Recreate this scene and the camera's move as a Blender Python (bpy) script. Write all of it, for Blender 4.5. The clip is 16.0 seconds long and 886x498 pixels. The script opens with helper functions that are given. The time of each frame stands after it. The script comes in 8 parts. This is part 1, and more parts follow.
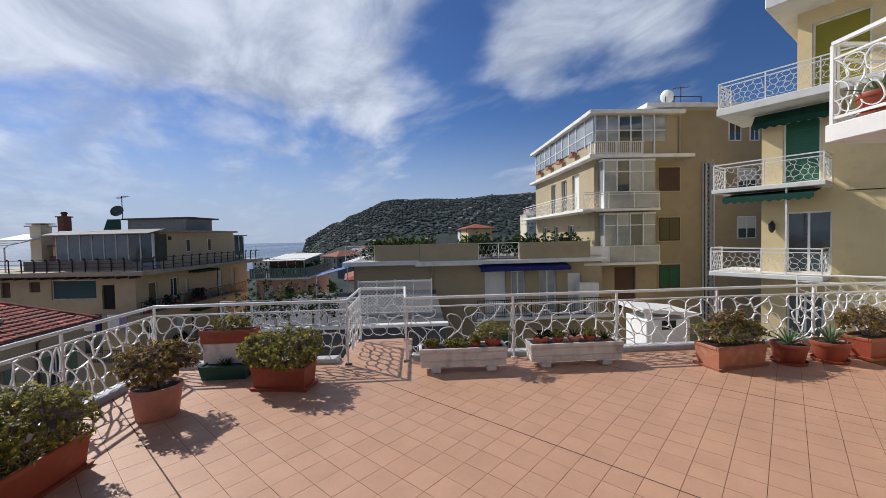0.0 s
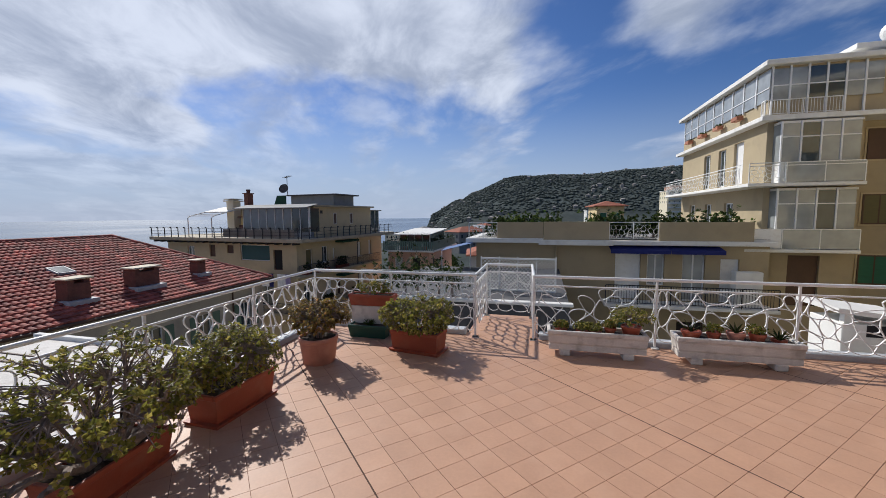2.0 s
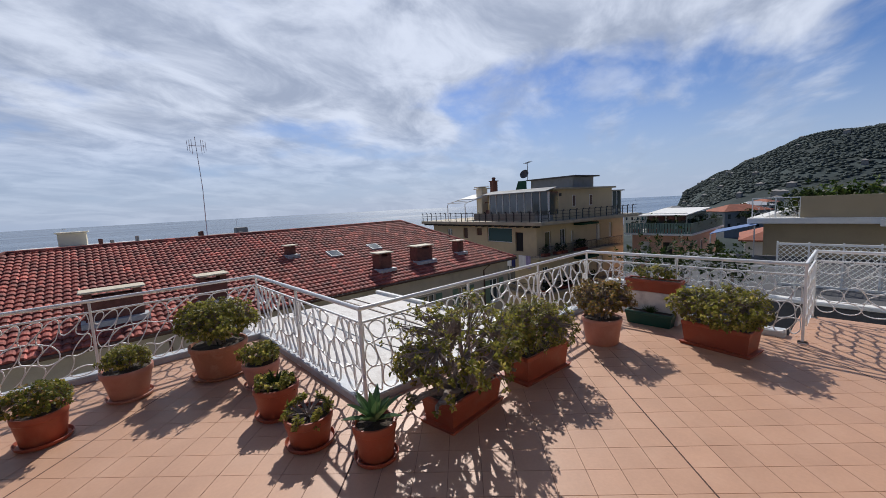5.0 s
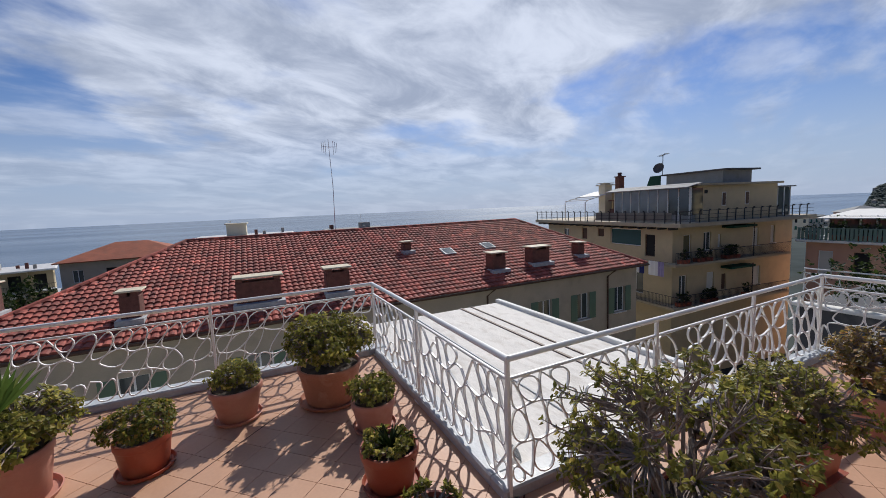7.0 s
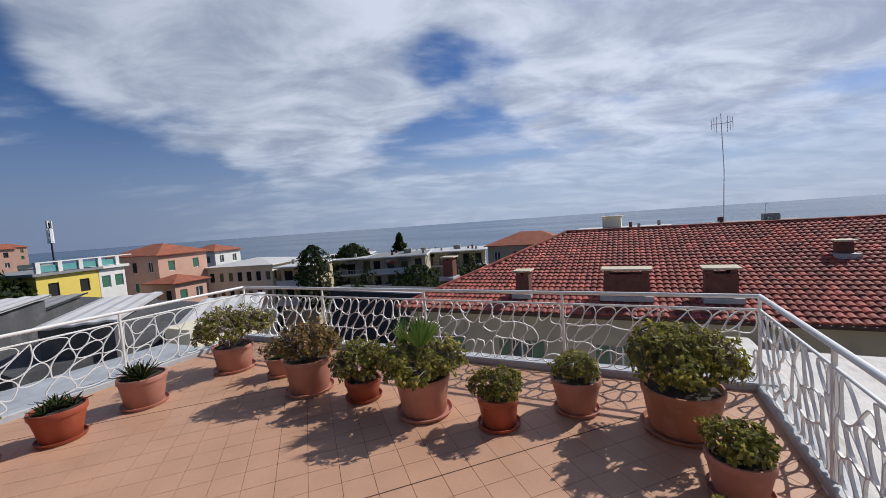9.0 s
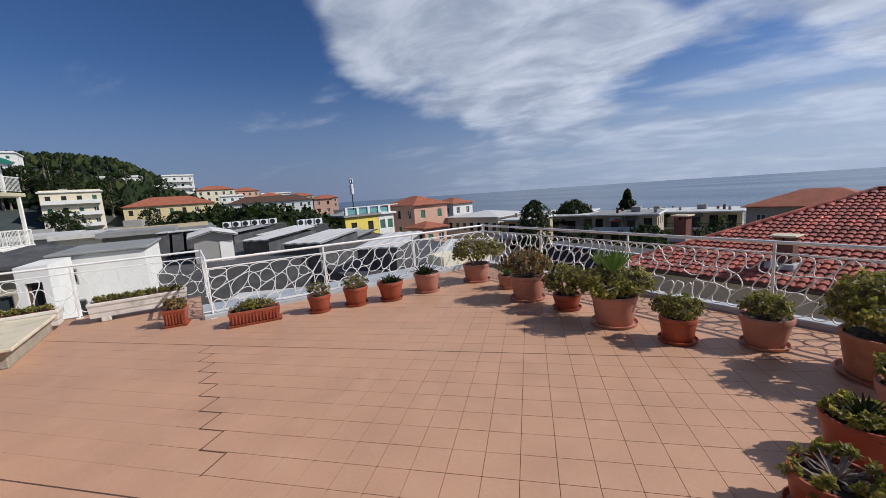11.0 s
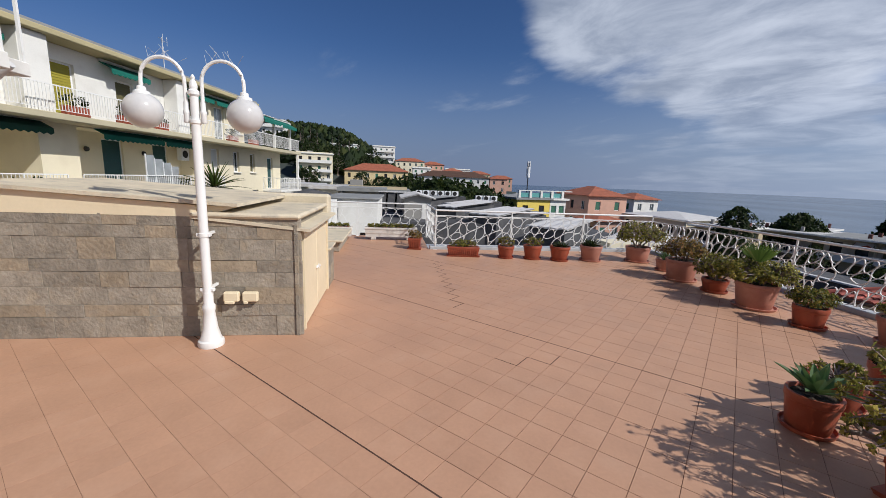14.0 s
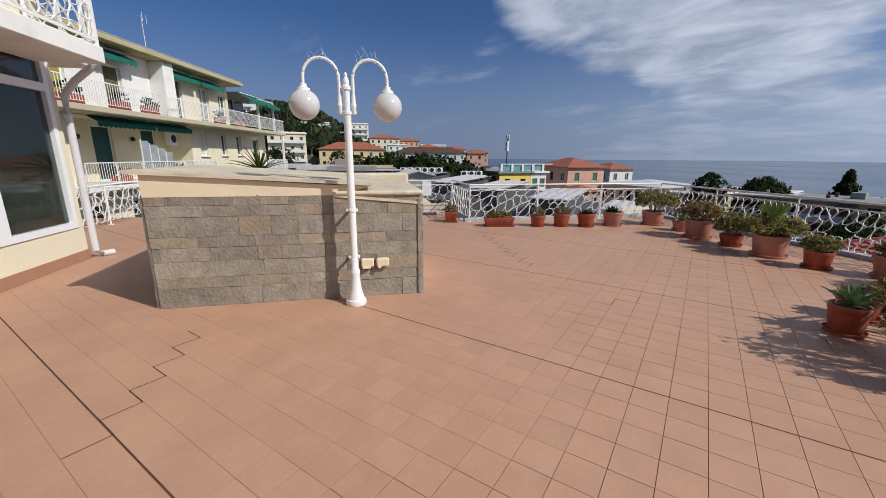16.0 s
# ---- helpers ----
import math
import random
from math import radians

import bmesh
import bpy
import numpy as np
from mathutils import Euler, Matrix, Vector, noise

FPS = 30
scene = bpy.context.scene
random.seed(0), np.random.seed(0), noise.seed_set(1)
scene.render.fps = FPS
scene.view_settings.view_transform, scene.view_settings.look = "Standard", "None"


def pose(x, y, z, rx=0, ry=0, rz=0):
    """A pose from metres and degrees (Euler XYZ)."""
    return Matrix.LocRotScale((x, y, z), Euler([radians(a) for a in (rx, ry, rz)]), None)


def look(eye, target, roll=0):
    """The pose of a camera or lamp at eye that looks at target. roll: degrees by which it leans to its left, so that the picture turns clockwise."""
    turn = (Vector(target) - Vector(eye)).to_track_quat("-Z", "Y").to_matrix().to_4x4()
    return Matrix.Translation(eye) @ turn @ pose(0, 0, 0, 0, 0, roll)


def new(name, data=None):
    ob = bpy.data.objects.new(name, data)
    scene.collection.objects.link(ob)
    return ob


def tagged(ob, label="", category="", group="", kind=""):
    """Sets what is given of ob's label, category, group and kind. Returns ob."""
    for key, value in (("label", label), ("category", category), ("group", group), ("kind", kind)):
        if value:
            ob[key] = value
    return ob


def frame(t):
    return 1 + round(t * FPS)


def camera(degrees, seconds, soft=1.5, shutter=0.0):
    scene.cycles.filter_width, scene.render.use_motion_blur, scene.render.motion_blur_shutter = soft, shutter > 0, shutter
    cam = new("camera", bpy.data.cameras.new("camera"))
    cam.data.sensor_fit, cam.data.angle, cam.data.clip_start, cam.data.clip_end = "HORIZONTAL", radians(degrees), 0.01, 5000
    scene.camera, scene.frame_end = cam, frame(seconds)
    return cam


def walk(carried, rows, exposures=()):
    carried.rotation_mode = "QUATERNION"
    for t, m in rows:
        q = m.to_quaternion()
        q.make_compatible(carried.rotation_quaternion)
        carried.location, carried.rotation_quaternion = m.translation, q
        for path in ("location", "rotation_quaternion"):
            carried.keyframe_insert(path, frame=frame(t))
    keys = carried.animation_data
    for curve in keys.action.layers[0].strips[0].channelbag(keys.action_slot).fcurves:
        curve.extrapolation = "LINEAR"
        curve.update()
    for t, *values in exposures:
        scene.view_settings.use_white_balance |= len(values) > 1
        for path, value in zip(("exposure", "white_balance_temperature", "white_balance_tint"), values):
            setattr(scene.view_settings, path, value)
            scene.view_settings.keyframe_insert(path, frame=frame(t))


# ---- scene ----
cam = camera(97.6, 16.0, soft=0.8)
PATH = [
    (0, look((0.470, -0.849, 1.659), (2.286, -0.954, 1.598), -1.3)),
    (0.5, look((0.509, -0.819, 1.665), (2.327, -0.799, 1.572), -0.7)),
    (1, look((0.546, -0.801, 1.635), (2.355, -0.641, 1.517), -0.6)),
    (1.5, look((0.539, -0.753, 1.640), (2.329, -0.456, 1.502), -0.5)),
    (2, look((0.503, -0.723, 1.645), (2.259, -0.273, 1.485), -0.4)),
    (2.5, look((0.455, -0.672, 1.646), (2.164, -0.077, 1.461), -0.4)),
    (3, look((0.362, -0.637, 1.656), (2.010, 0.110, 1.456), -0.8)),
    (3.5, look((0.237, -0.555, 1.651), (1.815, 0.330, 1.451), -1.2)),
    (4, look((0.121, -0.493, 1.653), (1.599, 0.550, 1.451), -1.8)),
    (4.5, look((0.091, -0.404, 1.650), (1.432, 0.811, 1.451), -2.3)),
    (7, look((0.470, 0.764, 1.696), (1.263, 2.390, 1.499), -2.5)),
    (7.5, look((0.483, 1.170, 1.633), (1.105, 2.874, 1.490), -1.3)),
    (8, look((0.456, 1.277, 1.673), (0.717, 3.074, 1.569), -4.2)),
    (8.5, look((0.526, 1.188, 1.670), (0.154, 2.966, 1.560), -4.1)),
    (9, look((0.675, 1.035, 1.671), (-0.114, 2.671, 1.539), -4.0)),
    (11.5, look((1.861, -0.089, 1.577), (0.244, 0.694, 1.290), -3.7)),
    (12, look((2.197, -0.222, 1.595), (0.512, 0.394, 1.292), -3.2)),
    (12.5, look((2.496, -0.262, 1.572), (0.780, 0.254, 1.250), -1.8)),
    (13, look((2.742, -0.335, 1.551), (1.006, 0.105, 1.229), -0.3)),
    (13.5, look((3.053, -0.551, 1.536), (1.295, -0.208, 1.218), 1.0)),
    (14, look((3.302, -0.846, 1.509), (1.529, -0.595, 1.184), 2.3)),
    (14.5, look((3.412, -1.201, 1.481), (1.641, -0.959, 1.137), 2.8)),
    (15, look((3.582, -1.512, 1.491), (1.829, -1.189, 1.123), 2.0)),
    (15.5, look((3.713, -1.818, 1.496), (1.976, -1.448, 1.097), 1.0)),
    (16, look((3.763, -2.250, 1.500), (2.029, -1.896, 1.072), 0.4)),
]
walk(cam, PATH, [(0, 0.03, 6360, 10), (9, 0.0, 6360, 10), (13, -0.02, 6360, 10), (16, -0.08, 6360, 10)])

# ---- world, sun ----
SUN_DIR = Vector((0.75, 0.96, 1.0)).normalized()
world = bpy.data.worlds.new("world")
scene.world = world
world.use_nodes = True
wn, wl = world.node_tree.nodes, world.node_tree.links
wn.clear()
w_out = wn.new("ShaderNodeOutputWorld")
w_bg = wn.new("ShaderNodeBackground")
w_bg.inputs["Strength"].default_value = 0.085
w_sky = wn.new("ShaderNodeTexSky")
w_sky.sky_type, w_sky.sun_disc = "NISHITA", False
w_sky.sun_elevation, w_sky.sun_rotation = math.asin(SUN_DIR.z), math.atan2(SUN_DIR.x, SUN_DIR.y)
w_sky.dust_density, w_sky.ozone_density, w_sky.air_density = 0.4, 3.5, 1.0
w_tc = wn.new("ShaderNodeTexCoord")
w_sep = wn.new("ShaderNodeSeparateXYZ")
wl.new(w_tc.outputs["Generated"], w_sep.inputs[0])


def wmath(op, a, b=None, clamp=False):
    n = wn.new("ShaderNodeMath")
    n.operation, n.use_clamp = op, clamp
    for i, v in enumerate((a, b)):
        if v is None:
            continue
        if isinstance(v, (int, float)):
            n.inputs[i].default_value = v
        else:
            wl.new(v, n.inputs[i])
    return n.outputs[0]


# high cloud on a flat layer: the view direction laid onto a plane overhead
w_up = wmath("MAXIMUM", w_sep.outputs[2], 0.0)
w_den = wmath("ADD", w_up, 0.16)
w_px = wmath("DIVIDE", w_sep.outputs[0], w_den)
w_py = wmath("DIVIDE", w_sep.outputs[1], w_den)
w_comb = wn.new("ShaderNodeCombineXYZ")
wl.new(wmath("ADD", wmath("MULTIPLY", w_px, 0.87), wmath("MULTIPLY", w_py, 0.5)), w_comb.inputs[0])
wl.new(wmath("SUBTRACT", wmath("MULTIPLY", w_py, 0.87), wmath("MULTIPLY", w_px, 0.5)), w_comb.inputs[1])


def cloud_noise(scale, loc, size, detail, rough, warp):
    mp = wn.new("ShaderNodeMapping")
    mp.inputs["Scale"].default_value, mp.inputs["Location"].default_value = scale, loc
    wl.new(w_comb.outputs[0], mp.inputs[0])
    t = wn.new("ShaderNodeTexNoise")
    t.inputs["Scale"].default_value, t.inputs["Detail"].default_value = size, detail
    t.inputs["Roughness"].default_value, t.inputs["Distortion"].default_value = rough, warp
    wl.new(mp.outputs[0], t.inputs["Vector"])
    return t.outputs[0]


def wrange(v, a, b, lo=0.0, hi=1.0):
    n = wn.new("ShaderNodeMapRange")
    n.interpolation_type = "SMOOTHSTEP"
    for k, q in (("From Min", a), ("From Max", b), ("To Min", lo), ("To Max", hi)):
        n.inputs[k].default_value = q
    wl.new(v, n.inputs["Value"])
    return n.outputs["Result"]


def wmix(f, a, b):
    n = wn.new("ShaderNodeMixRGB")
    for i, v in enumerate((f, a, b)):
        if isinstance(v, tuple):
            n.inputs[i].default_value = (*v, 1.0)
        elif isinstance(v, (int, float)):
            n.inputs[i].default_value = v
        else:
            wl.new(v, n.inputs[i])
    return n.outputs[0]


# how far the view turns towards the sun's side of the sky
w_sunward = wmath("ADD", wmath("MULTIPLY", w_sep.outputs[0], 0.62), wmath("MULTIPLY", w_sep.outputs[1], 0.78))
w_bright = wrange(w_sunward, -0.55, 0.75)
w_hsv = wn.new("ShaderNodeHueSaturation")
w_hsv.inputs["Saturation"].default_value, w_hsv.inputs["Value"].default_value = 1.15, 0.74
wl.new(w_sky.outputs[0], w_hsv.inputs["Color"])
w_tint = wn.new("ShaderNodeMixRGB")
w_tint.blend_type = "MULTIPLY"
w_tint.inputs[0].default_value = 1.0
wl.new(wmix(w_bright, (0.78, 0.83, 1.05), (0.92, 0.99, 1.27)), w_tint.inputs[2])
wl.new(w_hsv.outputs[0], w_tint.inputs[1])
w_blue = w_tint.outputs[0]
w_haze = wmath("MULTIPLY", wrange(w_up, 0.0, 0.30, 1.0, 0.0), 0.88)
w_base = wmix(w_haze, w_blue, wmix(w_bright, (1.95, 2.55, 4.1), (4.6, 5.6, 7.5)))
# cloud is thick towards the sea and thin over the hills inland
w_sea = wmath("ADD", wmath("MULTIPLY", w_sep.outputs[1], 0.135), wmath("MULTIPLY", w_sep.outputs[0], 0.05))
w_n = wmath("ADD", cloud_noise((0.70, 0.95, 1.0), (2.1, 0.7, 0.0), 1.05, 9.0, 0.52, 0.15), w_sea)
# banks of cloud and clear stretches, by direction
for at_, lo_, hi_, amp_ in (((0.89, 0.24, 0.40), 0.93, 0.995, 0.15), ((0.52, 0.79, 0.33), 0.90, 0.99, 0.05), ((0.74, -0.57, 0.36), 0.93, 0.99, -0.02),
                            ((0.93, -0.07, 0.35), 0.98, 0.998, -0.10), ((0.91, 0.34, 0.16), 0.95, 0.995, -0.13), ((0.98, 0.02, 0.18), 0.95, 0.995, -0.10), ((0.80, 0.58, 0.13), 0.96, 0.995, -0.07),
                            ((-0.72, 0.58, 0.40), 0.90, 0.99, 0.17), ((-0.62, 0.76, 0.15), 0.955, 0.995, 0.05), ((-0.44, 0.86, 0.22), 0.94, 0.99, -0.03), ((0.05, 0.92, 0.38), 0.88, 0.99, 0.05), ((-0.38, 0.86, 0.34), 0.955, 0.995, 0.065), ((-0.81, 0.55, 0.21), 0.97, 0.997, -0.06),
                            ((-0.90, 0.40, 0.20), 0.965, 0.995, -0.20), ((-0.74, 0.64, 0.19), 0.985, 0.998, -0.08), ((-0.86, 0.34, 0.42), 0.955, 0.995, 0.11), ((-0.80, 0.48, 0.36), 0.97, 0.997, 0.08), ((-0.96, -0.15, 0.26), 0.86, 0.97, -0.20), ((0.13, 0.94, 0.30), 0.992, 0.999, -0.05)):
    w_dot = wn.new("ShaderNodeVectorMath")
    w_dot.operation = "DOT_PRODUCT"
    w_dot.inputs[1].default_value = Vector(at_).normalized()
    wl.new(w_tc.outputs["Generated"], w_dot.inputs[0])
    w_n = wmath("ADD", w_n, wrange(w_dot.outputs["Value"], lo_, hi_, 0.0, amp_))
w_streak = cloud_noise((0.6, 1.15, 1.0), (0.3, 4.4, 0.0), 1.5, 9.0, 0.58, 0.25)
w_cov = wmath("MAXIMUM", wrange(w_n, 0.515, 0.665), wmath("MULTIPLY", wrange(wmath("ADD", w_streak, w_sea), 0.55, 0.76), 0.55), True)
w_cov = wmath("MULTIPLY", w_cov, wrange(w_up, 0.02, 0.22, 0.25, 0.93))
w_shade = wrange(cloud_noise((0.8, 1.2, 1.0), (5.0, 1.0, 0.0), 2.4, 8.0, 0.6, 0.4), 0.30, 0.70)
w_white = wmix(w_shade, wmix(w_bright, (3.1, 3.7, 4.9), (4.3, 4.9, 6.2)), wmix(w_bright, (6.3, 6.9, 8.1), (8.5, 9.1, 10.4)))
wl.new(wmix(w_cov, w_base, w_white), w_bg.inputs[0])
wl.new(w_bg.outputs[0], w_out.inputs[0])

sun = new("sun", bpy.data.lights.new("sun", "SUN"))
sun.data.energy, sun.data.angle, sun.data.color = 4.1, radians(0.6), (1.0, 0.955, 0.89)
sun.matrix_world = look(tuple(SUN_DIR * 60), (0, 0, 0))

# ---- materials ----
MATS = {}


def mat(name, colour, rough=0.7, vary=0.12, scale=3.0, fine=60.0, bump=0.15, metal=0.0, stain=None, stain_amount=0.0,
        spec=0.4, per_object=0.0, stretch=(1, 1, 1)):
    """A surface with a broad and a fine variation, stains of a second colour and fine relief."""
    if name in MATS:
        return MATS[name]
    m = bpy.data.materials.new(name)
    m.use_nodes = True
    n, l = m.node_tree.nodes, m.node_tree.links
    b = n["Principled BSDF"]
    b.inputs["Roughness"].default_value, b.inputs["Metallic"].default_value = rough, metal
    b.inputs["Specular IOR Level"].default_value = spec
    tc = n.new("ShaderNodeTexCoord")
    mp = n.new("ShaderNodeMapping")
    mp.inputs["Scale"].default_value = stretch
    l.new(tc.outputs["Object"], mp.inputs[0])
    info = n.new("ShaderNodeObjectInfo")
    shift = n.new("ShaderNodeVectorMath")
    shift.operation = "MULTIPLY_ADD"
    l.new(info.outputs["Random"], shift.inputs[0])
    shift.inputs[1].default_value = (37.0, 53.0, 19.0)
    l.new(mp.outputs[0], shift.inputs[2])

    def noise_tex(sc, detail):
        t = n.new("ShaderNodeTexNoise")
        t.inputs["Scale"].default_value, t.inputs["Detail"].default_value = sc, detail
        l.new(shift.outputs[0], t.inputs["Vector"])
        return t.outputs[0]

    big, small = noise_tex(scale, 4.0), noise_tex(fine, 3.0)
    add = n.new("ShaderNodeMath")
    add.operation = "MULTIPLY_ADD"
    add.inputs[1].default_value = 0.45
    l.new(small, add.inputs[0])
    l.new(big, add.inputs[2])
    ramp = n.new("ShaderNodeValToRGB")
    lo, hi = [max(0.0, c * (1 - vary)) for c in colour], [min(1.0, c * (1 + vary)) for c in colour]
    ramp.color_ramp.elements[0].position, ramp.color_ramp.elements[1].position = 0.45, 1.0
    ramp.color_ramp.elements[0].color, ramp.color_ramp.elements[1].color = (*lo, 1), (*hi, 1)
    l.new(add.outputs[0], ramp.inputs[0])
    last = ramp.outputs[0]
    if stain:
        mix = n.new("ShaderNodeMixRGB")
        mix.inputs[2].default_value = (*stain, 1)
        sr = n.new("ShaderNodeValToRGB")
        sr.color_ramp.elements[0].position, sr.color_ramp.elements[1].position = 0.52, 0.72
        l.new(noise_tex(scale * 1.7, 7.0), sr.inputs[0])
        sm = n.new("ShaderNodeMath")
        sm.operation = "MULTIPLY"
        sm.inputs[1].default_value = stain_amount
        l.new(sr.outputs[0], sm.inputs[0])
        l.new(sm.outputs[0], mix.inputs[0])
        l.new(last, mix.inputs[1])
        last = mix.outputs[0]
    if per_object:
        hsv = n.new("ShaderNodeHueSaturation")
        mr = n.new("ShaderNodeMapRange")
        mr.inputs["To Min"].default_value, mr.inputs["To Max"].default_value = 1 - per_object, 1 + per_object
        l.new(info.outputs["Random"], mr.inputs[0])
        l.new(mr.outputs[0], hsv.inputs["Value"])
        l.new(last, hsv.inputs["Color"])
        last = hsv.outputs[0]
    l.new(last, b.inputs["Base Color"])
    rr = n.new("ShaderNodeMapRange")
    rr.inputs["To Min"].default_value, rr.inputs["To Max"].default_value = max(0.03, rough - 0.12), min(1.0, rough + 0.12)
    l.new(big, rr.inputs[0])
    l.new(rr.outputs[0], b.inputs["Roughness"])
    if bump:
        bp = n.new("ShaderNodeBump")
        bp.inputs["Strength"].default_value, bp.inputs["Distance"].default_value = bump, 0.01
        l.new(small, bp.inputs["Height"])
        l.new(bp.outputs[0], b.inputs["Normal"])
    MATS[name] = m
    return m


def leaf_mat(name, dark, light, tip, rough=0.5):
    m = bpy.data.materials.new(name)
    m.use_nodes = True
    n, l = m.node_tree.nodes, m.node_tree.links
    b = n["Principled BSDF"]
    b.inputs["Roughness"].default_value = rough
    geo = n.new("ShaderNodeNewGeometry")
    ramp = n.new("ShaderNodeValToRGB")
    ramp.color_ramp.elements[0].color, ramp.color_ramp.elements[1].color = (*dark, 1), (*tip, 1)
    e = ramp.color_ramp.elements.new(0.7)
    e.color = (*light, 1)
    l.new(geo.outputs["Random Per Island"], ramp.inputs[0])
    l.new(ramp.outputs[0], b.inputs["Base Color"])
    b.inputs["Specular IOR Level"].default_value = 0.28
    thin, both = n.new("ShaderNodeBsdfTranslucent"), n.new("ShaderNodeMixShader")
    l.new(ramp.outputs[0], thin.inputs["Color"])
    both.inputs[0].default_value = 0.5
    l.new(b.outputs[0], both.inputs[1])
    l.new(thin.outputs[0], both.inputs[2])
    l.new(both.outputs[0], n["Material Output"].inputs["Surface"])
    MATS[name] = m
    return m


def glass_mat(name, tint, rough=0.06):
    """Window glass seen from outside: a dark room behind a glossy pane."""
    m = bpy.data.materials.new(name)
    m.use_nodes = True
    b = m.node_tree.nodes["Principled BSDF"]
    n, l = m.node_tree.nodes, m.node_tree.links
    tc, t, r = n.new("ShaderNodeTexCoord"), n.new("ShaderNodeTexNoise"), n.new("ShaderNodeValToRGB")
    t.inputs["Scale"].default_value = 1.6
    l.new(tc.outputs["Object"], t.inputs["Vector"])
    l.new(t.outputs[0], r.inputs[0])
    r.color_ramp.elements[0].color = (*[c * 0.6 for c in tint], 1)
    r.color_ramp.elements[1].color = (*[c * 1.4 for c in tint], 1)
    l.new(r.outputs[0], b.inputs["Base Color"])
    b.inputs["Roughness"].default_value, b.inputs["Specular IOR Level"].default_value = rough, 0.9
    MATS[name] = m
    return m


WHITE = mat("white_enamel", (0.80, 0.80, 0.78), 0.38, 0.05, 4, 90, 0.05, stain=(0.55, 0.50, 0.42), stain_amount=0.22)
CURB = mat("grey_membrane", (0.40, 0.42, 0.44), 0.5, 0.2, 3, 50, 0.3, stain=(0.25, 0.25, 0.25), stain_amount=0.5)
TILE = mat("terracotta_tile", (0.49, 0.280, 0.178), 0.52, 0.10, 2.2, 45, 0.06, stain=(0.55, 0.34, 0.23), stain_amount=0.35, per_object=0.012)
GROUT = mat("tile_joint", (0.20, 0.095, 0.055), 0.9, 0.2, 5, 80, 0.1)
JOINT = mat("expansion_joint", (0.09, 0.045, 0.03), 0.85, 0.25, 8, 90, 0.2)
STONE = mat("grey_quartzite", (0.285, 0.25, 0.20), 0.8, 0.30, 6, 34, 1.0, stain=(0.36, 0.285, 0.19), stain_amount=0.45, per_object=0.17)
STONE_W = mat("brown_quartzite", (0.32, 0.26, 0.185), 0.8, 0.26, 5, 30, 1.0, stain=(0.25, 0.225, 0.19), stain_amount=0.45, per_object=0.12)
STONE_BACK = mat("stone_mortar", (0.27, 0.235, 0.185), 0.9, 0.2, 6, 60, 0.5)
CREAM = mat("cream_paint", (0.77, 0.66, 0.46), 0.5, 0.06, 1.5, 40, 0.05, stain=(0.55, 0.46, 0.30), stain_amount=0.25)
CREAM_CAP = mat("worn_membrane", (0.62, 0.54, 0.40), 0.75, 0.14, 3, 50, 0.35, stain=(0.34, 0.31, 0.27), stain_amount=0.6)
TAN = mat("tan_plaster", (0.41, 0.335, 0.215), 0.85, 0.08, 0.8, 30, 0.15, stain=(0.30, 0.25, 0.17), stain_amount=0.4)
YELLOW = mat("yellow_plaster", (0.72, 0.575, 0.32), 0.85, 0.06, 0.8, 30, 0.15, stain=(0.50, 0.40, 0.24), stain_amount=0.4)
SAND = mat("sand_plaster", (0.52, 0.43, 0.28), 0.85, 0.08, 0.8, 30, 0.15, stain=(0.38, 0.32, 0.23), stain_amount=0.4)
PALE = mat("pale_yellow_plaster", (0.74, 0.67, 0.50), 0.85, 0.06, 0.8, 30, 0.12, stain=(0.60, 0.52, 0.38), stain_amount=0.35)
PLASTER_W = mat("white_plaster", (0.76, 0.75, 0.71), 0.8, 0.06, 0.8, 30, 0.12, stain=(0.55, 0.53, 0.48), stain_amount=0.35)
SLAB = mat("white_slab_edge", (0.78, 0.77, 0.73), 0.75, 0.06, 1.5, 30, 0.1, stain=(0.50, 0.48, 0.43), stain_amount=0.4)
GREYW = mat("grey_plaster", (0.30, 0.29, 0.27), 0.85, 0.12, 1, 30, 0.15, stain=(0.28, 0.27, 0.25), stain_amount=0.4)
PINK = mat("pink_plaster", (0.60, 0.36, 0.27), 0.85, 0.06, 0.8, 30, 0.1, stain=(0.46, 0.29, 0.22), stain_amount=0.35)
LEMON = mat("lemon_plaster", (0.78, 0.60, 0.13), 0.8, 0.05, 0.8, 30, 0.1)
GLASS = glass_mat("window_glass", (0.05, 0.065, 0.07))
GLASS_C = glass_mat("curtained_glass", (0.30, 0.32, 0.32), 0.10)
GREEN_SH = mat("green_shutter", (0.03, 0.13, 0.075), 0.5, 0.12, 2, 20, 0.3, stretch=(1, 1, 6))
OLIVE = mat("olive_blind", (0.30, 0.26, 0.03), 0.6, 0.08, 2, 20, 0.3)
BROWN = mat("brown_wood", (0.10, 0.055, 0.035), 0.6, 0.2, 2, 30, 0.3)
AWN_G = mat("green_awning", (0.006, 0.135, 0.10), 0.8, 0.1, 2, 60, 0.2)
AWN_D = mat("dark_green_awning", (0.006, 0.055, 0.035), 0.8, 0.1, 2, 60, 0.2)
AWN_B = mat("blue_awning", (0.012, 0.02, 0.14), 0.8, 0.1, 2, 60, 0.2)
DARK = mat("dark_interior", (0.02, 0.02, 0.022), 0.9, 0.2, 2, 20, 0.1)
IRON = mat("dark_iron", (0.035, 0.035, 0.04), 0.5, 0.15, 8, 60, 0.2, metal=0.4)
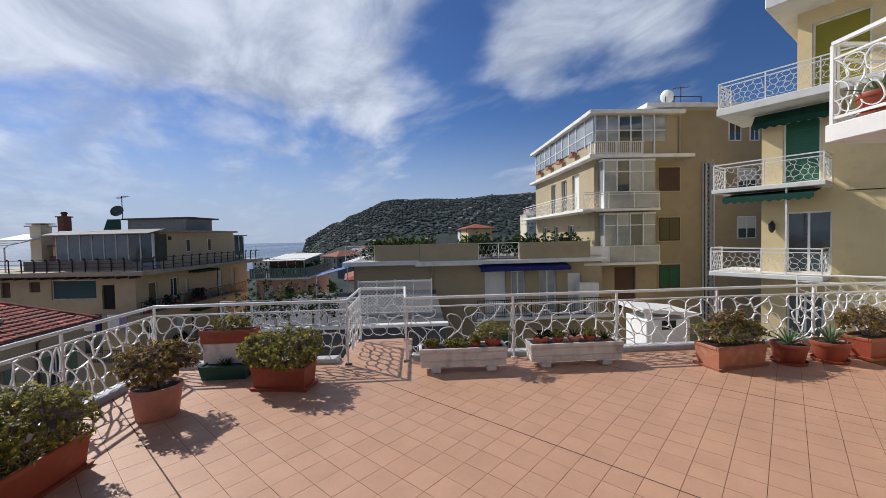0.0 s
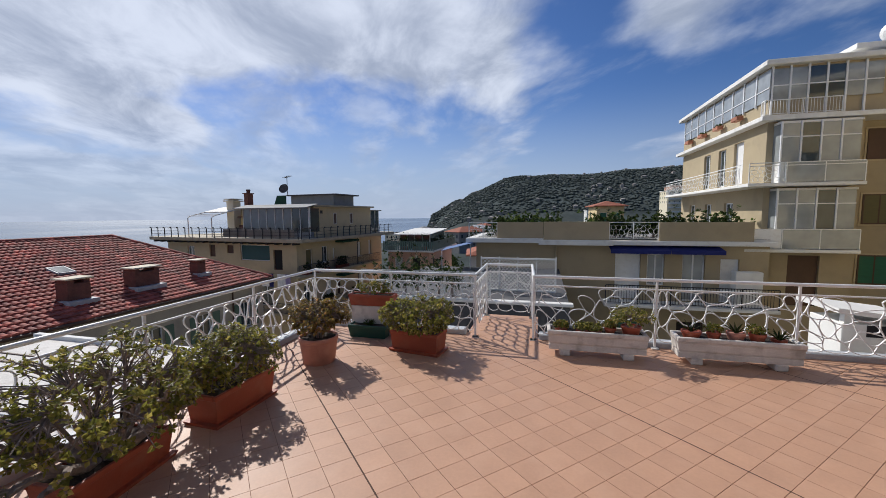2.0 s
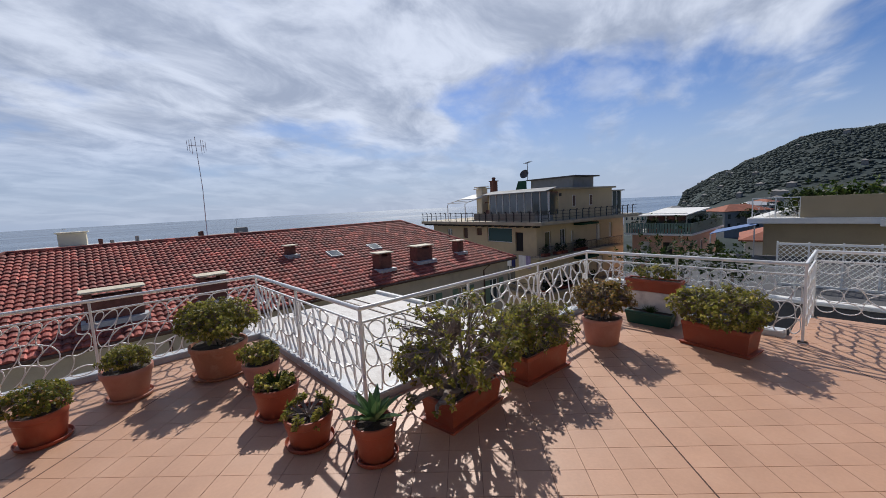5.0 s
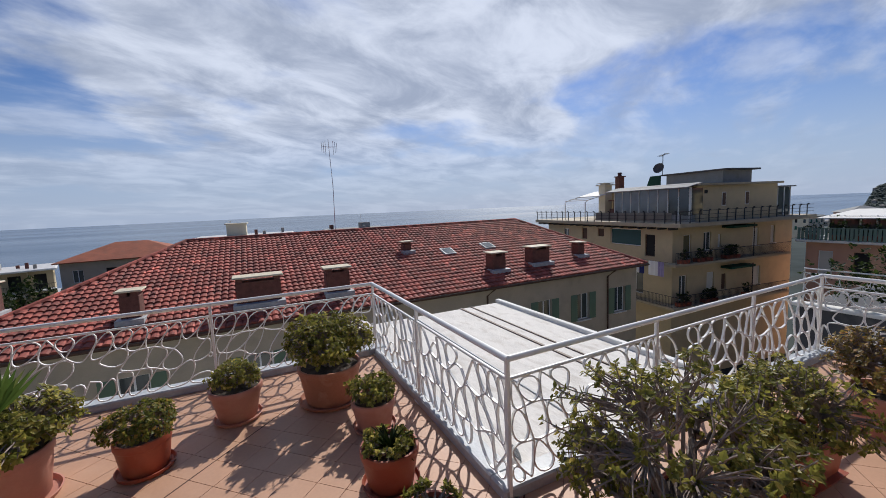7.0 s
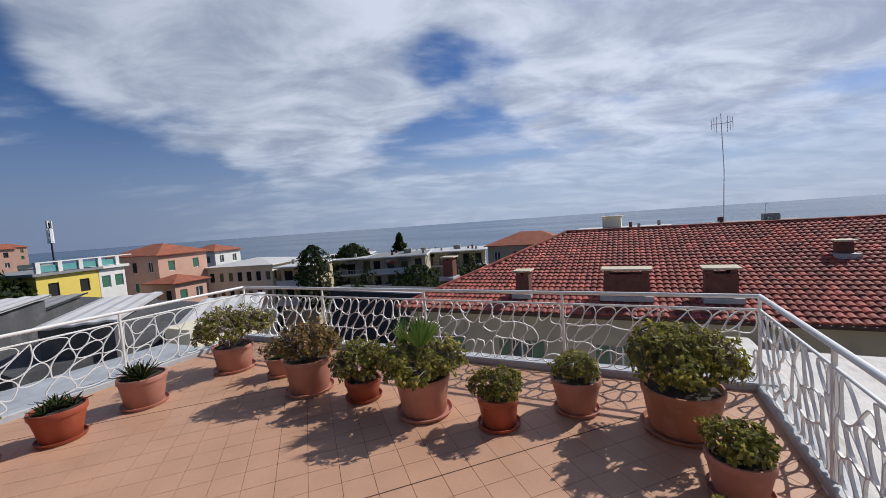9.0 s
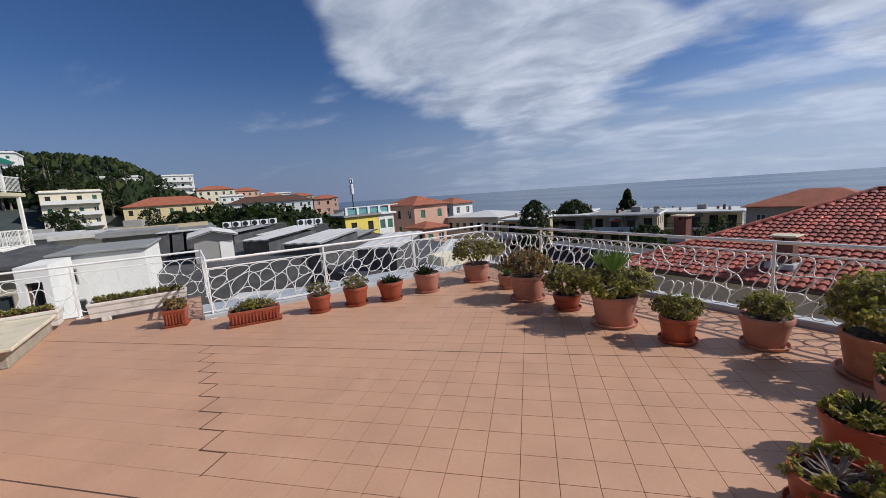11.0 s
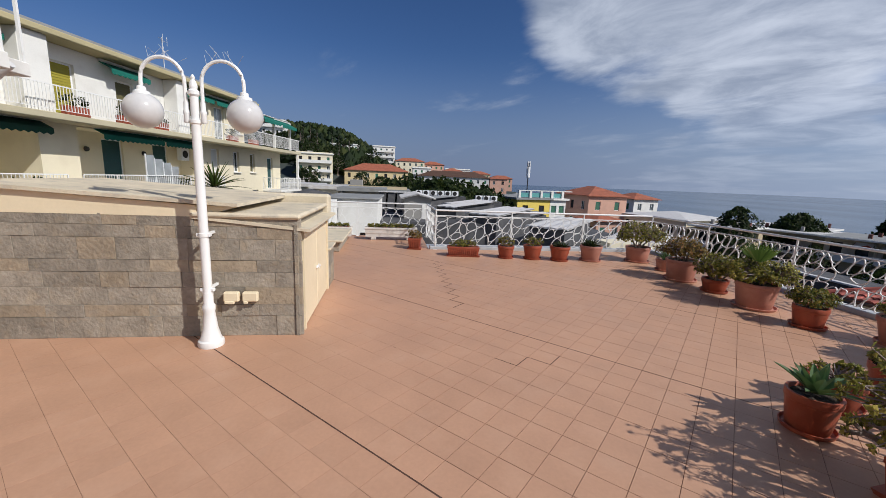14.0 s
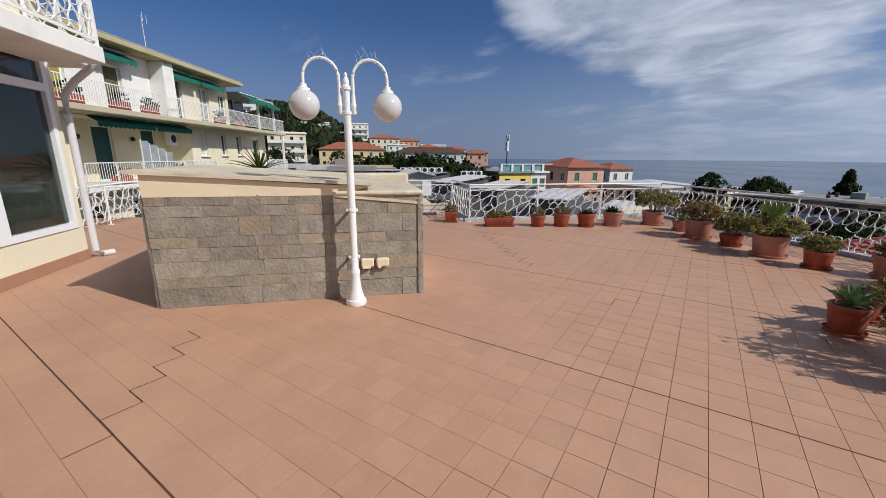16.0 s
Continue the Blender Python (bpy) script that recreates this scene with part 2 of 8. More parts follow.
ALU = mat("white_aluminium", (0.78, 0.79, 0.80), 0.35, 0.04, 3, 60, 0.03)
PIPE = mat("grey_pipe", (0.62, 0.62, 0.62), 0.35, 0.05, 3, 60, 0.05, stain=(0.45, 0.44, 0.42), stain_amount=0.3)
CLAY = mat("terracotta_pot", (0.38, 0.15, 0.085), 0.62, 0.14, 5, 70, 0.18, stain=(0.58, 0.34, 0.24), stain_amount=0.45, per_object=0.12)
CLAY_P = mat("pink_plastic_pot", (0.42, 0.185, 0.135), 0.55, 0.10, 5, 70, 0.1, stain=(0.50, 0.28, 0.21), stain_amount=0.4, per_object=0.1)
CLAY_R = mat("red_plastic_pot", (0.30, 0.065, 0.032), 0.5, 0.12, 5, 70, 0.1, stain=(0.33, 0.13, 0.08), stain_amount=0.35, per_object=0.12)
GREENPOT = mat("green_plastic", (0.012, 0.07, 0.05), 0.45, 0.12, 5, 70, 0.1)
CONCRETE = mat("weathered_white_concrete", (0.62, 0.58, 0.53), 0.85, 0.14, 4, 55, 0.45, stain=(0.24, 0.21, 0.18), stain_amount=0.6)
SOIL = mat("potting_soil", (0.05, 0.035, 0.025), 0.95, 0.4, 12, 90, 0.9)
BARK = mat("succulent_bark", (0.25, 0.20, 0.175), 0.85, 0.3, 12, 80, 0.7)
ROOFWHITE = mat("white_roof_membrane", (0.58, 0.57, 0.56), 0.55, 0.08, 1.4, 40, 0.25, stain=(0.45, 0.40, 0.34), stain_amount=0.5)
NOTCHROOF = mat("stained_white_membrane", (0.62, 0.59, 0.55), 0.7, 0.18, 2.2, 26, 0.7, stain=(0.36, 0.31, 0.26), stain_amount=0.55, stretch=(2.2, 0.9, 1))
BEIGE = mat("beige_grey_plaster", (0.46, 0.40, 0.31), 0.85, 0.1, 0.8, 30, 0.15, stain=(0.30, 0.26, 0.21), stain_amount=0.4)
SLATE = mat("dark_slate_wall", (0.075, 0.075, 0.08), 0.8, 0.25, 1.5, 30, 0.2, stain=(0.16, 0.155, 0.15), stain_amount=0.5)
ROOFGREY = mat("grey_sheet_metal", (0.27, 0.275, 0.275), 0.75, 0.15, 1.0, 30, 0.2, stain=(0.20, 0.19, 0.175), stain_amount=0.5, spec=0.2)
ROOFO = mat("orange_clay_roof", (0.33, 0.105, 0.058), 0.85, 0.3, 1.0, 9, 0.4, stain=(0.24, 0.11, 0.07), stain_amount=0.5)
BRICK = mat("chimney_brick", (0.15, 0.062, 0.048), 0.9, 0.35, 5, 30, 0.6, stain=(0.10, 0.06, 0.05), stain_amount=0.6)
LEAD = mat("lead_flashing", (0.42, 0.43, 0.44), 0.6, 0.2, 5, 40, 0.3)
JADE = leaf_mat("jade_leaf", (0.11, 0.122, 0.026), (0.28, 0.265, 0.056), (0.52, 0.42, 0.12))
JADE_R = leaf_mat("bronze_jade_leaf", (0.12, 0.095, 0.028), (0.28, 0.20, 0.058), (0.50, 0.27, 0.11))
SEDUM = leaf_mat("stonecrop_leaf", (0.07, 0.09, 0.018), (0.21, 0.21, 0.04), (0.45, 0.27, 0.07))
ALOE = leaf_mat("dark_aloe_leaf", (0.025, 0.045, 0.014), (0.055, 0.085, 0.025), (0.10, 0.10, 0.03))
AGAVE = leaf_mat("blue_green_agave_leaf", (0.14, 0.24, 0.12), (0.22, 0.33, 0.17), (0.30, 0.38, 0.20))
PALM = leaf_mat("palm_leaf", (0.03, 0.06, 0.012), (0.09, 0.15, 0.03), (0.16, 0.17, 0.05))
# paler and bluer than PINE: the haze of distance is mixed into this colour
FARWOOD_HAZED = leaf_mat("far_tree_leaf_hazed", (0.095, 0.122, 0.118), (0.130, 0.155, 0.145), (0.150, 0.175, 0.155), 0.9)
PINE = leaf_mat("tree_leaf", (0.010, 0.022, 0.006), (0.035, 0.06, 0.014), (0.07, 0.085, 0.02), 0.6)


# ---- mesh building ----
class Shape:
    """Vertices and faces, gathered piece by piece."""

    def __init__(self):
        self.v, self.f = [], []

    def add(self, verts, faces):
        k = len(self.v)
        self.v.extend(tuple(p) for p in verts)
        self.f.extend(tuple(i + k for i in q) for q in faces)
        return self

    def box(self, x0, y0, z0, x1, y1, z1, bevel=0.0, m=None):
        x0, x1, y0, y1, z0, z1 = min(x0, x1), max(x0, x1), min(y0, y1), max(y0, y1), min(z0, z1), max(z0, z1)
        if bevel <= 0:
            v = [(x, y, z) for z in (z0, z1) for x, y in ((x0, y0), (x1, y0), (x1, y1), (x0, y1))]
            f = [(3, 2, 1, 0), (4, 5, 6, 7), (0, 1, 5, 4), (1, 2, 6, 5), (2, 3, 7, 6), (3, 0, 4, 7)]
        else:
            b, v = bevel, []
            for z, i in ((z0, b), (z0 + b, 0), (z1 - b, 0), (z1, b)):
                c = [(x0 + i, y0 + b), (x0 + b, y0 + i), (x1 - b, y0 + i), (x1 - i, y0 + b),
                     (x1 - i, y1 - b), (x1 - b, y1 - i), (x0 + b, y1 - i), (x0 + i, y1 - b)]
                v += [(x, y, z) for x, y in c]
            f = [tuple(range(7, -1, -1)), tuple(range(24, 32))]
            f += [(8 * r + i, 8 * r + (i + 1) % 8, 8 * r + 8 + (i + 1) % 8, 8 * r + 8 + i) for r in range(3) for i in range(8)]
        if m is not None:
            v = [tuple(m @ Vector(p)) for p in v]
        return self.add(v, f)

    def lathe(self, profile, n=20, m=None):
        """A turned body: (radius, height) rows from the foot up."""
        v, f = [], []
        for r, z in profile:
            v += [(r * math.cos(2 * math.pi * i / n), r * math.sin(2 * math.pi * i / n), z) for i in range(n)]
        for k in range(len(profile) - 1):
            f += [(k * n + i, k * n + (i + 1) % n, (k + 1) * n + (i + 1) % n, (k + 1) * n + i) for i in range(n)]
        f.append(tuple(range(n - 1, -1, -1)))
        f.append(tuple((len(profile) - 1) * n + i for i in range(n)))
        if m is not None:
            v = [tuple(m @ Vector(p)) for p in v]
        return self.add(v, f)

    def tube(self, pts, r, n=6, closed=False, r2=None):
        """A round bar along points; r may shrink to r2 at the end."""
        pts = [Vector(p) for p in pts]
        v, f, c = [], [], len(pts)
        for i, p in enumerate(pts):
            a = pts[i - 1] if (i or closed) else p
            b = pts[(i + 1) % c] if (i < c - 1 or closed) else p
            d = (b - a).normalized()
            s = d.cross(Vector((0, 0, 1)) if abs(d.z) < 0.92 else Vector((1, 0, 0))).normalized()
            u = s.cross(d)
            rad = r if r2 is None else r + (r2 - r) * i / (c - 1)
            v += [tuple(p + (s * math.cos(2 * math.pi * j / n) + u * math.sin(2 * math.pi * j / n)) * rad) for j in range(n)]
        for i in range(c if closed else c - 1):
            k, q = i * n, ((i + 1) % c) * n
            f += [(k + j, k + (j + 1) % n, q + (j + 1) % n, q + j) for j in range(n)]
        if not closed:
            f += [tuple(range(n - 1, -1, -1)), tuple((c - 1) * n + j for j in range(n))]
        return self.add(v, f)

    def poly(self, pts, z0, z1):
        """An upright prism over an outline that runs anticlockwise."""
        n = len(pts)
        v = [(x, y, z0) for x, y in pts] + [(x, y, z1) for x, y in pts]
        f = [tuple(range(n - 1, -1, -1)), tuple(range(n, 2 * n))] + [(i, (i + 1) % n, n + (i + 1) % n, n + i) for i in range(n)]
        return self.add(v, f)

    def mesh(self, name, material=None, smooth=False):
        me = bpy.data.meshes.new(name)
        me.from_pydata(self.v, [], self.f)
        if material:
            me.materials.append(material)
        if smooth:
            me.polygons.foreach_set("use_smooth", [True] * len(me.polygons))
            me.set_sharp_from_angle(angle=radians(38))
        me.update()
        return me


def part(name, shape, material, parent=None, label="", at=None, smooth=False):
    """One mesh object from a shape (or a ready mesh), under its thing."""
    me = shape.mesh(name, material, smooth) if isinstance(shape, Shape) else shape
    ob = new(name, me)
    if parent is not None:
        ob.parent = parent
    if at is not None:
        ob.matrix_basis = at
    return tagged(ob, label=label)


def thing(name, at=None, label="", category="", group="", kind=""):
    ob = new(name)
    ob.empty_display_size = 0.1
    if at is not None:
        ob.matrix_basis = at
    return tagged(ob, label, category, group, kind)


def S():
    return Shape()
# ---- terrace: floor and railings ----
R2 = math.sqrt(0.5)
FLOOR_AREAS = [(-4.98, 0.0, 1.76, 5.24), (-6.75, -9.0, -2.7, 0.0), (-2.7, -6.28, 5.75, 0.0), (1.76, 0.0, 5.75, 2.60), (5.75, -0.68, 6.80, 0.26), (5.0, -9.6, 5.75, -6.28)]
floor = S()
for x0, y0, x1, y1 in FLOOR_AREAS:
    floor.box(x0, y0, -0.30, x1, y1, -0.0045)
floor = tagged(part("floor", floor, GROUT), "terracotta tiled roof terrace floor with dark joints", "floor", kind="structure")


def inside(x, y, grow=0.0):
    return any(x0 - grow <= x <= x1 + grow and y0 - grow <= y <= y1 + grow for x0, y0, x1, y1 in FLOOR_AREAS)


def clip_rect(poly, x0, y0, x1, y1):
    """The part of a polygon that lies in an upright rectangle."""
    for axis, lim, sign in ((0, x0, 1), (0, x1, -1), (1, y0, 1), (1, y1, -1)):
        out = []
        for i, p in enumerate(poly):
            q = poly[(i + 1) % len(poly)]
            dp, dq = sign * (p[axis] - lim), sign * (q[axis] - lim)
            if dp >= 0:
                out.append(p)
            if (dp >= 0) != (dq >= 0):
                k = dp / (dp - dq)
                out.append((p[0] + (q[0] - p[0]) * k, p[1] + (q[1] - p[1]) * k))
        poly = out
        if len(poly) < 3:
            return []
    return poly


def rail_lattice(width, height, seed, slant=0.0, cell=0.155, tall=1.0):
    """Rounded irregular loops of flat bar that fill a panel, like packed pebbles."""
    rng = random.Random(seed)
    rows = max(2, round(height / (cell * 1.05 * tall ** 0.5)))
    cols = max(3, round(width / (cell * 1.12 / tall ** 0.5)))
    seeds = []
    for r in range(rows):
        for c in range(cols + 1):
            seeds.append(((c + (r % 2) * 0.5 + rng.uniform(-0.36, 0.36)) * width / cols, (r + 0.5 + rng.uniform(-0.34, 0.34)) * height / rows))
    shape = S()
    for i, (sx, sy) in enumerate(seeds):
        if rng.random() < 0.07:
            continue
        poly = [(0.0, 0.0), (width, 0.0), (width, height), (0.0, height)]
        for j, (qx, qy) in enumerate(seeds):
            if i == j or abs(qx - sx) > 0.6 or not poly:
                continue
            # the half of the panel that is nearer to this seed; slanted cells lean to one side
            nx, ny = (qx - sx) + slant * (qy - sy), (qy - sy) + slant * (qx - sx)
            mx, my = (qx + sx) / 2, (qy + sy) / 2
            out = []
            for k, p in enumerate(poly):
                q = poly[(k + 1) % len(poly)]
                dp, dq = -((p[0] - mx) * nx + (p[1] - my) * ny), -((q[0] - mx) * nx + (q[1] - my) * ny)
                if dp >= 0:
                    out.append(p)
                if (dp >= 0) != (dq >= 0):
                    s = dp / (dp - dq)
                    out.append((p[0] + (q[0] - p[0]) * s, p[1] + (q[1] - p[1]) * s))
            poly = out
        if len(poly) < 3:
            continue
        cx, cy = sum(p[0] for p in poly) / len(poly), sum(p[1] for p in poly) / len(poly)
        poly = [(cx + (x - cx) * 0.965, cy + (y - cy) * 0.965) for x, y in poly]
        for k in (0.30, 0.25):
            poly = [q for a, b in zip(poly, poly[1:] + poly[:1]) for q in ((a[0] + (b[0] - a[0]) * k, a[1] + (b[1] - a[1]) * k),
                                                                        (a[0] + (b[0] - a[0]) * (1 - k), a[1] + (b[1] - a[1]) * (1 - k)))]
        n, v, f, t, d = len(poly), [], [], 0.0045, 0.008
        for a, (x, y) in enumerate(poly):
            px, py = poly[a - 1]
            qx, qy = poly[(a + 1) % n]
            g = math.hypot(qx - px, qy - py) or 1
            ox, oy = (qy - py) / g * t, -(qx - px) / g * t
            v += [(x + ox, -d, y + oy), (x - ox, -d, y - oy), (x - ox, d, y - oy), (x + ox, d, y + oy)]
        for a in range(n):
            b = (a + 1) % n
            f += [(4 * a + e, 4 * a + (e + 1) % 4, 4 * b + (e + 1) % 4, 4 * b + e) for e in range(4)]
        shape.add(v, f)
    return shape


RAIL_Z = 0.86


def railing(a, b, spans, seed, base=0.0, slant=0.0, label="white painted iron railing with looped lattice panels", last=True, curb=True, top=RAIL_Z, cell=0.155, tall=1.0):
    """A railing from a to b: handrail, second rail, posts and a lattice in each span."""
    a, b = Vector((*a, base)), Vector((*b, base))
    length, turn = (b - a).length, math.degrees(math.atan2(b.y - a.y, b.x - a.x))
    r = thing("railing", pose(a.x, a.y, base, 0, 0, turn), label, "railing", "terrace railings")
    part("handrail", S().tube([(-0.010, 0, top - 0.017), (length + 0.010, 0, top - 0.017)], 0.0175 + 0.0005 * (seed % 7), 14), WHITE, r, smooth=True)
    part("second_rail", S().box(0, -0.011, top - 0.142, length, 0.010, top - 0.124, 0.004), WHITE, r)
    for i in range(spans + (1 if last else 0)):
        x = length * i / spans
        part("post", S().box(x - 0.0125, -0.0125, 0.0, x + 0.0125, 0.0125, top - 0.025, 0.004).box(x - 0.04, -0.04, 0.0, x + 0.04, 0.04, 0.012), WHITE, r)
    w = length / spans
    for i in range(spans):
        part("lattice", rail_lattice(w - 0.04, top - 0.23, seed + i, slant, cell, tall), WHITE, r, at=pose(w * i + 0.02, 0, 0.085))
    return r


def curb(points, width=0.16, height=0.07):
    sh = S()
    for (x0, y0), (x1, y1) in points:
        sh.box(x0 - width / 2, y0 - width / 2, -0.05, x1 + width / 2, y1 + width / 2, height, 0.012)
    return tagged(part("curb", sh, CURB), "low grey membrane-covered curb under the railing", "curb", kind="structure")


curb([((-4.93, 5.20), (1.71, 5.20))])
curb([((1.71, 2.70), (1.71, 5.02))])
curb([((1.71, 2.55), (5.70, 2.55))])
curb([((5.71, 0.36), (5.71, 2.37))])
curb([((5.71, -9.4), (5.71, -0.78))])
curb([((-4.95, 0.1), (-4.95, 5.02))])
railing((-4.87, 5.15), (1.66, 5.12), 4, 10, slant=-0.5, tall=1.5, cell=0.145)
railing((1.66, 5.12), (1.67, 2.48), 2, 20, slant=0.3, tall=2.2)
railing((1.67, 2.48), (5.56, 2.54), 3, 30, slant=0.35, tall=1.9)
railing((5.56, 2.54), (5.56, 0.13), 2, 40, slant=-0.25)
railing((5.56, 0.13), (6.72, 0.14), 1, 50)
railing((6.72, 0.14), (6.70, -0.58), 1, 52, cell=0.2, tall=0.6)
railing((6.70, -0.58), (5.60, -0.63), 1, 54)
railing((5.60, -0.63), (5.63, -6.40), 4, 60, slant=0.35, tall=0.5, cell=0.185)
railing((5.64, -6.40), (5.64, -9.4), 2, 70, slant=0.2)
railing((-4.87, 5.15), (-4.90, 0.14), 3, 80, slant=0.4, tall=0.6, cell=0.175)
railing((-4.90, 0.14), (-6.60, 0.10), 1, 90, cell=0.18)
railing((-6.60, 0.10), (-6.60, -8.6), 5, 92, slant=0.1, cell=0.18)
railing((6.85, -7.4), (5.75, -8.6), 1, 98, slant=0.2)

# ---- stone service box with doors ----
def service_box():
    rng = random.Random(5)
    bx = thing("service_box", None, "grey stone-clad rooftop service box with cream doors and sloping lid", "service box")
    part("body", S().box(-1.96, -4.33, 0.0, -0.325, -1.74, 1.09), STONE_BACK, bx)
    part("roof_slab", S().add([(-1.98, -2.60, 1.10), (-0.30, -2.60, 1.085), (-0.30, -1.60, 0.985), (-1.98, -1.60, 0.985),
                               (-1.98, -2.60, 1.15), (-0.30, -2.60, 1.115), (-0.30, -1.60, 1.01), (-1.98, -1.60, 1.01)],
                              [(3, 2, 1, 0), (4, 5, 6, 7), (0, 1, 5, 4), (1, 2, 6, 5), (2, 3, 7, 6), (3, 0, 4, 7)]), CREAM_CAP, bx, "worn cream membrane roof slab")
    part("coping", S().box(-1.83, -2.60, 1.092, -0.283, -1.68, 1.142, 0.018), CREAM_CAP, bx, "lumpy cream membrane coping")
    part("upstand", S().box(-2.02, -2.62, 1.0, -1.84, -1.66, 1.25, 0.03), CREAM_CAP, bx)
    part("fascia", S().add([(-2.05, -4.31, 1.10), (-0.31, -4.31, 1.10), (-0.31, -2.55, 1.10), (-2.05, -2.55, 1.10),
                            (-2.05, -4.31, 1.31), (-0.31, -4.31, 1.31), (-0.31, -2.55, 1.20), (-2.05, -2.55, 1.20)],
                           [(3, 2, 1, 0), (4, 5, 6, 7), (0, 1, 5, 4), (1, 2, 6, 5), (2, 3, 7, 6), (3, 0, 4, 7)]), CREAM, bx, "cream painted fascia")
    part("lid", S().add([(-2.15, -4.42, 1.318), (-0.27, -4.42, 1.318), (-0.27, -2.20, 1.195), (-2.15, -2.20, 1.195),
                         (-2.15, -4.42, 1.352), (-0.27, -4.42, 1.352), (-0.27, -2.20, 1.225), (-2.15, -2.20, 1.225)],
                        [(3, 2, 1, 0), (4, 5, 6, 7), (0, 1, 5, 4), (1, 2, 6, 5), (2, 3, 7, 6), (3, 0, 4, 7)]), CREAM_CAP, bx, "worn sloping membrane lid")
    part("lid_bracket", S().add([(-0.33, -2.55, 1.10), (-0.33, -2.52, 1.10), (-0.33, -2.22, 1.19), (-0.33, -2.55, 1.20),
                                 (-0.36, -2.55, 1.10), (-0.36, -2.52, 1.10), (-0.36, -2.22, 1.19), (-0.36, -2.55, 1.20)],
                                [(0, 1, 2, 3), (7, 6, 5, 4), (0, 4, 5, 1), (1, 5, 6, 2), (2, 6, 7, 3), (3, 7, 4, 0)]), CREAM, bx)
    for x0, x1 in ((-1.15, -0.50), (-1.83, -1.162)):
        d = part("door", S().box(x0, -1.735, 0.012, x1, -1.70, 0.955, 0.006), CREAM, bx, "cream painted sheet-metal door leaf")
        hx = x0 + 0.04 if x0 > -1.5 else x1 - 0.04
        part("handle", S().box(hx - 0.012, -1.70, 0.46, hx + 0.012, -1.682, 0.49, 0.004).tube([(hx, -1.69, 0.475), (hx, -1.665, 0.475), (hx + 0.04, -1.66, 0.475)], 0.005), ALU, d, "small metal latch")
    part("door_jamb", S().box(-1.90, -1.742, 0.0, -1.84, -1.685, 1.0), CREAM, bx)
    part("door_jamb", S().box(-0.49, -1.742, 0.0, -0.44, -1.685, 1.0), CREAM, bx)

    def stones(y0, y1, z0, z1, place, seed, course=0.155):
        r = random.Random(seed)
        z, k = z0, 0
        while z < z1 - 0.03:
            h = min(course * r.choice((0.7, 0.9, 1.05, 1.25)), z1 - z)
            y = y0 - (r.random() * 0.25 if k % 2 else 0)
            while y < y1 - 0.001:
                w = r.uniform(0.22, 0.60)
                a, b = max(y, y0), min(y + w, y1)
                if b - a > 0.02:
                    out = r.uniform(-0.010, -0.003)
                    v = []
                    for dd, ins in ((-0.02, 0.0), (0.016 + out, 0.0), (0.019 + out, 0.002)):
                        for yy, zz in ((a + 0.001 + ins, z + 0.001 + ins), (b - 0.001 - ins, z + 0.001 + ins), (b - 0.001 - ins, z + h - 0.001 - ins), (a + 0.001 + ins, z + h - 0.001 - ins)):
                            v.append(place(yy, zz, dd + (r.uniform(-0.003, 0.003) if ins else 0)))
                    f = [(8, 9, 10, 11)] + [(4 * q + i, 4 * q + (i + 1) % 4, 4 * q + 4 + (i + 1) % 4, 4 * q + 4 + i) for q in (0, 1) for i in range(4)]
                    part("stone", S().add(v, f), STONE_W if r.random() < 0.22 else STONE, bx)
                y += w
            z, k = z + h, k + 1

    stones(-4.31, -1.68, 0.0, 1.115, lambda y, z, d: (-0.325 + d, y, z), 11)
    stones(-0.44, -0.325 + 0.03, 0.0, 1.05, lambda y, z, d: (y, -1.72 + d, z), 12)
    stones(-1.9, -0.33, 0.0, 1.08, lambda y, z, d: (y, -4.335 - d, z), 13)
    stones(-2.40, -1.90, 0.0, 0.52, lambda y, z, d: (y, -1.70 + d, z), 14)
    part("wing_wall", S().box(-2.41, -1.95, 0.0, -1.90, -1.72, 0.51), STONE_BACK, bx)
    part("wing_cap", S().box(-2.43, -1.97, 0.51, -1.90, -1.66, 0.54, 0.006), CREAM_CAP, bx)
    return bx


service_box().location.y = 0.045
for dy in (0.0, 0.16):
    sk = thing("socket_box", pose(-0.288, -2.24 + dy, 0.39), "cream weatherproof socket box with broken cover", "socket")
    part("cover", S().box(-0.01, -0.066, -0.045, 0.045, 0.066, 0.045, 0.01), CREAM, sk)
    part("flap", S().box(0.03, -0.055, -0.062, 0.052, 0.03 - dy * 0.3, -0.035, 0.006), CREAM, sk)

low = thing("hatch_box", None, "low stone hatch box with a worn cream top", "hatch")
part("body", S().box(-6.0, -2.75, 0.0, -4.45, -1.82, 0.20, 0.01), STONE, low)
part("lid", S().box(-6.05, -2.82, 0.20, -4.36, -1.74, 0.245, 0.01), CREAM_CAP, low)


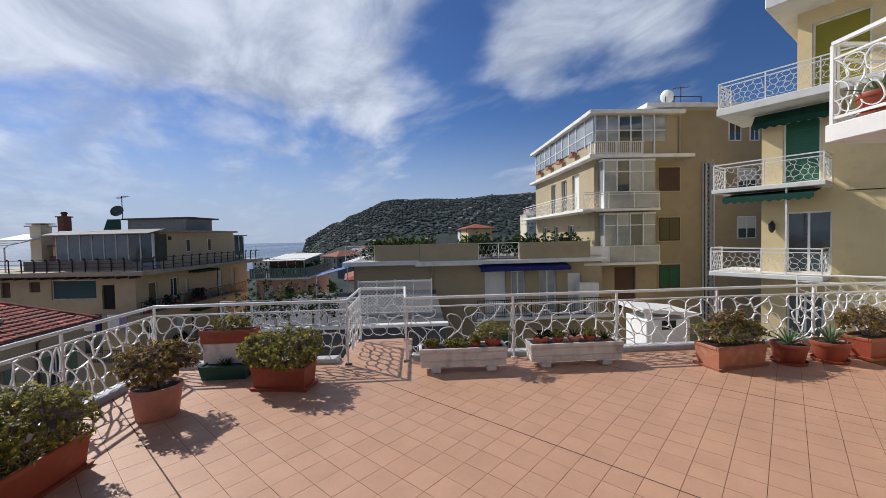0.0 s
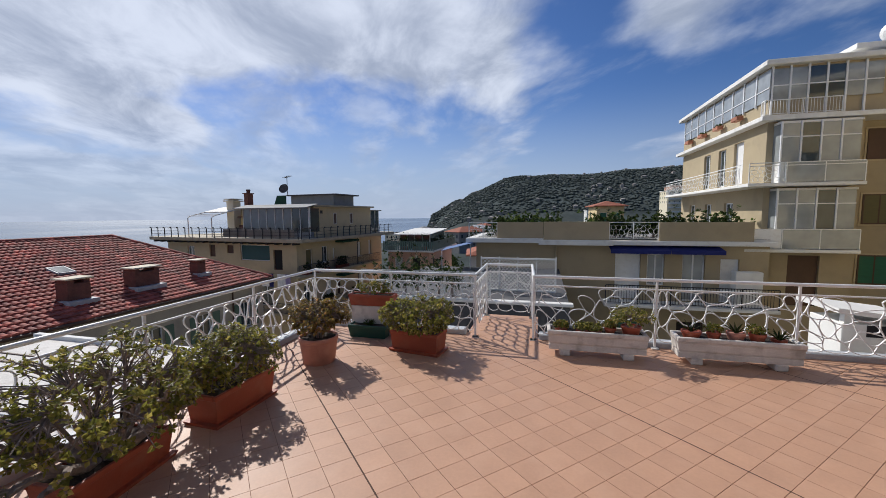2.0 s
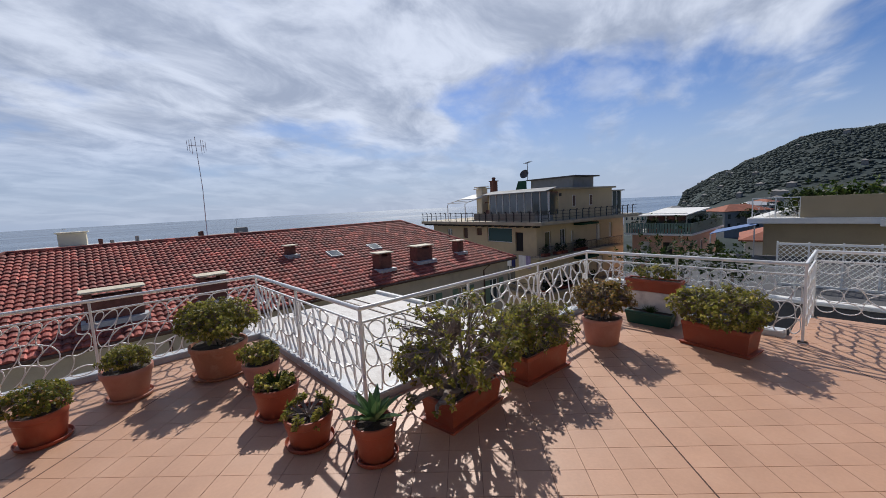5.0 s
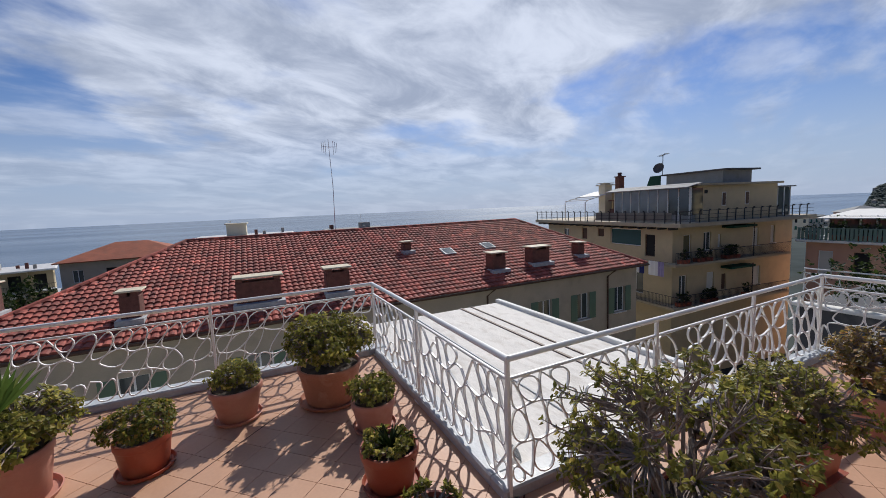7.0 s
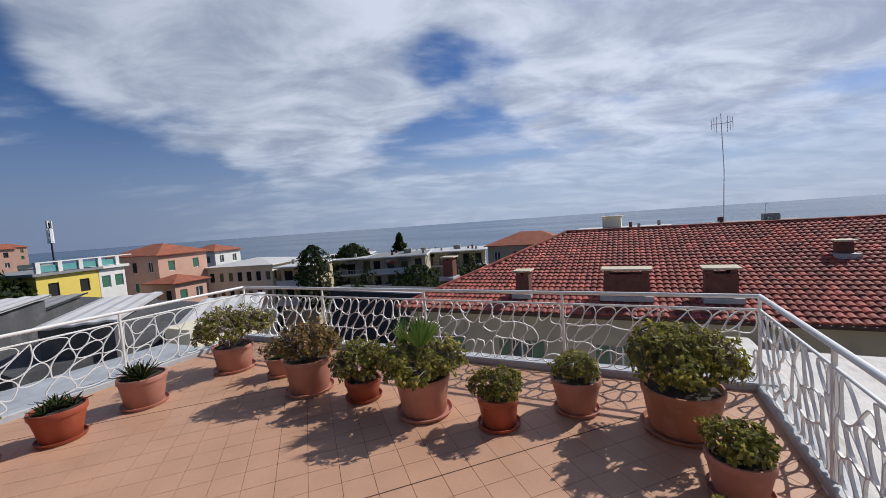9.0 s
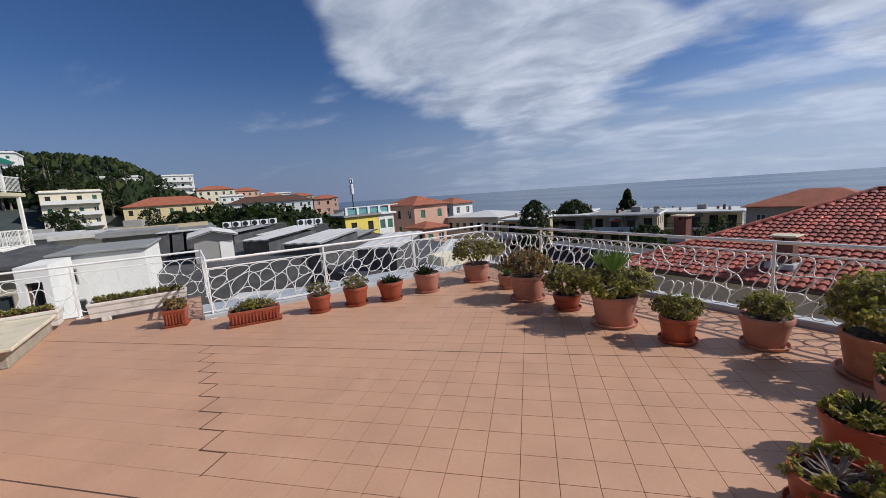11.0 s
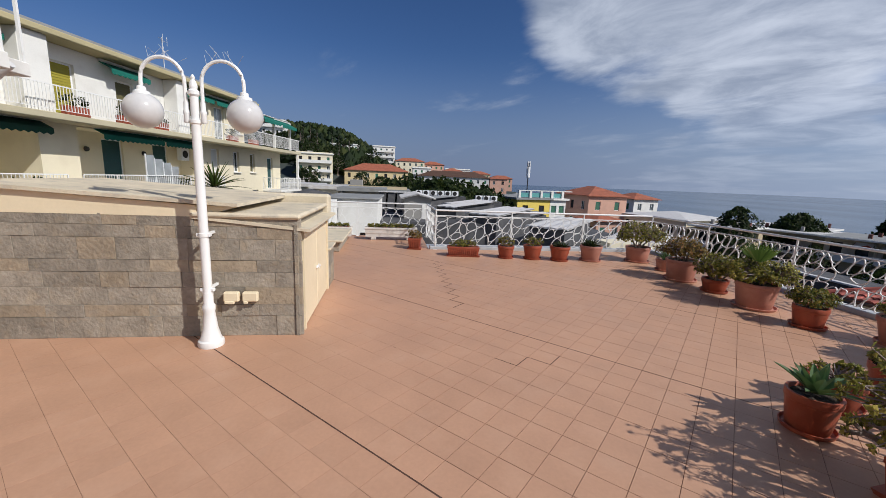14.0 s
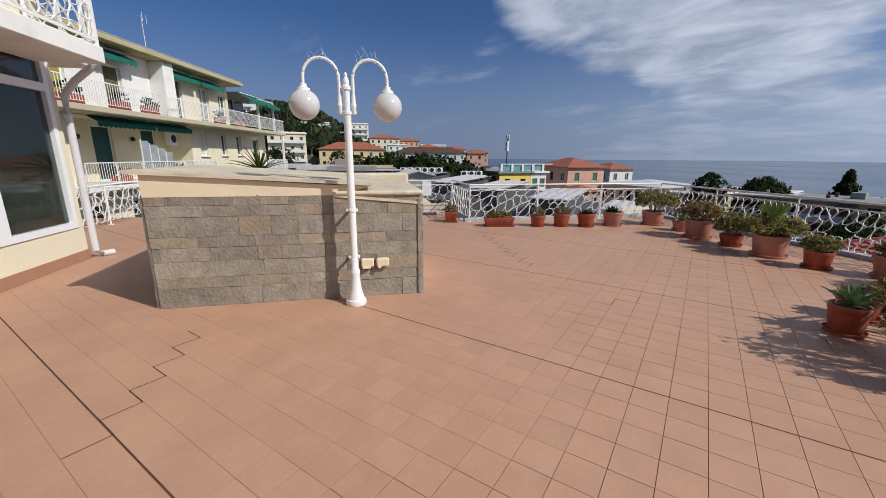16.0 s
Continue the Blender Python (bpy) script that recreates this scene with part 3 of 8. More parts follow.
# ---- double-globe lamp post ----
def lamp_post():
    lp = thing("lamp_post", pose(-0.12, -2.37, 0), "white double-armed lamp post with two frosted globes", "lamp")
    part("base", S().lathe([(0.10, 0), (0.105, 0.02), (0.10, 0.05), (0.085, 0.06), (0.075, 0.10), (0.06, 0.16), (0.045, 0.30), (0.05, 0.33), (0.05, 0.36), (0.038, 0.38), (0.04, 0.48)], 24), WHITE, lp, smooth=True)
    part("pole", S().lathe([(0.036, 0.44), (0.036, 0.95), (0.042, 0.955), (0.042, 0.985), (0.036, 0.99), (0.034, 1.85), (0.042, 1.86), (0.042, 1.885), (0.03, 1.89), (0.03, 2.07)], 20), WHITE, lp, smooth=True)
    part("finial", S().lathe([(0.03, 2.06), (0.042, 2.075), (0.042, 2.10), (0.026, 2.115), (0.03, 2.14), (0.02, 2.175), (0.012, 2.185), (0.016, 2.205), (0.004, 2.225)], 16), WHITE, lp, smooth=True)
    globe_mat = mat("frosted_globe", (0.60, 0.59, 0.58), 0.18, 0.08, 3, 40, 0.02, stain=(0.48, 0.47, 0.46), stain_amount=0.3, spec=0.5)
    for s in (-1, 1):
        arm = [(0, s * 0.062, 1.87), (0, s * 0.062, 2.17)]
        arm += [(0, s * (0.217 - 0.155 * math.cos(a)), 2.17 + 0.165 * math.sin(a)) for a in [math.pi * i / 14 for i in range(1, 14)]]
        arm += [(0, s * 0.372, 2.16), (0, s * 0.372, 2.09)]
        a = part("arm", S().tube(arm, 0.014, 8), WHITE, lp, smooth=True)
        part("arm_socket", S().lathe([(0.018, 1.86), (0.024, 1.87), (0.02, 1.92), (0.024, 1.93), (0.024, 1.95), (0.018, 1.96), (0.018, 2.02)], 12, pose(0, s * 0.062, 0)), WHITE, a, smooth=True)
        sp = S()
        rng = random.Random(9 + s)
        for i in range(9):
            t = math.pi * (0.25 + 0.5 * i / 8)
            p = Vector((0, s * (0.217 - 0.155 * math.cos(t)), 2.184 + 0.165 * math.sin(t)))
            sp.tube([p, p + Vector((rng.uniform(-0.05, 0.05), rng.uniform(-0.07, 0.07), rng.uniform(0.04, 0.09)))], 0.0012, 3)
        part("bird_deterrent", sp, PIPE, a, "thin wire bird spikes")
        part("globe_cap", S().lathe([(0.02, 2.115), (0.03, 2.11), (0.032, 2.085), (0.055, 2.075), (0.058, 2.055), (0.05, 2.05)][::-1], 18, pose(0, s * 0.372, 0)), WHITE, lp, smooth=True)
        prof = [(0.134 * math.sin(t), 1.935 - 0.134 * math.cos(t)) for t in [math.pi * (0.02 + 0.86 * i / 18) for i in range(19)]]
        part("globe", S().lathe(prof, 28, pose(0, s * 0.372, 0)), globe_mat, lp, "frosted white globe", smooth=True)
    for z in (0.97, 0.50):
        part("bracket", S().box(-0.19, -0.012, z - 0.012, -0.03, 0.012, z + 0.012, 0.003).box(-0.02, -0.055, z - 0.014, 0.02, 0.055, z + 0.014, 0.004), WHITE, lp)
    return lp


lamp_post()

# ---- pots and plants ----
LEAF_V = np.array([(0, 0, 0), (0.5, 0.35, 0.07), (0.5, -0.35, 0.07), (1, 0, 0.03), (0.55, 0, -0.04)])
LEAF_F = [(0, 1, 4), (0, 4, 2), (4, 1, 3), (2, 4, 3)]


def leaves_at(rng, tips, per, size, droop=0.0):
    """Small thick leaves in a whorl round each tip, which is (place, direction)."""
    verts, faces = [], []
    for p, d in tips:
        d = d.normalized()
        s = d.cross(Vector((0.3, 0.9, 0.2))).normalized()
        u = s.cross(d)
        for k in range(per):
            a, lift = k * 2.4 + rng.random(), rng.uniform(-0.25, 0.9) - droop
            out = (s * math.cos(a) + u * math.sin(a) + d * lift).normalized()
            side = out.cross(d + s * 0.01).normalized()
            up = side.cross(out)
            g = size * rng.uniform(0.7, 1.25)
            o = p + d * rng.uniform(-0.9, 0.1) * size
            k0 = len(verts)
            verts += [tuple(o + (out * v[0] + side * v[1] + up * v[2]) * g) for v in LEAF_V]
            faces += [tuple(i + k0 for i in f) for f in LEAF_F]
    return verts, faces


def bush(parent, seed, radius, z0, top, material, tips=150, per=8, size=0.036, wood=0.016, squash=(1.0, 1.0), fill=0.45, stems=6, hang=-0.30):
    """A succulent shrub: forked stems from the soil, rosettes of leaves at their tips."""
    rng = random.Random(seed)
    tips, size = int(tips * (1.7 if per < 10 else 1.25)), size * 1.08
    height = top - z0
    sh, ends = S(), []
    mains = []
    for i in range(stems):
        a = 2 * math.pi * (i + rng.random() * 0.7) / stems
        r = radius * rng.uniform(0.2, 0.55)
        mains.append((Vector((math.cos(a) * r * squash[0], math.sin(a) * r * squash[1], z0 + height * rng.uniform(0.30, 0.55))), a))
    roots = []
    for m_, a in mains:
        base = Vector((math.cos(a) * radius * 0.12 * squash[0], math.sin(a) * radius * 0.12 * squash[1], z0 - 0.02))
        mid = (base + m_) / 2 + Vector((rng.uniform(-1, 1), rng.uniform(-1, 1), 0.3)) * radius * 0.07
        sh.tube([base, mid, m_], wood, 6, r2=wood * 0.62)
        roots.append(m_)
    for i in range(tips):
        a, c = rng.random() * 2 * math.pi, rng.uniform(hang, 1.0)
        q = (1 - c * c) ** 0.5 if c > 0 else 1.0 + c * 0.25
        k = rng.uniform(fill, 1.0) ** 0.6 * (1 + 0.13 * math.sin(3 * a + seed) + 0.08 * math.sin(7 * a + 2 * seed + 4 * c))
        p = Vector((math.cos(a) * q * radius * k * squash[0], math.sin(a) * q * radius * k * squash[1], z0 + height * (0.42 + 0.58 * c * k if c > 0 else 0.42 + 0.45 * c)))
        near = min(roots, key=lambda r: (r - p).length)
        mid = (near + p) / 2 + Vector((rng.uniform(-1, 1), rng.uniform(-1, 1), rng.uniform(-0.5, 1))) * radius * 0.10
        sh.tube([near, mid, p], min(wood * 0.42, 0.0075), 4, r2=min(wood * 0.22, 0.0045))
        ends.append((p, (p - mid).normalized() + Vector((0, 0, 0.35))))
    part("stem", sh, BARK, parent, "woody grey-brown stems", smooth=True)
    v, f = leaves_at(rng, ends, per, size)
    part("foliage", S().add(v, f), material, parent)


def jade_tree(parent, seed, radius, z0, top, material, stems=5, wood=0.03, levels=4, per=9, size=0.04, squash=(1.0, 1.0), low=0.25):
    """A gnarled succulent: thick forked branches that thin out to leafy tips inside a rounded crown."""
    rng = random.Random(seed)
    height, sh, ends = top - z0, S(), []

    def grow(p, d, length, r, level):
        side = Vector((rng.uniform(-1, 1), rng.uniform(-1, 1), rng.uniform(-0.4, 0.8))) * 0.16 * length
        q = p + d * length
        sh.tube([p, (p + q) / 2 + side, q], r, 7 if level < 2 else 5, r2=r * 0.74)
        u = Vector((q.x / (radius * squash[0]), q.y / (radius * squash[1]), max(0.0, (q.z - z0) / height)))
        if level >= levels or (level > 1 and u.length > 0.97):
            ends.append((q, d))
            return
        for k in range(3 if rng.random() < (0.75 if level < 3 else 0.5) else 2):
            out = Vector((q.x, q.y, 0.0))
            n_ = (d + Vector((rng.gauss(0, 0.55), rng.gauss(0, 0.55), rng.gauss(0.12, 0.45))) + (out.normalized() if out.length > 0.01 else out) * 0.22).normalized()
            if q.z + n_.z * length * 0.7 < z0 - height * low:
                n_.z = abs(n_.z)
            grow(q, n_, length * rng.uniform(0.66, 0.90), r * 0.68, level + 1)
        if level > 1 and rng.random() < 0.5:
            ends.append((q + d * size, d))

    for i in range(stems):
        a = 2 * math.pi * (i + rng.random() * 0.6) / stems
        b = Vector((math.cos(a) * radius * 0.14 * squash[0], math.sin(a) * radius * 0.14 * squash[1], z0 - 0.03))
        t_ = rng.uniform(0.45, 1.1)
        grow(b, Vector((math.cos(a) * squash[0], math.sin(a) * squash[1], t_)).normalized(), height * 0.30, wood * rng.uniform(0.7, 1.1), 0)
    part("stem", sh, BARK, parent, "thick gnarled grey stems", smooth=True)
    v, f = leaves_at(rng, ends, per, size)
    part("foliage", S().add(v, f), material, parent)


def strap_leaves(parent, seed, count, length, width, z0, material, rise=(0.2, 1.3), name="leaf", origin=(0, 0), curl=0.7, one=False):
    """Pointed thick leaves that arch out of a rosette."""
    rng = random.Random(seed)
    joined = S()
    for k in range(count):
        a, e = k * 2.399 + rng.uniform(-0.2, 0.2), rise[0] + (rise[1] - rise[0]) * (k + 0.5) / count + rng.uniform(-0.1, 0.1)
        L, W = length * rng.uniform(0.8, 1.1) * (1.0 - 0.25 * k / count), width * rng.uniform(0.85, 1.1)
        p, v, ang, n = Vector((origin[0] + math.cos(a) * 0.012, origin[1] + math.sin(a) * 0.012, z0)), [], e, 7
        out, side = Vector((math.cos(a), math.sin(a), 0)), Vector((-math.sin(a), math.cos(a), 0))
        for i in range(n):
            t = i / (n - 1)
            w = W * (0.55 + 1.35 * t - 1.9 * t * t) if t < 0.97 else 0.002
            d = out * math.cos(ang) + Vector((0, 0, 1)) * math.sin(ang)
            up = side.cross(d)
            up = up if up.z > 0 else -up
            v += [tuple(p + side * w / 2 + up * w * 0.16), tuple(p - up * 0.10 * w), tuple(p - side * w / 2 + up * w * 0.16), tuple(p - up * (0.10 * w + 0.004))]
            p = p + d * (L / (n - 1))
            ang -= curl * (0.3 + e * 0.2) / n * (1.5 if e < 0.8 else 0.6)
        f = []
        for i in range(n - 1):
            b, c = 4 * i, 4 * i + 4
            f += [(b, b + 1, c + 1, c), (b + 1, b + 2, c + 2, c + 1), (b + 2, b + 3, c + 3, c + 2), (b + 3, b, c, c + 3)]
        if one:
            joined.add(v, f)
        else:
            part(name, S().add(v, f), material, parent, smooth=True)
    if one:
        part("rosette", joined, material, parent, smooth=True)


def round_pot(x, y, rb, rr, h, material, label, seed, saucer=True, category="potted plant", saucer_mat=None, ribs=False):
    """An Empty with pot, rim, soil and saucer; the plant is added under it."""
    t = thing("potted_plant", pose(x, y, 0, 0, 0, (seed * 47) % 360), label, category, "terrace pots")
    b = 0.014 if saucer else 0.0
    part("pot", S().lathe([(rb * 0.96, b), (rb, b + 0.008), (rb + (rr - rb) * 0.80, h - 0.055), (rr * 0.985, h - 0.052), (rr, h - 0.045), (rr * 1.005, h - 0.006),
                           (rr * 0.99, h), (rr - 0.016, h), (rr - 0.022, h - 0.01), (rr - 0.03, h - 0.035)], 28), material, t, smooth=True)
    sl = S()
    rng = random.Random(seed)
    n, k = 16, [(0.0, h - 0.012)]
    sl.v.append((0, 0, h - 0.014))
    for ring, r in ((0, 0.5), (1, 1.0)):
        sl.v.extend(((rr - 0.026) * r * math.cos(2 * math.pi * i / n), (rr - 0.026) * r * math.sin(2 * math.pi * i / n), h - 0.022 + rng.uniform(-0.006, 0.008)) for i in range(n))
    sl.f.extend((0, 1 + i, 1 + (i + 1) % n) for i in range(n))
    sl.f.extend((1 + i, 1 + n + i, 1 + n + (i + 1) % n, 1 + (i + 1) % n) for i in range(n))
    part("soil", sl, SOIL, t)
    if saucer:
        part("saucer", S().lathe([(rb * 1.02, 0.0), (rb * 1.22, 0.006), (rb * 1.30, 0.034), (rb * 1.25, 0.036), (rb * 1.17, 0.013), (rb * 0.9, 0.0125)], 28), saucer_mat or material, t, smooth=True)
    return t


def frustum(x0, y0, x1, y1, z0, z1, grow):
    v = [(x0, y0, z0), (x1, y0, z0), (x1, y1, z0), (x0, y1, z0), (x0 - grow, y0 - grow, z1), (x1 + grow, y0 - grow, z1), (x1 + grow, y1 + grow, z1), (x0 - grow, y1 + grow, z1)]
    return v, [(3, 2, 1, 0), (4, 5, 6, 7), (0, 1, 5, 4), (1, 2, 6, 5), (2, 3, 7, 6), (3, 0, 4, 7)]


def trough(x, y, length, width, h, turn, material, label, seed, tray=True, base=0.0, ribs=0, name="planter_trough"):
    t = thing(name, pose(x, y, base, 0, 0, turn), label, "planter", "terrace planters")
    a, c, b = length / 2, width / 2, 0.016 if tray else 0.0
    body = S().add(*frustum(-a + 0.03, -c + 0.025, a - 0.03, c - 0.025, b, h - 0.035, 0.022))
    part("trough", body, material, t)
    for i in range(ribs):
        xx = -a + 0.05 + (length - 0.1) * i / (ribs - 1)
        part("rib", S().box(xx - 0.008, -c + 0.0, b + 0.03, xx + 0.008, -c + 0.02, h - 0.045), material, t)
    rim = S()
    for q in ((-a, -c, a, -c + 0.028), (-a, c - 0.028, a, c), (-a, -c + 0.028, -a + 0.028, c - 0.028), (a - 0.028, -c + 0.028, a, c - 0.028)):
        rim.box(q[0], q[1], h - 0.04, q[2], q[3], h, 0.006)
    part("rim", rim, material, t)
    part("soil", S().box(-a + 0.026, -c + 0.026, h - 0.036, a - 0.026, c - 0.026, h - 0.018), SOIL, t)
    if tray:
        part("tray", S().add(*frustum(-a + 0.0, -c + 0.0, a - 0.0, c - 0.0, 0.0, 0.03, 0.012)), material, t)
    return t


# along the west railing
p = round_pot(-4.06, 1.46, 0.125, 0.165, 0.25, CLAY_R, "stonecrop in a small orange-red pot on a saucer", 1)
bush(p, 1, 0.17, 0.22, 0.44, SEDUM, 70, 6, 0.022, 0.006)
p = round_pot(-4.00, 1.99, 0.14, 0.185, 0.28, CLAY_R, "reddish stonecrop in an orange-red pot on a saucer", 2)
bush(p, 2, 0.20, 0.25, 0.45, SEDUM, 80, 6, 0.024, 0.006)
p = round_pot(-3.86, 2.50, 0.14, 0.20, 0.29, CLAY_R, "dark aloe in an orange-red bowl-shaped pot", 3)
for k, (ox, oy) in enumerate(((0, 0), (0.09, 0.05), (-0.08, 0.06), (0.02, -0.09))):
    strap_leaves(p, 30 + k, 13, 0.16, 0.026, 0.27, ALOE, (0.3, 1.4), origin=(ox, oy), one=True)
p = round_pot(-3.89, 3.17, 0.165, 0.215, 0.31, CLAY_P, "dark spiky aloe in a dusty pink pot on a saucer", 4)
for k, (ox, oy) in enumerate(((0, 0), (0.08, 0.04), (-0.07, 0.05))):
    strap_leaves(p, 40 + k, 20, 0.23, 0.03, 0.28, ALOE, (0.3, 1.5), origin=(ox, oy), one=True)
# along the north railing
p = round_pot(-3.86, 4.17, 0.19, 0.235, 0.31, CLAY_P, "wide jade plant in a large terracotta pot on a saucer", 5)
bush(p, 5, 0.46, 0.30, 0.80, JADE, 230, 7, 0.036)
p = round_pot(-3.07, 4.20, 0.13, 0.165, 0.22, CLAY_P, "blue-green agave in a small terracotta pot", 6)
strap_leaves(p, 6, 16, 0.30, 0.05, 0.20, AGAVE, (0.35, 1.4))
p = round_pot(-2.41, 3.98, 0.195, 0.245, 0.35, CLAY_P, "bronze-tipped jade plant in a large terracotta pot", 7)
bush(p, 7, 0.38, 0.34, 0.70, JADE_R, 200, 7, 0.034)
p = round_pot(-1.72, 3.99, 0.14, 0.175, 0.20, CLAY_R, "trailing jade plant in a small red pot on a saucer", 8)
bush(p, 8, 0.31, 0.17, 0.57, JADE, 170, 7, 0.036)
p = round_pot(-1.01, 3.93, 0.195, 0.24, 0.34, CLAY_P, "jade plant with a young fan palm in a terracotta pot", 9)
bush(p, 9, 0.41, 0.29, 0.66, JADE, 240, 7, 0.038)
fan = S()
rngf = random.Random(77)
for base_a, lean in ((0.4, 0.15), (2.2, 0.5), (4.1, 0.45)):
    hub = Vector((math.cos(base_a) * lean * 0.25, math.sin(base_a) * lean * 0.25, 0.60))
    fan.tube([(0, 0, 0.3), hub * 0.7 + Vector((0, 0, 0.15)), hub], 0.006, 4)
    for k in range(11):
        th = -0.75 + 1.5 * k / 10
        dirv = Vector((math.sin(th) * math.cos(base_a + 1.57) + lean * 0.5 * math.cos(base_a), math.sin(th) * math.sin(base_a + 1.57) + lean * 0.5 * math.sin(base_a), math.cos(th))).normalized()
        sd = dirv.cross(Vector((math.cos(base_a), math.sin(base_a), 0.1))).normalized()
        e = hub + dirv * rngf.uniform(0.24, 0.32)
        mid = hub + dirv * 0.16
        fan.add([hub, mid + sd * 0.014, e, mid - sd * 0.014, mid + Vector((0, 0, 0.004))], [(0, 1, 4), (1, 2, 4), (2, 3, 4), (3, 0, 4)])
part("fan_palm", fan, PALM, p, "young fan palm fronds")
p = round_pot(-0.32, 3.92, 0.135, 0.165, 0.25, CLAY_R, "compact yellow-green stonecrop in an orange pot with pebbles", 10)
bush(p, 10, 0.225, 0.23, 0.455, SEDUM, 190, 6, 0.026, 0.006, fill=0.7)
p = round_pot(0.23, 4.35, 0.145, 0.205, 0.29, CLAY_P, "small green jade plant in a dusty pink pot", 11)
bush(p, 11, 0.21, 0.27, 0.50, JADE, 130, 6, 0.03, 0.007)
p = round_pot(0.99, 4.28, 0.22, 0.275, 0.34, CLAY, "very large dense jade plant in a big terracotta pot", 12)
bush(p, 12, 0.40, 0.33, 0.80, JADE, 330, 7, 0.036)
p = round_pot(1.20, 3.62, 0.13, 0.17, 0.24, CLAY_P, "green and cream leaved succulent in a pale pot", 13)
bush(p, 13, 0.20, 0.22, 0.42, JADE, 100, 6, 0.034, 0.007)
# inside the corner by the notch
p = round_pot(1.11, 2.95, 0.14, 0.18, 0.26, CLAY_R, "grey-stemmed aeonium in a red pot on a saucer", 14)
jade_tree(p, 14, 0.25, 0.24, 0.45, JADE, 8, 0.013, 2, 9, 0.036)
strap_leaves(p, 141, 34, 0.18, 0.028, 0.24, ALOE, (0.1, 1.3), one=True)
p = round_pot(1.13, 2.36, 0.135, 0.168, 0.22, CLAY_R, "woody aeonium with bare stems in a red pot", 15)
jade_tree(p, 15, 0.27, 0.21, 0.42, JADE, 8, 0.015, 2, 9, 0.036)
strap_leaves(p, 151, 14, 0.14, 0.02, 0.21, BARK, (0.1, 1.2), one=True)
p = round_pot(1.37, 1.86, 0.115, 0.146, 0.26, CLAY_R, "smooth blue-green agave in an orange-red pot", 16)
strap_leaves(p, 16, 17, 0.25, 0.075, 0.26, AGAVE, (0.35, 1.45))
# troughs along the notch railing
p = trough(2.18, 1.84, 0.64, 0.32, 0.22, 6, CLAY_R, "large open-branched jade tree in a red terracotta trough", 17)
jade_tree(p, 17, 0.46, 0.21, 0.84, JADE, 8, 0.036, 3, 9, 0.036, (1.1, 1.0), 0.0)
bush(p, 171, 0.53, 0.21, 0.93, JADE, 190, 8, 0.034, 0.014, squash=(1.12, 1.0), fill=0.58, stems=9, hang=-0.45)
p = trough(3.17, 1.83, 0.66, 0.32, 0.26, -2, CLAY_R, "jade plant in a reddish terracotta trough with tray", 18)
bush(p, 18, 0.38, 0.24, 0.72, JADE, 290, 7, 0.033, 0.012, squash=(1.2, 0.95), hang=-0.7)
p = round_pot(4.30, 1.71, 0.175, 0.215, 0.30, CLAY_P, "bronze-tinted jade plant in a dusty pink pot", 19, saucer=False)
bush(p, 19, 0.36, 0.29, 0.73, JADE_R, 240, 7, 0.032)
p = trough(4.90, 0.72, 0.64, 0.30, 0.26, 80, CLAY_R, "broad jade plant in a terracotta trough with tray", 20)
bush(p, 20, 0.43, 0.24, 0.66, JADE, 330, 7, 0.034, 0.012, squash=(1.15, 0.95), hang=-0.6)
# stacked planters in the corner
p = trough(5.28, 1.54, 0.56, 0.22, 0.17, 90, GREENPOT, "green plastic trough with low grass", 21, tray=False)
strap_leaves(p, 211, 40, 0.12, 0.01, 0.14, PALM, (0.6, 1.5), one=True)
st = thing("planter_stand", pose(5.44, 1.55, 0), "whitewashed concrete block under a planter", "stand")
part("block", S().box(-0.09, -0.30, 0, 0.10, 0.30, 0.40, 0.01), CONCRETE, st)
p = trough(5.42, 1.55, 0.66, 0.20, 0.16, 90, CLAY_R, "red plastic trough with small succulents, on a block", 22, tray=False, base=0.40)
bush(p, 22, 0.20, 0.13, 0.34, JADE, 60, 6, 0.028, 0.005, squash=(1.5, 0.6))


def concrete_planter(x, y, turn, label, seed, length=1.08):
    """A moulded white concrete trough on two feet, with small pots in it."""
    t = thing("concrete_planter", pose(x, y, 0, 0, 0, turn), label, "planter", "concrete planters")
    a = length / 2
    body = S()
    for z0, z1, o, g in ((0.075, 0.135, 0.125, 0.0), (0.135, 0.16, 0.118, 0.012), (0.16, 0.235, 0.130, 0.004), (0.235, 0.252, 0.134, 0.008)):
        body.add(*frustum(-a + 0.145 - o, -o, a - 0.145 + o, o, z0, z1, g))
    part("trough", body, CONCRETE, t)
    rim = S()
    for q in ((-a, -0.145, a, -0.105), (-a, 0.105, a, 0.145), (-a, -0.105, -a + 0.04, 0.105), (a - 0.04, -0.105, a, 0.105)):
        rim.box(q[0], q[1], 0.252, q[2], q[3], 0.30, 0.008)
    part("rim", rim, CONCRETE, t)
    part("soil", S().box(-a + 0.036, -0.109, 0.252, a - 0.036, 0.109, 0.275), SOIL, t)
    for s in (-1, 1):
        part("foot", S().box(s * (a - 0.20) - 0.06, -0.13, 0.0, s * (a - 0.20) + 0.06, 0.13, 0.076, 0.012), CONCRETE, t, "weathered concrete foot")
    return t


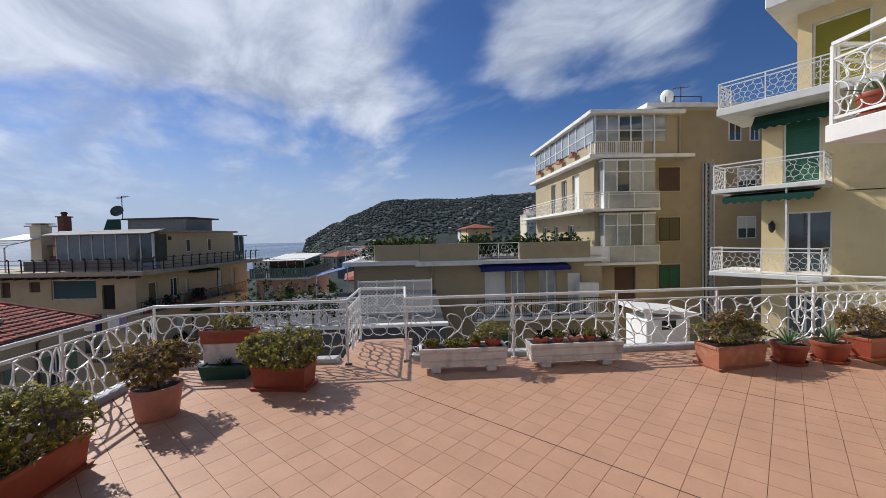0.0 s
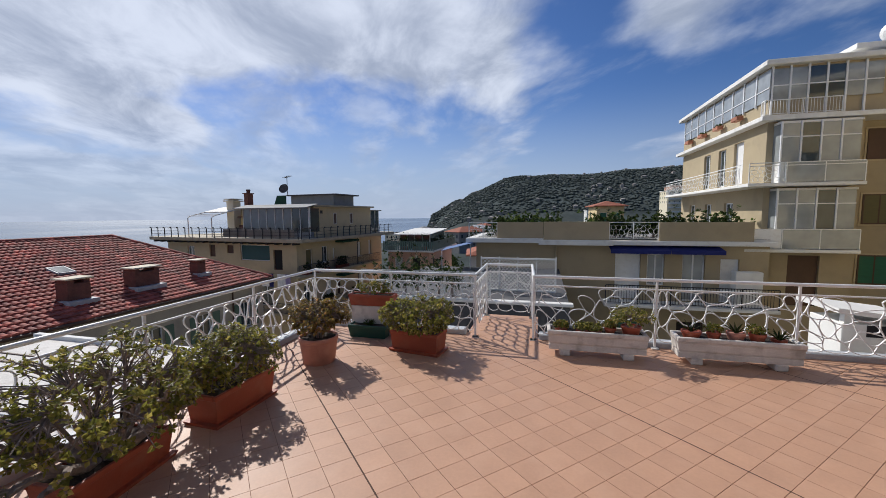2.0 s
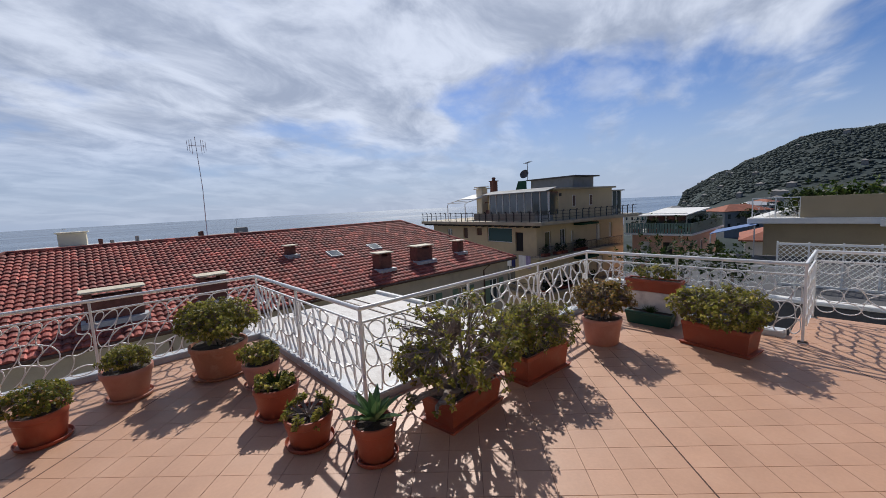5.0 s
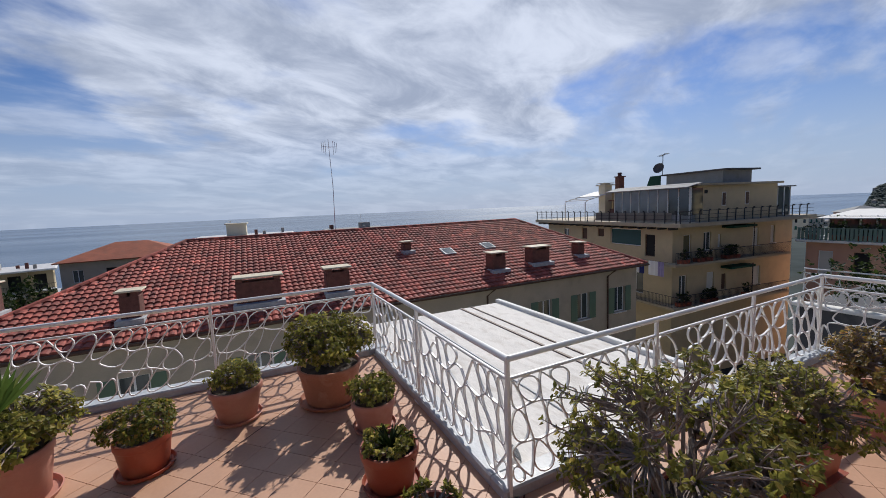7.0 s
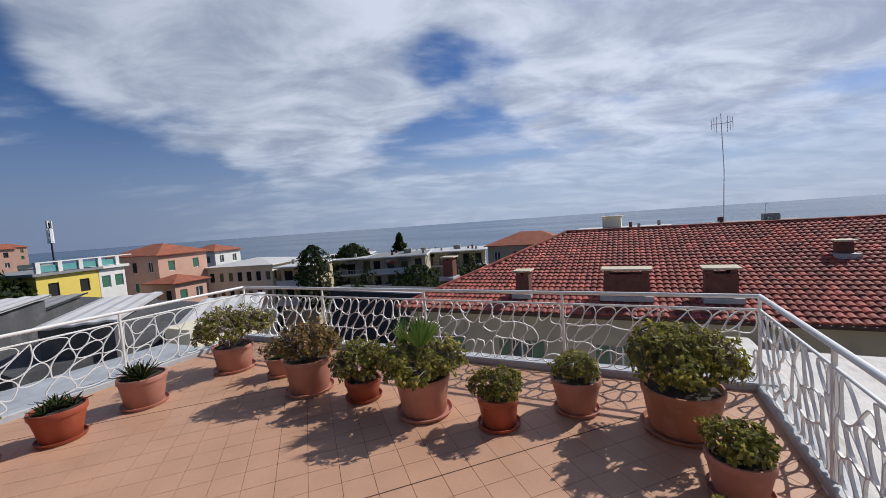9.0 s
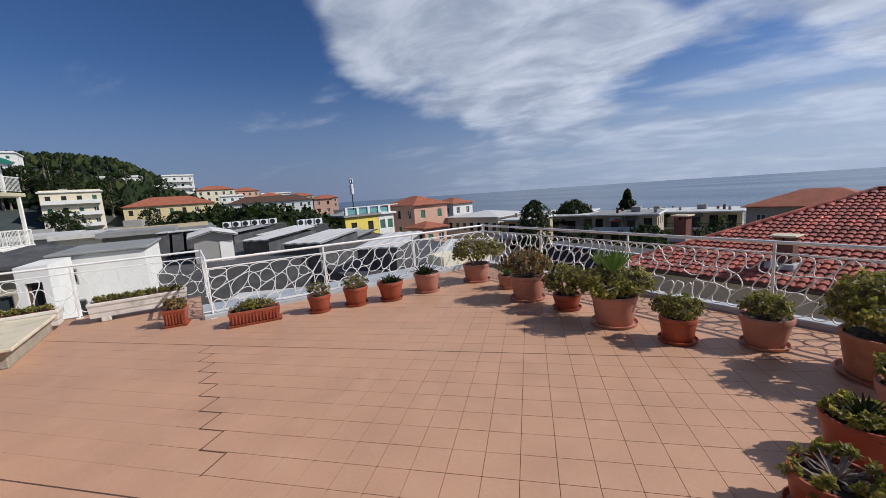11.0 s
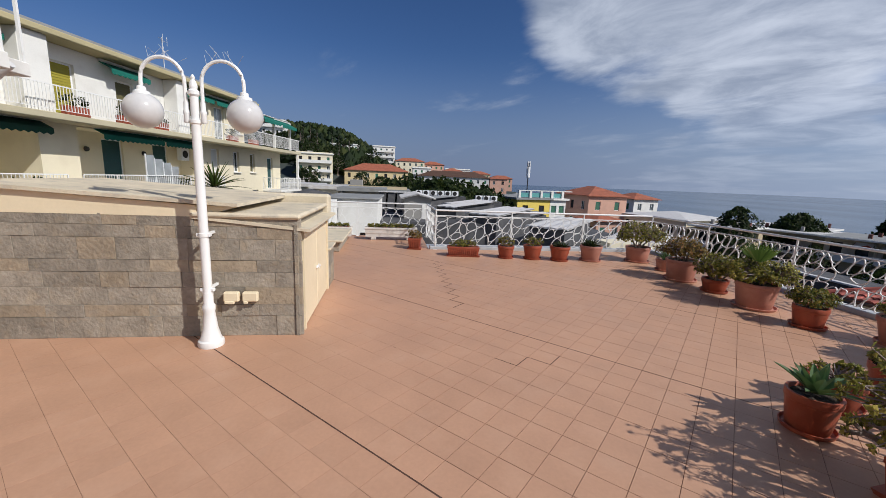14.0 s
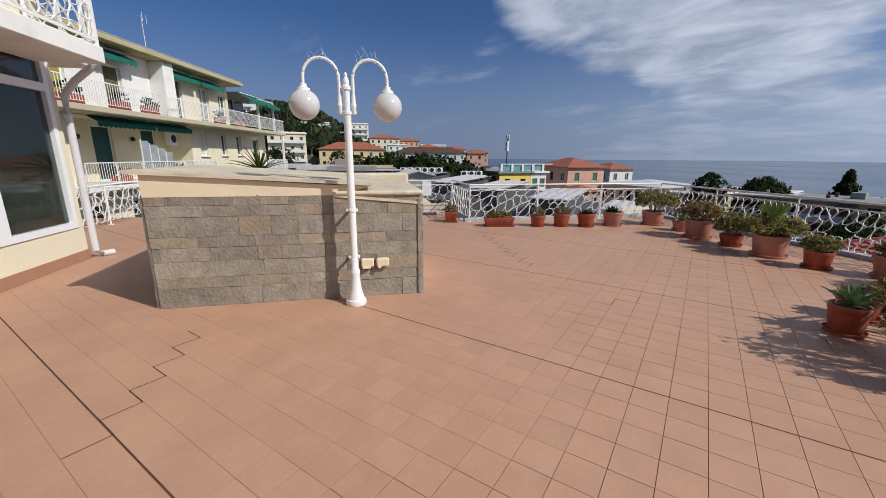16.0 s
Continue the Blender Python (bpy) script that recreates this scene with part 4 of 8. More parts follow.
def small_pot(x, y, z, r, h, seed, plant, material, label):
    t = thing("small_potted_plant", pose(x, y, z), label, "potted plant", "small pots")
    part("pot", S().lathe([(r * 0.75, 0), (r * 0.92, h - 0.03), (r, h - 0.028), (r, h), (r - 0.01, h), (r - 0.015, h - 0.015)], 18), material, t, smooth=True)
    if plant == "aloe":
        strap_leaves(t, seed, 14, 0.15, 0.022, h - 0.01, ALOE, (0.4, 1.4), one=True)
    else:
        bush(t, seed, r * (2.2 if plant == "big" else 1.25), h - 0.01, h + (0.22 if plant == "big" else 0.09), SEDUM if plant == "sedum" else JADE, 90 if plant == "big" else 34, 6, 0.026, 0.006)
    return t


# three white planters stand along the east railing's inner side
concrete_planter(5.22, -1.34, 90, "weathered white concrete planter on two feet with succulents", 1)
concrete_planter(5.26, -2.76, 90, "weathered white concrete planter with a row of small pots", 2, 1.18)
small_pot(5.22, -1.72, 0.27, 0.11, 0.10, 31, "big", CLAY_R, "yellow-green jade plant in a red bowl")
small_pot(5.22, -1.50, 0.27, 0.065, 0.07, 32, "sedum", CLAY_R, "tiny stonecrop in a small red pot")
small_pot(5.22, -1.20, 0.265, 0.08, 0.03, 33, "jade", CLAY_R, "low jade cuttings in a planter")
small_pot(5.22, -1.33, 0.265, 0.08, 0.03, 37, "jade", CLAY_R, "low jade cuttings in a planter")
small_pot(5.22, -0.96, 0.265, 0.07, 0.04, 34, "sedum", CLAY_R, "reddish stonecrop in a small pot")
small_pot(5.26, -2.34, 0.27, 0.10, 0.08, 35, "aloe", CLAY_R, "spiky aloe in a flat clay bowl")
small_pot(5.26, -2.56, 0.27, 0.07, 0.08, 36, "sedum", CLAY_R, "small stonecrop in a clay pot")
small_pot(5.26, -2.77, 0.27, 0.09, 0.09, 38, "aloe", CLAY_P, "small dark aloe in a pink clay bowl")
small_pot(5.26, -2.97, 0.27, 0.08, 0.09, 39, "sedum", CLAY_R, "small succulent in a red square pot")
small_pot(5.26, -3.17, 0.27, 0.07, 0.04, 40, "aloe", CLAY_R, "grey-green rosette in a low pot")

# south end of the east railing
p = trough(4.98, -4.62, 0.74, 0.34, 0.28, 100, CLAY, "orange-leaved succulent in a terracotta trough with tray", 23)
bush(p, 23, 0.40, 0.26, 0.56, SEDUM, 200, 6, 0.030, 0.010, squash=(1.25, 0.8))
bush(p, 24, 0.22, 0.28, 0.72, JADE_R, 90, 6, 0.032, 0.009, squash=(1.6, 0.7))
for yy, sd in ((-5.36, 25), (-5.90, 26)):
    p = round_pot(4.96, yy, 0.145, 0.19, 0.25, CLAY_R, "grey-green agave in a ribbed red pot with white pebbles", sd)
    strap_leaves(p, sd, 15, 0.30, 0.04, 0.23, AGAVE, (0.45, 1.45))
p = trough(5.10, -6.62, 0.64, 0.36, 0.27, 100, CLAY_R, "orange-leaved jade plant in a red trough", 27)
bush(p, 27, 0.36, 0.25, 0.62, JADE_R, 180, 7, 0.032, 0.012)

# west end
p = trough(-4.20, 0.62, 0.64, 0.22, 0.20, 84, CLAY_R, "ribbed red trough with bright green succulents on a tray", 28, ribs=14)
bush(p, 28, 0.18, 0.17, 0.34, JADE, 110, 6, 0.026, 0.005, squash=(1.6, 0.6))
strap_leaves(p, 281, 22, 0.14, 0.012, 0.17, PALM, (0.5, 1.5), one=True)
p = trough(-4.92, -0.30, 0.28, 0.24, 0.24, 80, CLAY_R, "small square ribbed red pot with dark succulent", 29, ribs=6, name="square_pot")
bush(p, 29, 0.17, 0.21, 0.40, JADE_R, 60, 6, 0.03, 0.006)
for yy, ln, sd in ((-0.80, 1.25, 3), (-2.35, 1.25, 4)):
    t = concrete_planter(-6.12, yy, 90, "white moulded planter on feet with small flowering succulents", sd, ln)
    for k in range(7):
        small_pot(-6.12, yy - 0.48 + 0.16 * k, 0.268, 0.07, 0.03, 60 + sd * 10 + k, random.Random(sd * 9 + k).choice(("sedum", "jade", "jade")), CLAY_R, "small flowering succulent in a planter")

# a potted palm behind the stone box
p = round_pot(-5.3, -4.4, 0.17, 0.23, 0.34, CLAY, "small spiky palm in a terracotta pot behind the stone box", 47)
part("trunk", S().tube([(0, 0, 0.3), (0.03, 0.02, 0.75), (0, 0, 1.18)], 0.055, 8, r2=0.045), BARK, p)
strap_leaves(p, 47, 46, 0.72, 0.05, 1.16, PALM, (-0.3, 1.4), curl=0.7, one=True)

# white flue box beyond the east railing
fb = thing("vent_box", None, "white rendered vent box with a sloping cap slab", "vent")
part("body", S().box(6.15, -4.95, -0.55, 6.75, -4.26, 0.30, 0.008), PLASTER_W, fb)
part("opening", S().box(6.14, -4.72, 0.15, 6.20, -4.50, 0.29), DARK, fb)
part("cap", S().add([(6.08, -5.04, 0.35), (6.86, -5.06, 0.35), (6.86, -4.15, 0.44), (6.08, -4.17, 0.44), (6.08, -5.04, 0.40), (6.86, -5.06, 0.40), (6.86, -4.15, 0.50), (6.08, -4.17, 0.50)],
                    [(3, 2, 1, 0), (4, 5, 6, 7), (0, 1, 5, 4), (1, 2, 6, 5), (2, 3, 7, 6), (3, 0, 4, 7)]), PLASTER_W, fb)
part("post", S().box(6.16, -4.36, 0.28, 6.24, -4.28, 0.43).box(6.16, -4.94, 0.28, 6.24, -4.86, 0.37), PLASTER_W, fb)

# ---- buildings ----
def facade(sh, origin, along, inward, width, z0, z1, holes, depth):
    """A wall face with real openings: (u0, z0, u1, z1, ...) holes with their reveals."""
    us = sorted({0.0, width, *[h[0] for h in holes], *[h[2] for h in holes]})
    zs = sorted({z0, z1, *[h[1] for h in holes], *[h[3] for h in holes]})
    P = lambda u, z, d=0.0: tuple(origin + along * u + inward * d + Vector((0, 0, z)))
    for a, b in zip(us, us[1:]):
        for c, d in zip(zs, zs[1:]):
            m, n = (a + b) / 2, (c + d) / 2
            if not any(h[0] < m < h[2] and h[1] < n < h[3] for h in holes):
                sh.add([P(a, c), P(b, c), P(b, d), P(a, d)], [(0, 1, 2, 3)])
    for h in holes:
        a, c, b, d = h[:4]
        for q in (((a, c), (b, c)), ((b, c), (b, d)), ((b, d), (a, d)), ((a, d), (a, c))):
            sh.add([P(*q[1]), P(*q[0]), P(*q[0], depth), P(*q[1], depth)], [(0, 1, 2, 3)])


PANES = {"win": GLASS, "curtain": GLASS_C, "green": GREEN_SH, "olive": OLIVE, "brown": BROWN, "dark": DARK, "white": WHITE, "teal": mat("teal_roller_door", (0.02, 0.075, 0.075), 0.5, 0.12, 2, 20, 0.3, stretch=(1, 1, 6)), "drab": mat("drab_roller_blind", (0.13, 0.115, 0.05), 0.6, 0.1, 2, 20, 0.3, stretch=(1, 1, 6)), "shut": GLASS, "pale": mat("pale_roller_blind", (0.62, 0.62, 0.58), 0.6, 0.05, 2, 20, 0.3)}
GREEN_LEAF = mat("sage_green_shutter", (0.13, 0.20, 0.13), 0.6, 0.1, 2, 20, 0.2)


def louvres(x0, x1, z0, z1, y0, y1, n):
    """A closed leaf whose outer face steps in and out like slats, in one piece."""
    pr = [(y1, z0)]
    for i in range(n):
        a, b = z0 + (z1 - z0) * i / n, z0 + (z1 - z0) * (i + 1) / n
        pr += [(y0, a), (y0 + (y1 - y0) * 0.6, b)]
    pr += [(y1, z1)]
    m = len(pr)
    return S().add([(x0, y, z) for y, z in pr] + [(x1, y, z) for y, z in pr], [(i, (i + 1) % m, m + (i + 1) % m, m + i)[::-1] for i in range(m)] + [tuple(range(m)), tuple(range(2 * m - 1, m - 1, -1))])


def window(parent, origin, along, inward, h, depth):
    """Frame, mullion, pane and sill of one opening; louvred leaves where it has shutters."""
    a, c, b, d, style = h[:5]
    q = Matrix((( *along, 0), (*inward, 0), (0, 0, 1, 0), (0, 0, 0, 1))).transposed()
    q.translation = origin + along * a + inward * (depth - 0.05) + Vector((0, 0, c))
    w, t = b - a, d - c
    f = S().box(0, 0, 0, 0.06, 0.05, t).box(w - 0.06, 0, 0, w, 0.05, t).box(0.06, 0, 0, w - 0.06, 0.05, 0.06).box(0.06, 0, t - 0.06, w - 0.06, 0.05, t)
    if style in ("win", "curtain", "shut") and w > 0.7:
        f.box(w / 2 - 0.035, 0.002, 0.06, w / 2 + 0.035, 0.048, t - 0.06)
    wd = part("window", f, ALU if style not in ("brown", "dark") else BROWN, parent, at=q)
    pane = S().box(0.055, 0.024, 0.055, w - 0.055, 0.034, t - 0.055)
    if style in ("green", "olive", "brown", "pale", "teal", "drab"):
        pane = louvres(0.055, w - 0.055, 0.055, t - 0.055, 0.008, 0.034, max(4, int(t / 0.11)))
    part("pane" if style in ("win", "curtain", "shut") else "blind", pane, PANES[style], wd)
    if style == "shut":
        for s in (-1, 1):
            lf = S()
            x0, x1 = (-w / 2 - 0.02, -0.02) if s < 0 else (w + 0.02, w * 1.5 + 0.02)
            lf = louvres(x0, x1, 0.0, t, -depth - 0.012, -depth + 0.035, 13)
            part("shutter", lf, GREEN_LEAF, wd, "green louvred shutter")
    if len(h) > 5:
        part("sill", S().box(-0.08, -depth - 0.07, -0.06, w + 0.08, -depth + 0.1, -0.005), SLAB, wd)


def house(name, at, w, d, z0, z1, wall_mat, label, holes, depth=0.16, category="building", roof_mat=None, group="", lip=0.3, lite=False):
    """A block with its front on local y = 0; holes by face: f(ront), l(eft), r(ight), b(ack)."""
    hs = thing(name, at, label, category, group)
    X, Y = Vector((1, 0, 0)), Vector((0, 1, 0))
    faces = {"f": (Vector((0, 0, 0)), X, Y, w), "r": (Vector((w, 0, 0)), Y, -X, d), "b": (Vector((w, d, 0)), -X, -Y, w), "l": (Vector((0, d, 0)), -Y, X, d)}
    sh = S()
    for k, (o, a, i, wd) in faces.items():
        facade(sh, o, a, i, wd, z0, z1, holes.get(k, []), depth)
    sh.add([(0, 0, z1), (w, 0, z1), (w, d, z1), (0, d, z1)], [(0, 1, 2, 3)])
    part("wall", sh, wall_mat, hs)
    for k, (o, a, i, wd) in faces.items():
        for h in holes.get(k, []):
            if h[4] == "open":
                continue
            if lite:
                q = o + a * h[0] + i * (depth - 0.02)
                v = [q + a * (h[2] - h[0]) * s + Vector((0, 0, z)) for z in (h[1], h[3]) for s in (0, 1)]
                part("window", S().add(v, [(0, 1, 3, 2)]), PANES[h[4]], hs)
            else:
                window(hs, o, a, i, h, depth)
    if roof_mat:
        part("roof", S().box(-lip, -lip, z1 + 0.004, w + lip, d + lip, z1 + 0.22, 0.02), roof_mat, hs)
    return hs


def balcony(parent, x0, y0, x1, y1, z, kind="lattice", sides="flr", seed=0, rail=0.95, slab=0.16, material=None):
    """A slab with a railing on the named sides (front y0, left x0, right x1)."""
    b = part("balcony", S().box(x0, y0, z - slab, x1, y1, z, 0.015), material or SLAB, parent, "white balcony slab")
    runs = {"f": ((x0 + 0.05, y0 + 0.06), (x1 - 0.05, y0 + 0.06)), "l": ((x0 + 0.05, y1), (x0 + 0.05, y0 + 0.102)), "r": ((x1 - 0.05, y0 + 0.102), (x1 - 0.05, y1))}
    for k in sides:
        (ax, ay), (bx, by) = runs[k]
        L, turn = math.hypot(bx - ax, by - ay), math.degrees(math.atan2(by - ay, bx - ax))
        sh = S().box(0, -0.02, rail - 0.04, L, 0.02, rail)
        n = max(1, round(L / 1.4))
        for i in range(n + 1):
            sh.box(L * i / n - 0.018, -0.018, 0, L * i / n + 0.018, 0.018, rail - 0.04)
        if kind == "lattice":
            sh.box(0, -0.012, rail - 0.17, L, 0.012, rail - 0.14)
            lat = rail_lattice(L, rail - 0.24, seed + ord(k), 0.1, 0.19)
            sh.add([(x, y, zz + 0.06) for x, y, zz in lat.v], lat.f)
            m = WHITE
        elif kind == "glass":
            sh.box(0.02, -0.006, 0.06, L - 0.02, 0.006, rail - 0.05)
            m = WHITE
        else:
            for i in range(int(L / 0.12)):
                sh.box(i * 0.12, -0.008, 0.08, i * 0.12 + 0.016, 0.008, rail - 0.04)
            sh.box(0, -0.012, 0.06, L, 0.012, 0.085)
            m = IRON if kind == "iron" else WHITE
        part("balcony_railing", sh, m, b, at=pose(ax, ay, z, 0, 0, turn))
    return b


def awning(parent, x0, x1, y, z, reach, drop, material, scallop=True):
    sh = S()
    v = [(x0, y, z), (x1, y, z), (x1, y - reach, z - drop), (x0, y - reach, z - drop)]
    sh.add(v + [(a, b, c + 0.03) for a, b, c in v], [(0, 1, 2, 3), (7, 6, 5, 4), (0, 4, 5, 1), (1, 5, 6, 2), (2, 6, 7, 3), (3, 7, 4, 0)])
    n = max(4, int((x1 - x0) / 0.25))
    for i in range(n):
        a, b = x0 + (x1 - x0) * i / n, x0 + (x1 - x0) * (i + 1) / n
        sh.add([(a, y - reach, z - drop), (b, y - reach, z - drop), (b, y - reach, z - drop - 0.15), ((a + b) / 2, y - reach, z - drop - (0.22 if scallop else 0.15)), (a, y - reach, z - drop - 0.15),
                (a, y - reach + 0.012, z - drop), (b, y - reach + 0.012, z - drop), (b, y - reach + 0.012, z - drop - 0.15), ((a + b) / 2, y - reach + 0.012, z - drop - (0.22 if scallop else 0.15)), (a, y - reach + 0.012, z - drop - 0.15)],
               [(0, 1, 2, 3, 4), (9, 8, 7, 6, 5)])
    return part("awning", sh, material, parent, "fabric awning with a scalloped edge")


# -- own building: glazed veranda front under a balcony --
own = thing("terrace_house", None, "cream terrace house with white-framed glazed veranda and balcony above", "building")
sh = S()
facade(sh, Vector((4.5, -6.22, 0)), Vector((-1, 0, 0)), Vector((0, -1, 0)), 7.15, -0.3, 6.6, [(0.12, 0.48, 7.03, 2.78)], 0.10)
facade(sh, Vector((-2.65, -6.22, 0)), Vector((0, -1, 0)), Vector((1, 0, 0)), 6.0, -14.0, 6.6, [], 0.1)
facade(sh, Vector((4.5, -12.2, 0)), Vector((0, 1, 0)), Vector((-1, 0, 0)), 5.98, -14.0, 6.6, [], 0.1)
part("wall", sh, PALE, own)
part("skirting", S().box(-2.665, -6.232, 0.0, 4.51, -6.205, 0.14, 0.004), mat("brown_skirting", (0.36, 0.19, 0.12), 0.6, 0.1, 3, 40, 0.1), own)
part("back_wall", S().box(-2.6, -12.2, -14, 4.45, -9.2, 6.6), GREYW, own)
part("inner_floor", S().box(-2.6, -9.2, -0.3, 4.45, -6.33, 0.0), BROWN, own)
part("flat_roof", S().box(-2.9, -12.4, 6.6, 4.75, -5.7, 6.85, 0.02), SLAB, own)
part("inner_ceiling", S().box(-2.6, -9.2, 2.80, 4.45, -6.33, 2.9), PLASTER_W, own)
CLEAR = bpy.data.materials.new("clear_glass")
CLEAR.use_nodes = True
_b = CLEAR.node_tree.nodes["Principled BSDF"]
_b.inputs["Transmission Weight"].default_value, _b.inputs["Roughness"].default_value, _b.inputs["IOR"].default_value = 1.0, 0.01, 1.45
_b.inputs["Base Color"].default_value = (0.42, 0.50, 0.50, 1)
for i in range(6):
    x1 = 4.38 - i * 1.152
    x0 = x1 - 1.152
    fr = part("window_frame", S().box(x0, -6.30, 0.48, x0 + 0.075, -6.20, 2.78).box(x1 - 0.075, -6.30, 0.48, x1, -6.20, 2.78)
              .box(x0 + 0.075, -6.30, 0.48, x1 - 0.075, -6.20, 0.56).box(x0 + 0.075, -6.30, 2.26, x1 - 0.075, -6.20, 2.36).box(x0 + 0.075, -6.30, 2.72, x1 - 0.075, -6.20, 2.78), ALU, own, "white aluminium window frame")
    gp = part("pane", S().box(x0 + 0.07, -6.262, 0.55, x1 - 0.07, -6.256, 2.27), CLEAR, fr)
    part("transom_panel", S().box(x0 + 0.07, -6.262, 2.35, x1 - 0.07, -6.250, 2.73), GLASS, fr)
part("drainpipe", S().tube([(-2.55, -5.55, 2.70), (-2.62, -5.95, 2.42), (-2.68, -6.14, 2.24), (-2.69, -6.15, 2.0), (-2.69, -6.15, 0.10), (-2.74, -6.10, 0.045), (-2.86, -6.02, 0.04)], 0.045, 12), PIPE, own, "grey rain pipe", smooth=True)
part("balcony_slab", S().box(-2.38, -6.2, 2.60, 4.62, -5.42, 2.798, 0.012), SLAB, own)
sb_ = part("side_balcony", S().box(-3.8, -10.0, 2.78, -2.66, -6.3, 2.98, 0.012), SLAB, own, "white side balcony slab")
part("balcony_railing", S().box(-3.76, -10.0, 3.86, -3.72, -6.36, 3.90).box(-3.76, -6.36, 3.86, -2.7, -6.32, 3.90).box(-3.76, -6.36, 2.98, -3.72, -6.32, 3.86).box(-3.25, -6.36, 2.98, -3.21, -6.32, 3.86), WHITE, sb_)
for a, b, sd in (((4.57, -5.46), (-2.33, -5.46), 310), ((4.57, -6.15), (4.57, -5.504), 330), ((-2.33, -5.504), (-2.33, -6.15), 340)):
    L, turn = math.hypot(b[0] - a[0], b[1] - a[1]), math.degrees(math.atan2(b[1] - a[1], b[0] - a[0]))
    rs = S().box(0, -0.022, 0.86, L, 0.022, 0.90).box(0, -0.012, 0.05, L, 0.012, 0.08).box(0, -0.012, 0.70, L, 0.012, 0.72)
    n = max(1, round(L / 1.4))
    for i in range(n + 1):
        rs.box(L * i / n - 0.018, -0.018, 0, L * i / n + 0.018, 0.018, 0.86)
    lat = rail_lattice(L, 0.60, sd, 0.1, 0.17)
    rs.add([(x, y, z + 0.09) for x, y, z in lat.v], lat.f)
    part("balcony_railing", rs, WHITE, own, at=pose(a[0], a[1], 2.80, 0, 0, turn))
p = round_pot(4.25, -5.62, 0.13, 0.18, 0.24, CLAY_R, "drooping succulent in a red pot on the upper balcony", 201)
p.location.z = 2.80
strap_leaves(p, 201, 14, 0.3, 0.035, 0.22, AGAVE, (0.2, 1.2))

# -- yellow apartment house, set at 45 degrees --
ya = house("yellow_apartment_house", pose(14.76, -14.04, 0, 0, 0, -147), 9.0, 8.0, -14.0, 6.0, YELLOW, "yellow plastered apartment house with looped balcony railings and awnings",
           {"f": [(0.72, 0.02, 1.95, 2.25, "win"), (0.62, 3.30, 1.65, 5.6, "green"), (0.75, -3.1, 1.75, -0.8, "win")],
            "l": [(5.2, 0.75, 6.4, 2.1, "win", 1), (5.2, 3.9, 6.4, 5.2, "win", 1)]}, depth=0.2)
up_ = S()
facade(up_, Vector((0.95, 0.3, 0)), Vector((1, 0, 0)), Vector((0, 1, 0)), 8.05, 6.0, 9.45, [(0.4, 6.3, 1.85, 8.95)], 0.2)
up_.box(0.95, 0.53, 6.0, 9.0, 8.0, 9.45)
part("upper_wall", up_, YELLOW, ya)
window(ya, Vector((0.95, 0.3, 0)), Vector((1, 0, 0)), Vector((0, 1, 0)), (0.4, 6.3, 1.85, 8.95, "olive"), 0.2)
part("roof_overhang", S().box(0.35, -1.1, 9.45, 9.5, 8.5, 9.85, 0.03), SLAB, ya)
balcony(ya, -1.35, -1.25, 1.95, 0.0, 0.02, "lattice", "flr", 401)
balcony(ya, -1.25, -1.25, 1.98, 0.0, 3.22, "lattice", "flr", 411)
balcony(ya, -1.05, -1.35, 9.0, 0.0, 6.28, "lattice", "fl", 421, slab=0.28)
part("side_slab", S().box(-1.35, 0.0, -0.14, 0.0, 1.6, 0.016), SLAB, ya)
part("side_slab", S().box(-1.25, 0.0, 3.06, 0.0, 1.6, 3.216), SLAB, ya)
part("side_slab", S().box(-1.05, 0.0, 6.0, 0.0, 1.6, 6.276), SLAB, ya)
awning(ya, -0.9, 1.7, -0.1, 3.02, 1.1, 0.18, AWN_D)
awning(ya, -0.2, 2.2, -0.05, 5.95, 0.35, 0.35, AWN_D)
part("support_pole", S().box(0.95, -1.15, 0.02, 1.0, -1.10, 3.05), WHITE, ya)
part("cable", S().tube([(2.3, -0.02, 2.9), (4.5, -0.02, 2.82), (9.0, -0.02, 3.0)], 0.015, 4), IRON, ya)
part("wall_lantern", S().lathe([(0.03, 1.5), (0.10, 1.62), (0.11, 1.82), (0.02, 1.92)], 10, pose(0.35, -0.14, 0)).box(0.33, -0.14, 1.9, 0.37, 0.0, 1.95), IRON, ya, "dark wall lantern")

# -- tan apartment house with glazed verandas --
ta = house("tan_apartment_house", pose(23.0, -11.2, 0, 0, 0, -90), 3.8, 11.6, -14.0, 8.55, TAN, "tan plastered apartment house with white balconies and glazed verandas",
           {"l": [(6.3, 3.2, 7.3, 5.4, "win"), (8.3, 3.2, 9.4, 5.5, "white"), (4.1, 3.2, 5.1, 5.4, "win"), (7.4, 0.05, 8.5, 2.2, "win"), (4.6, 0.05, 5.6, 2.2, "win"), (1.8, 0.05, 2.8, 2.2, "win")],
            "f": [(1.2, -2.95, 2.5, -0.45, "brown")]}, depth=0.18)
part("main_block", S().box(3.8, 0.9, -14, 12.0, 12.5, 9.1), TAN, ta)
part("roof_overhang", S().box(3.4, 0.2, 9.1, 12.4, 13.0, 9.38, 0.03), SLAB, ta)
part("veranda_roof", S().box(-0.35, -0.4, 8.55, 5.4, 11.9, 8.8, 0.03), SLAB, ta)
part("slab", S().box(-0.45, -0.5, 5.98, 5.9, 11.9, 6.2, 0.02), SLAB, ta)
part("veranda_wall", S().box(-0.02, -0.06, 6.2, 2.6, 0.0, 6.92).box(2.6, -0.02, 6.2, 5.3, 0.9, 8.55), TAN, ta)
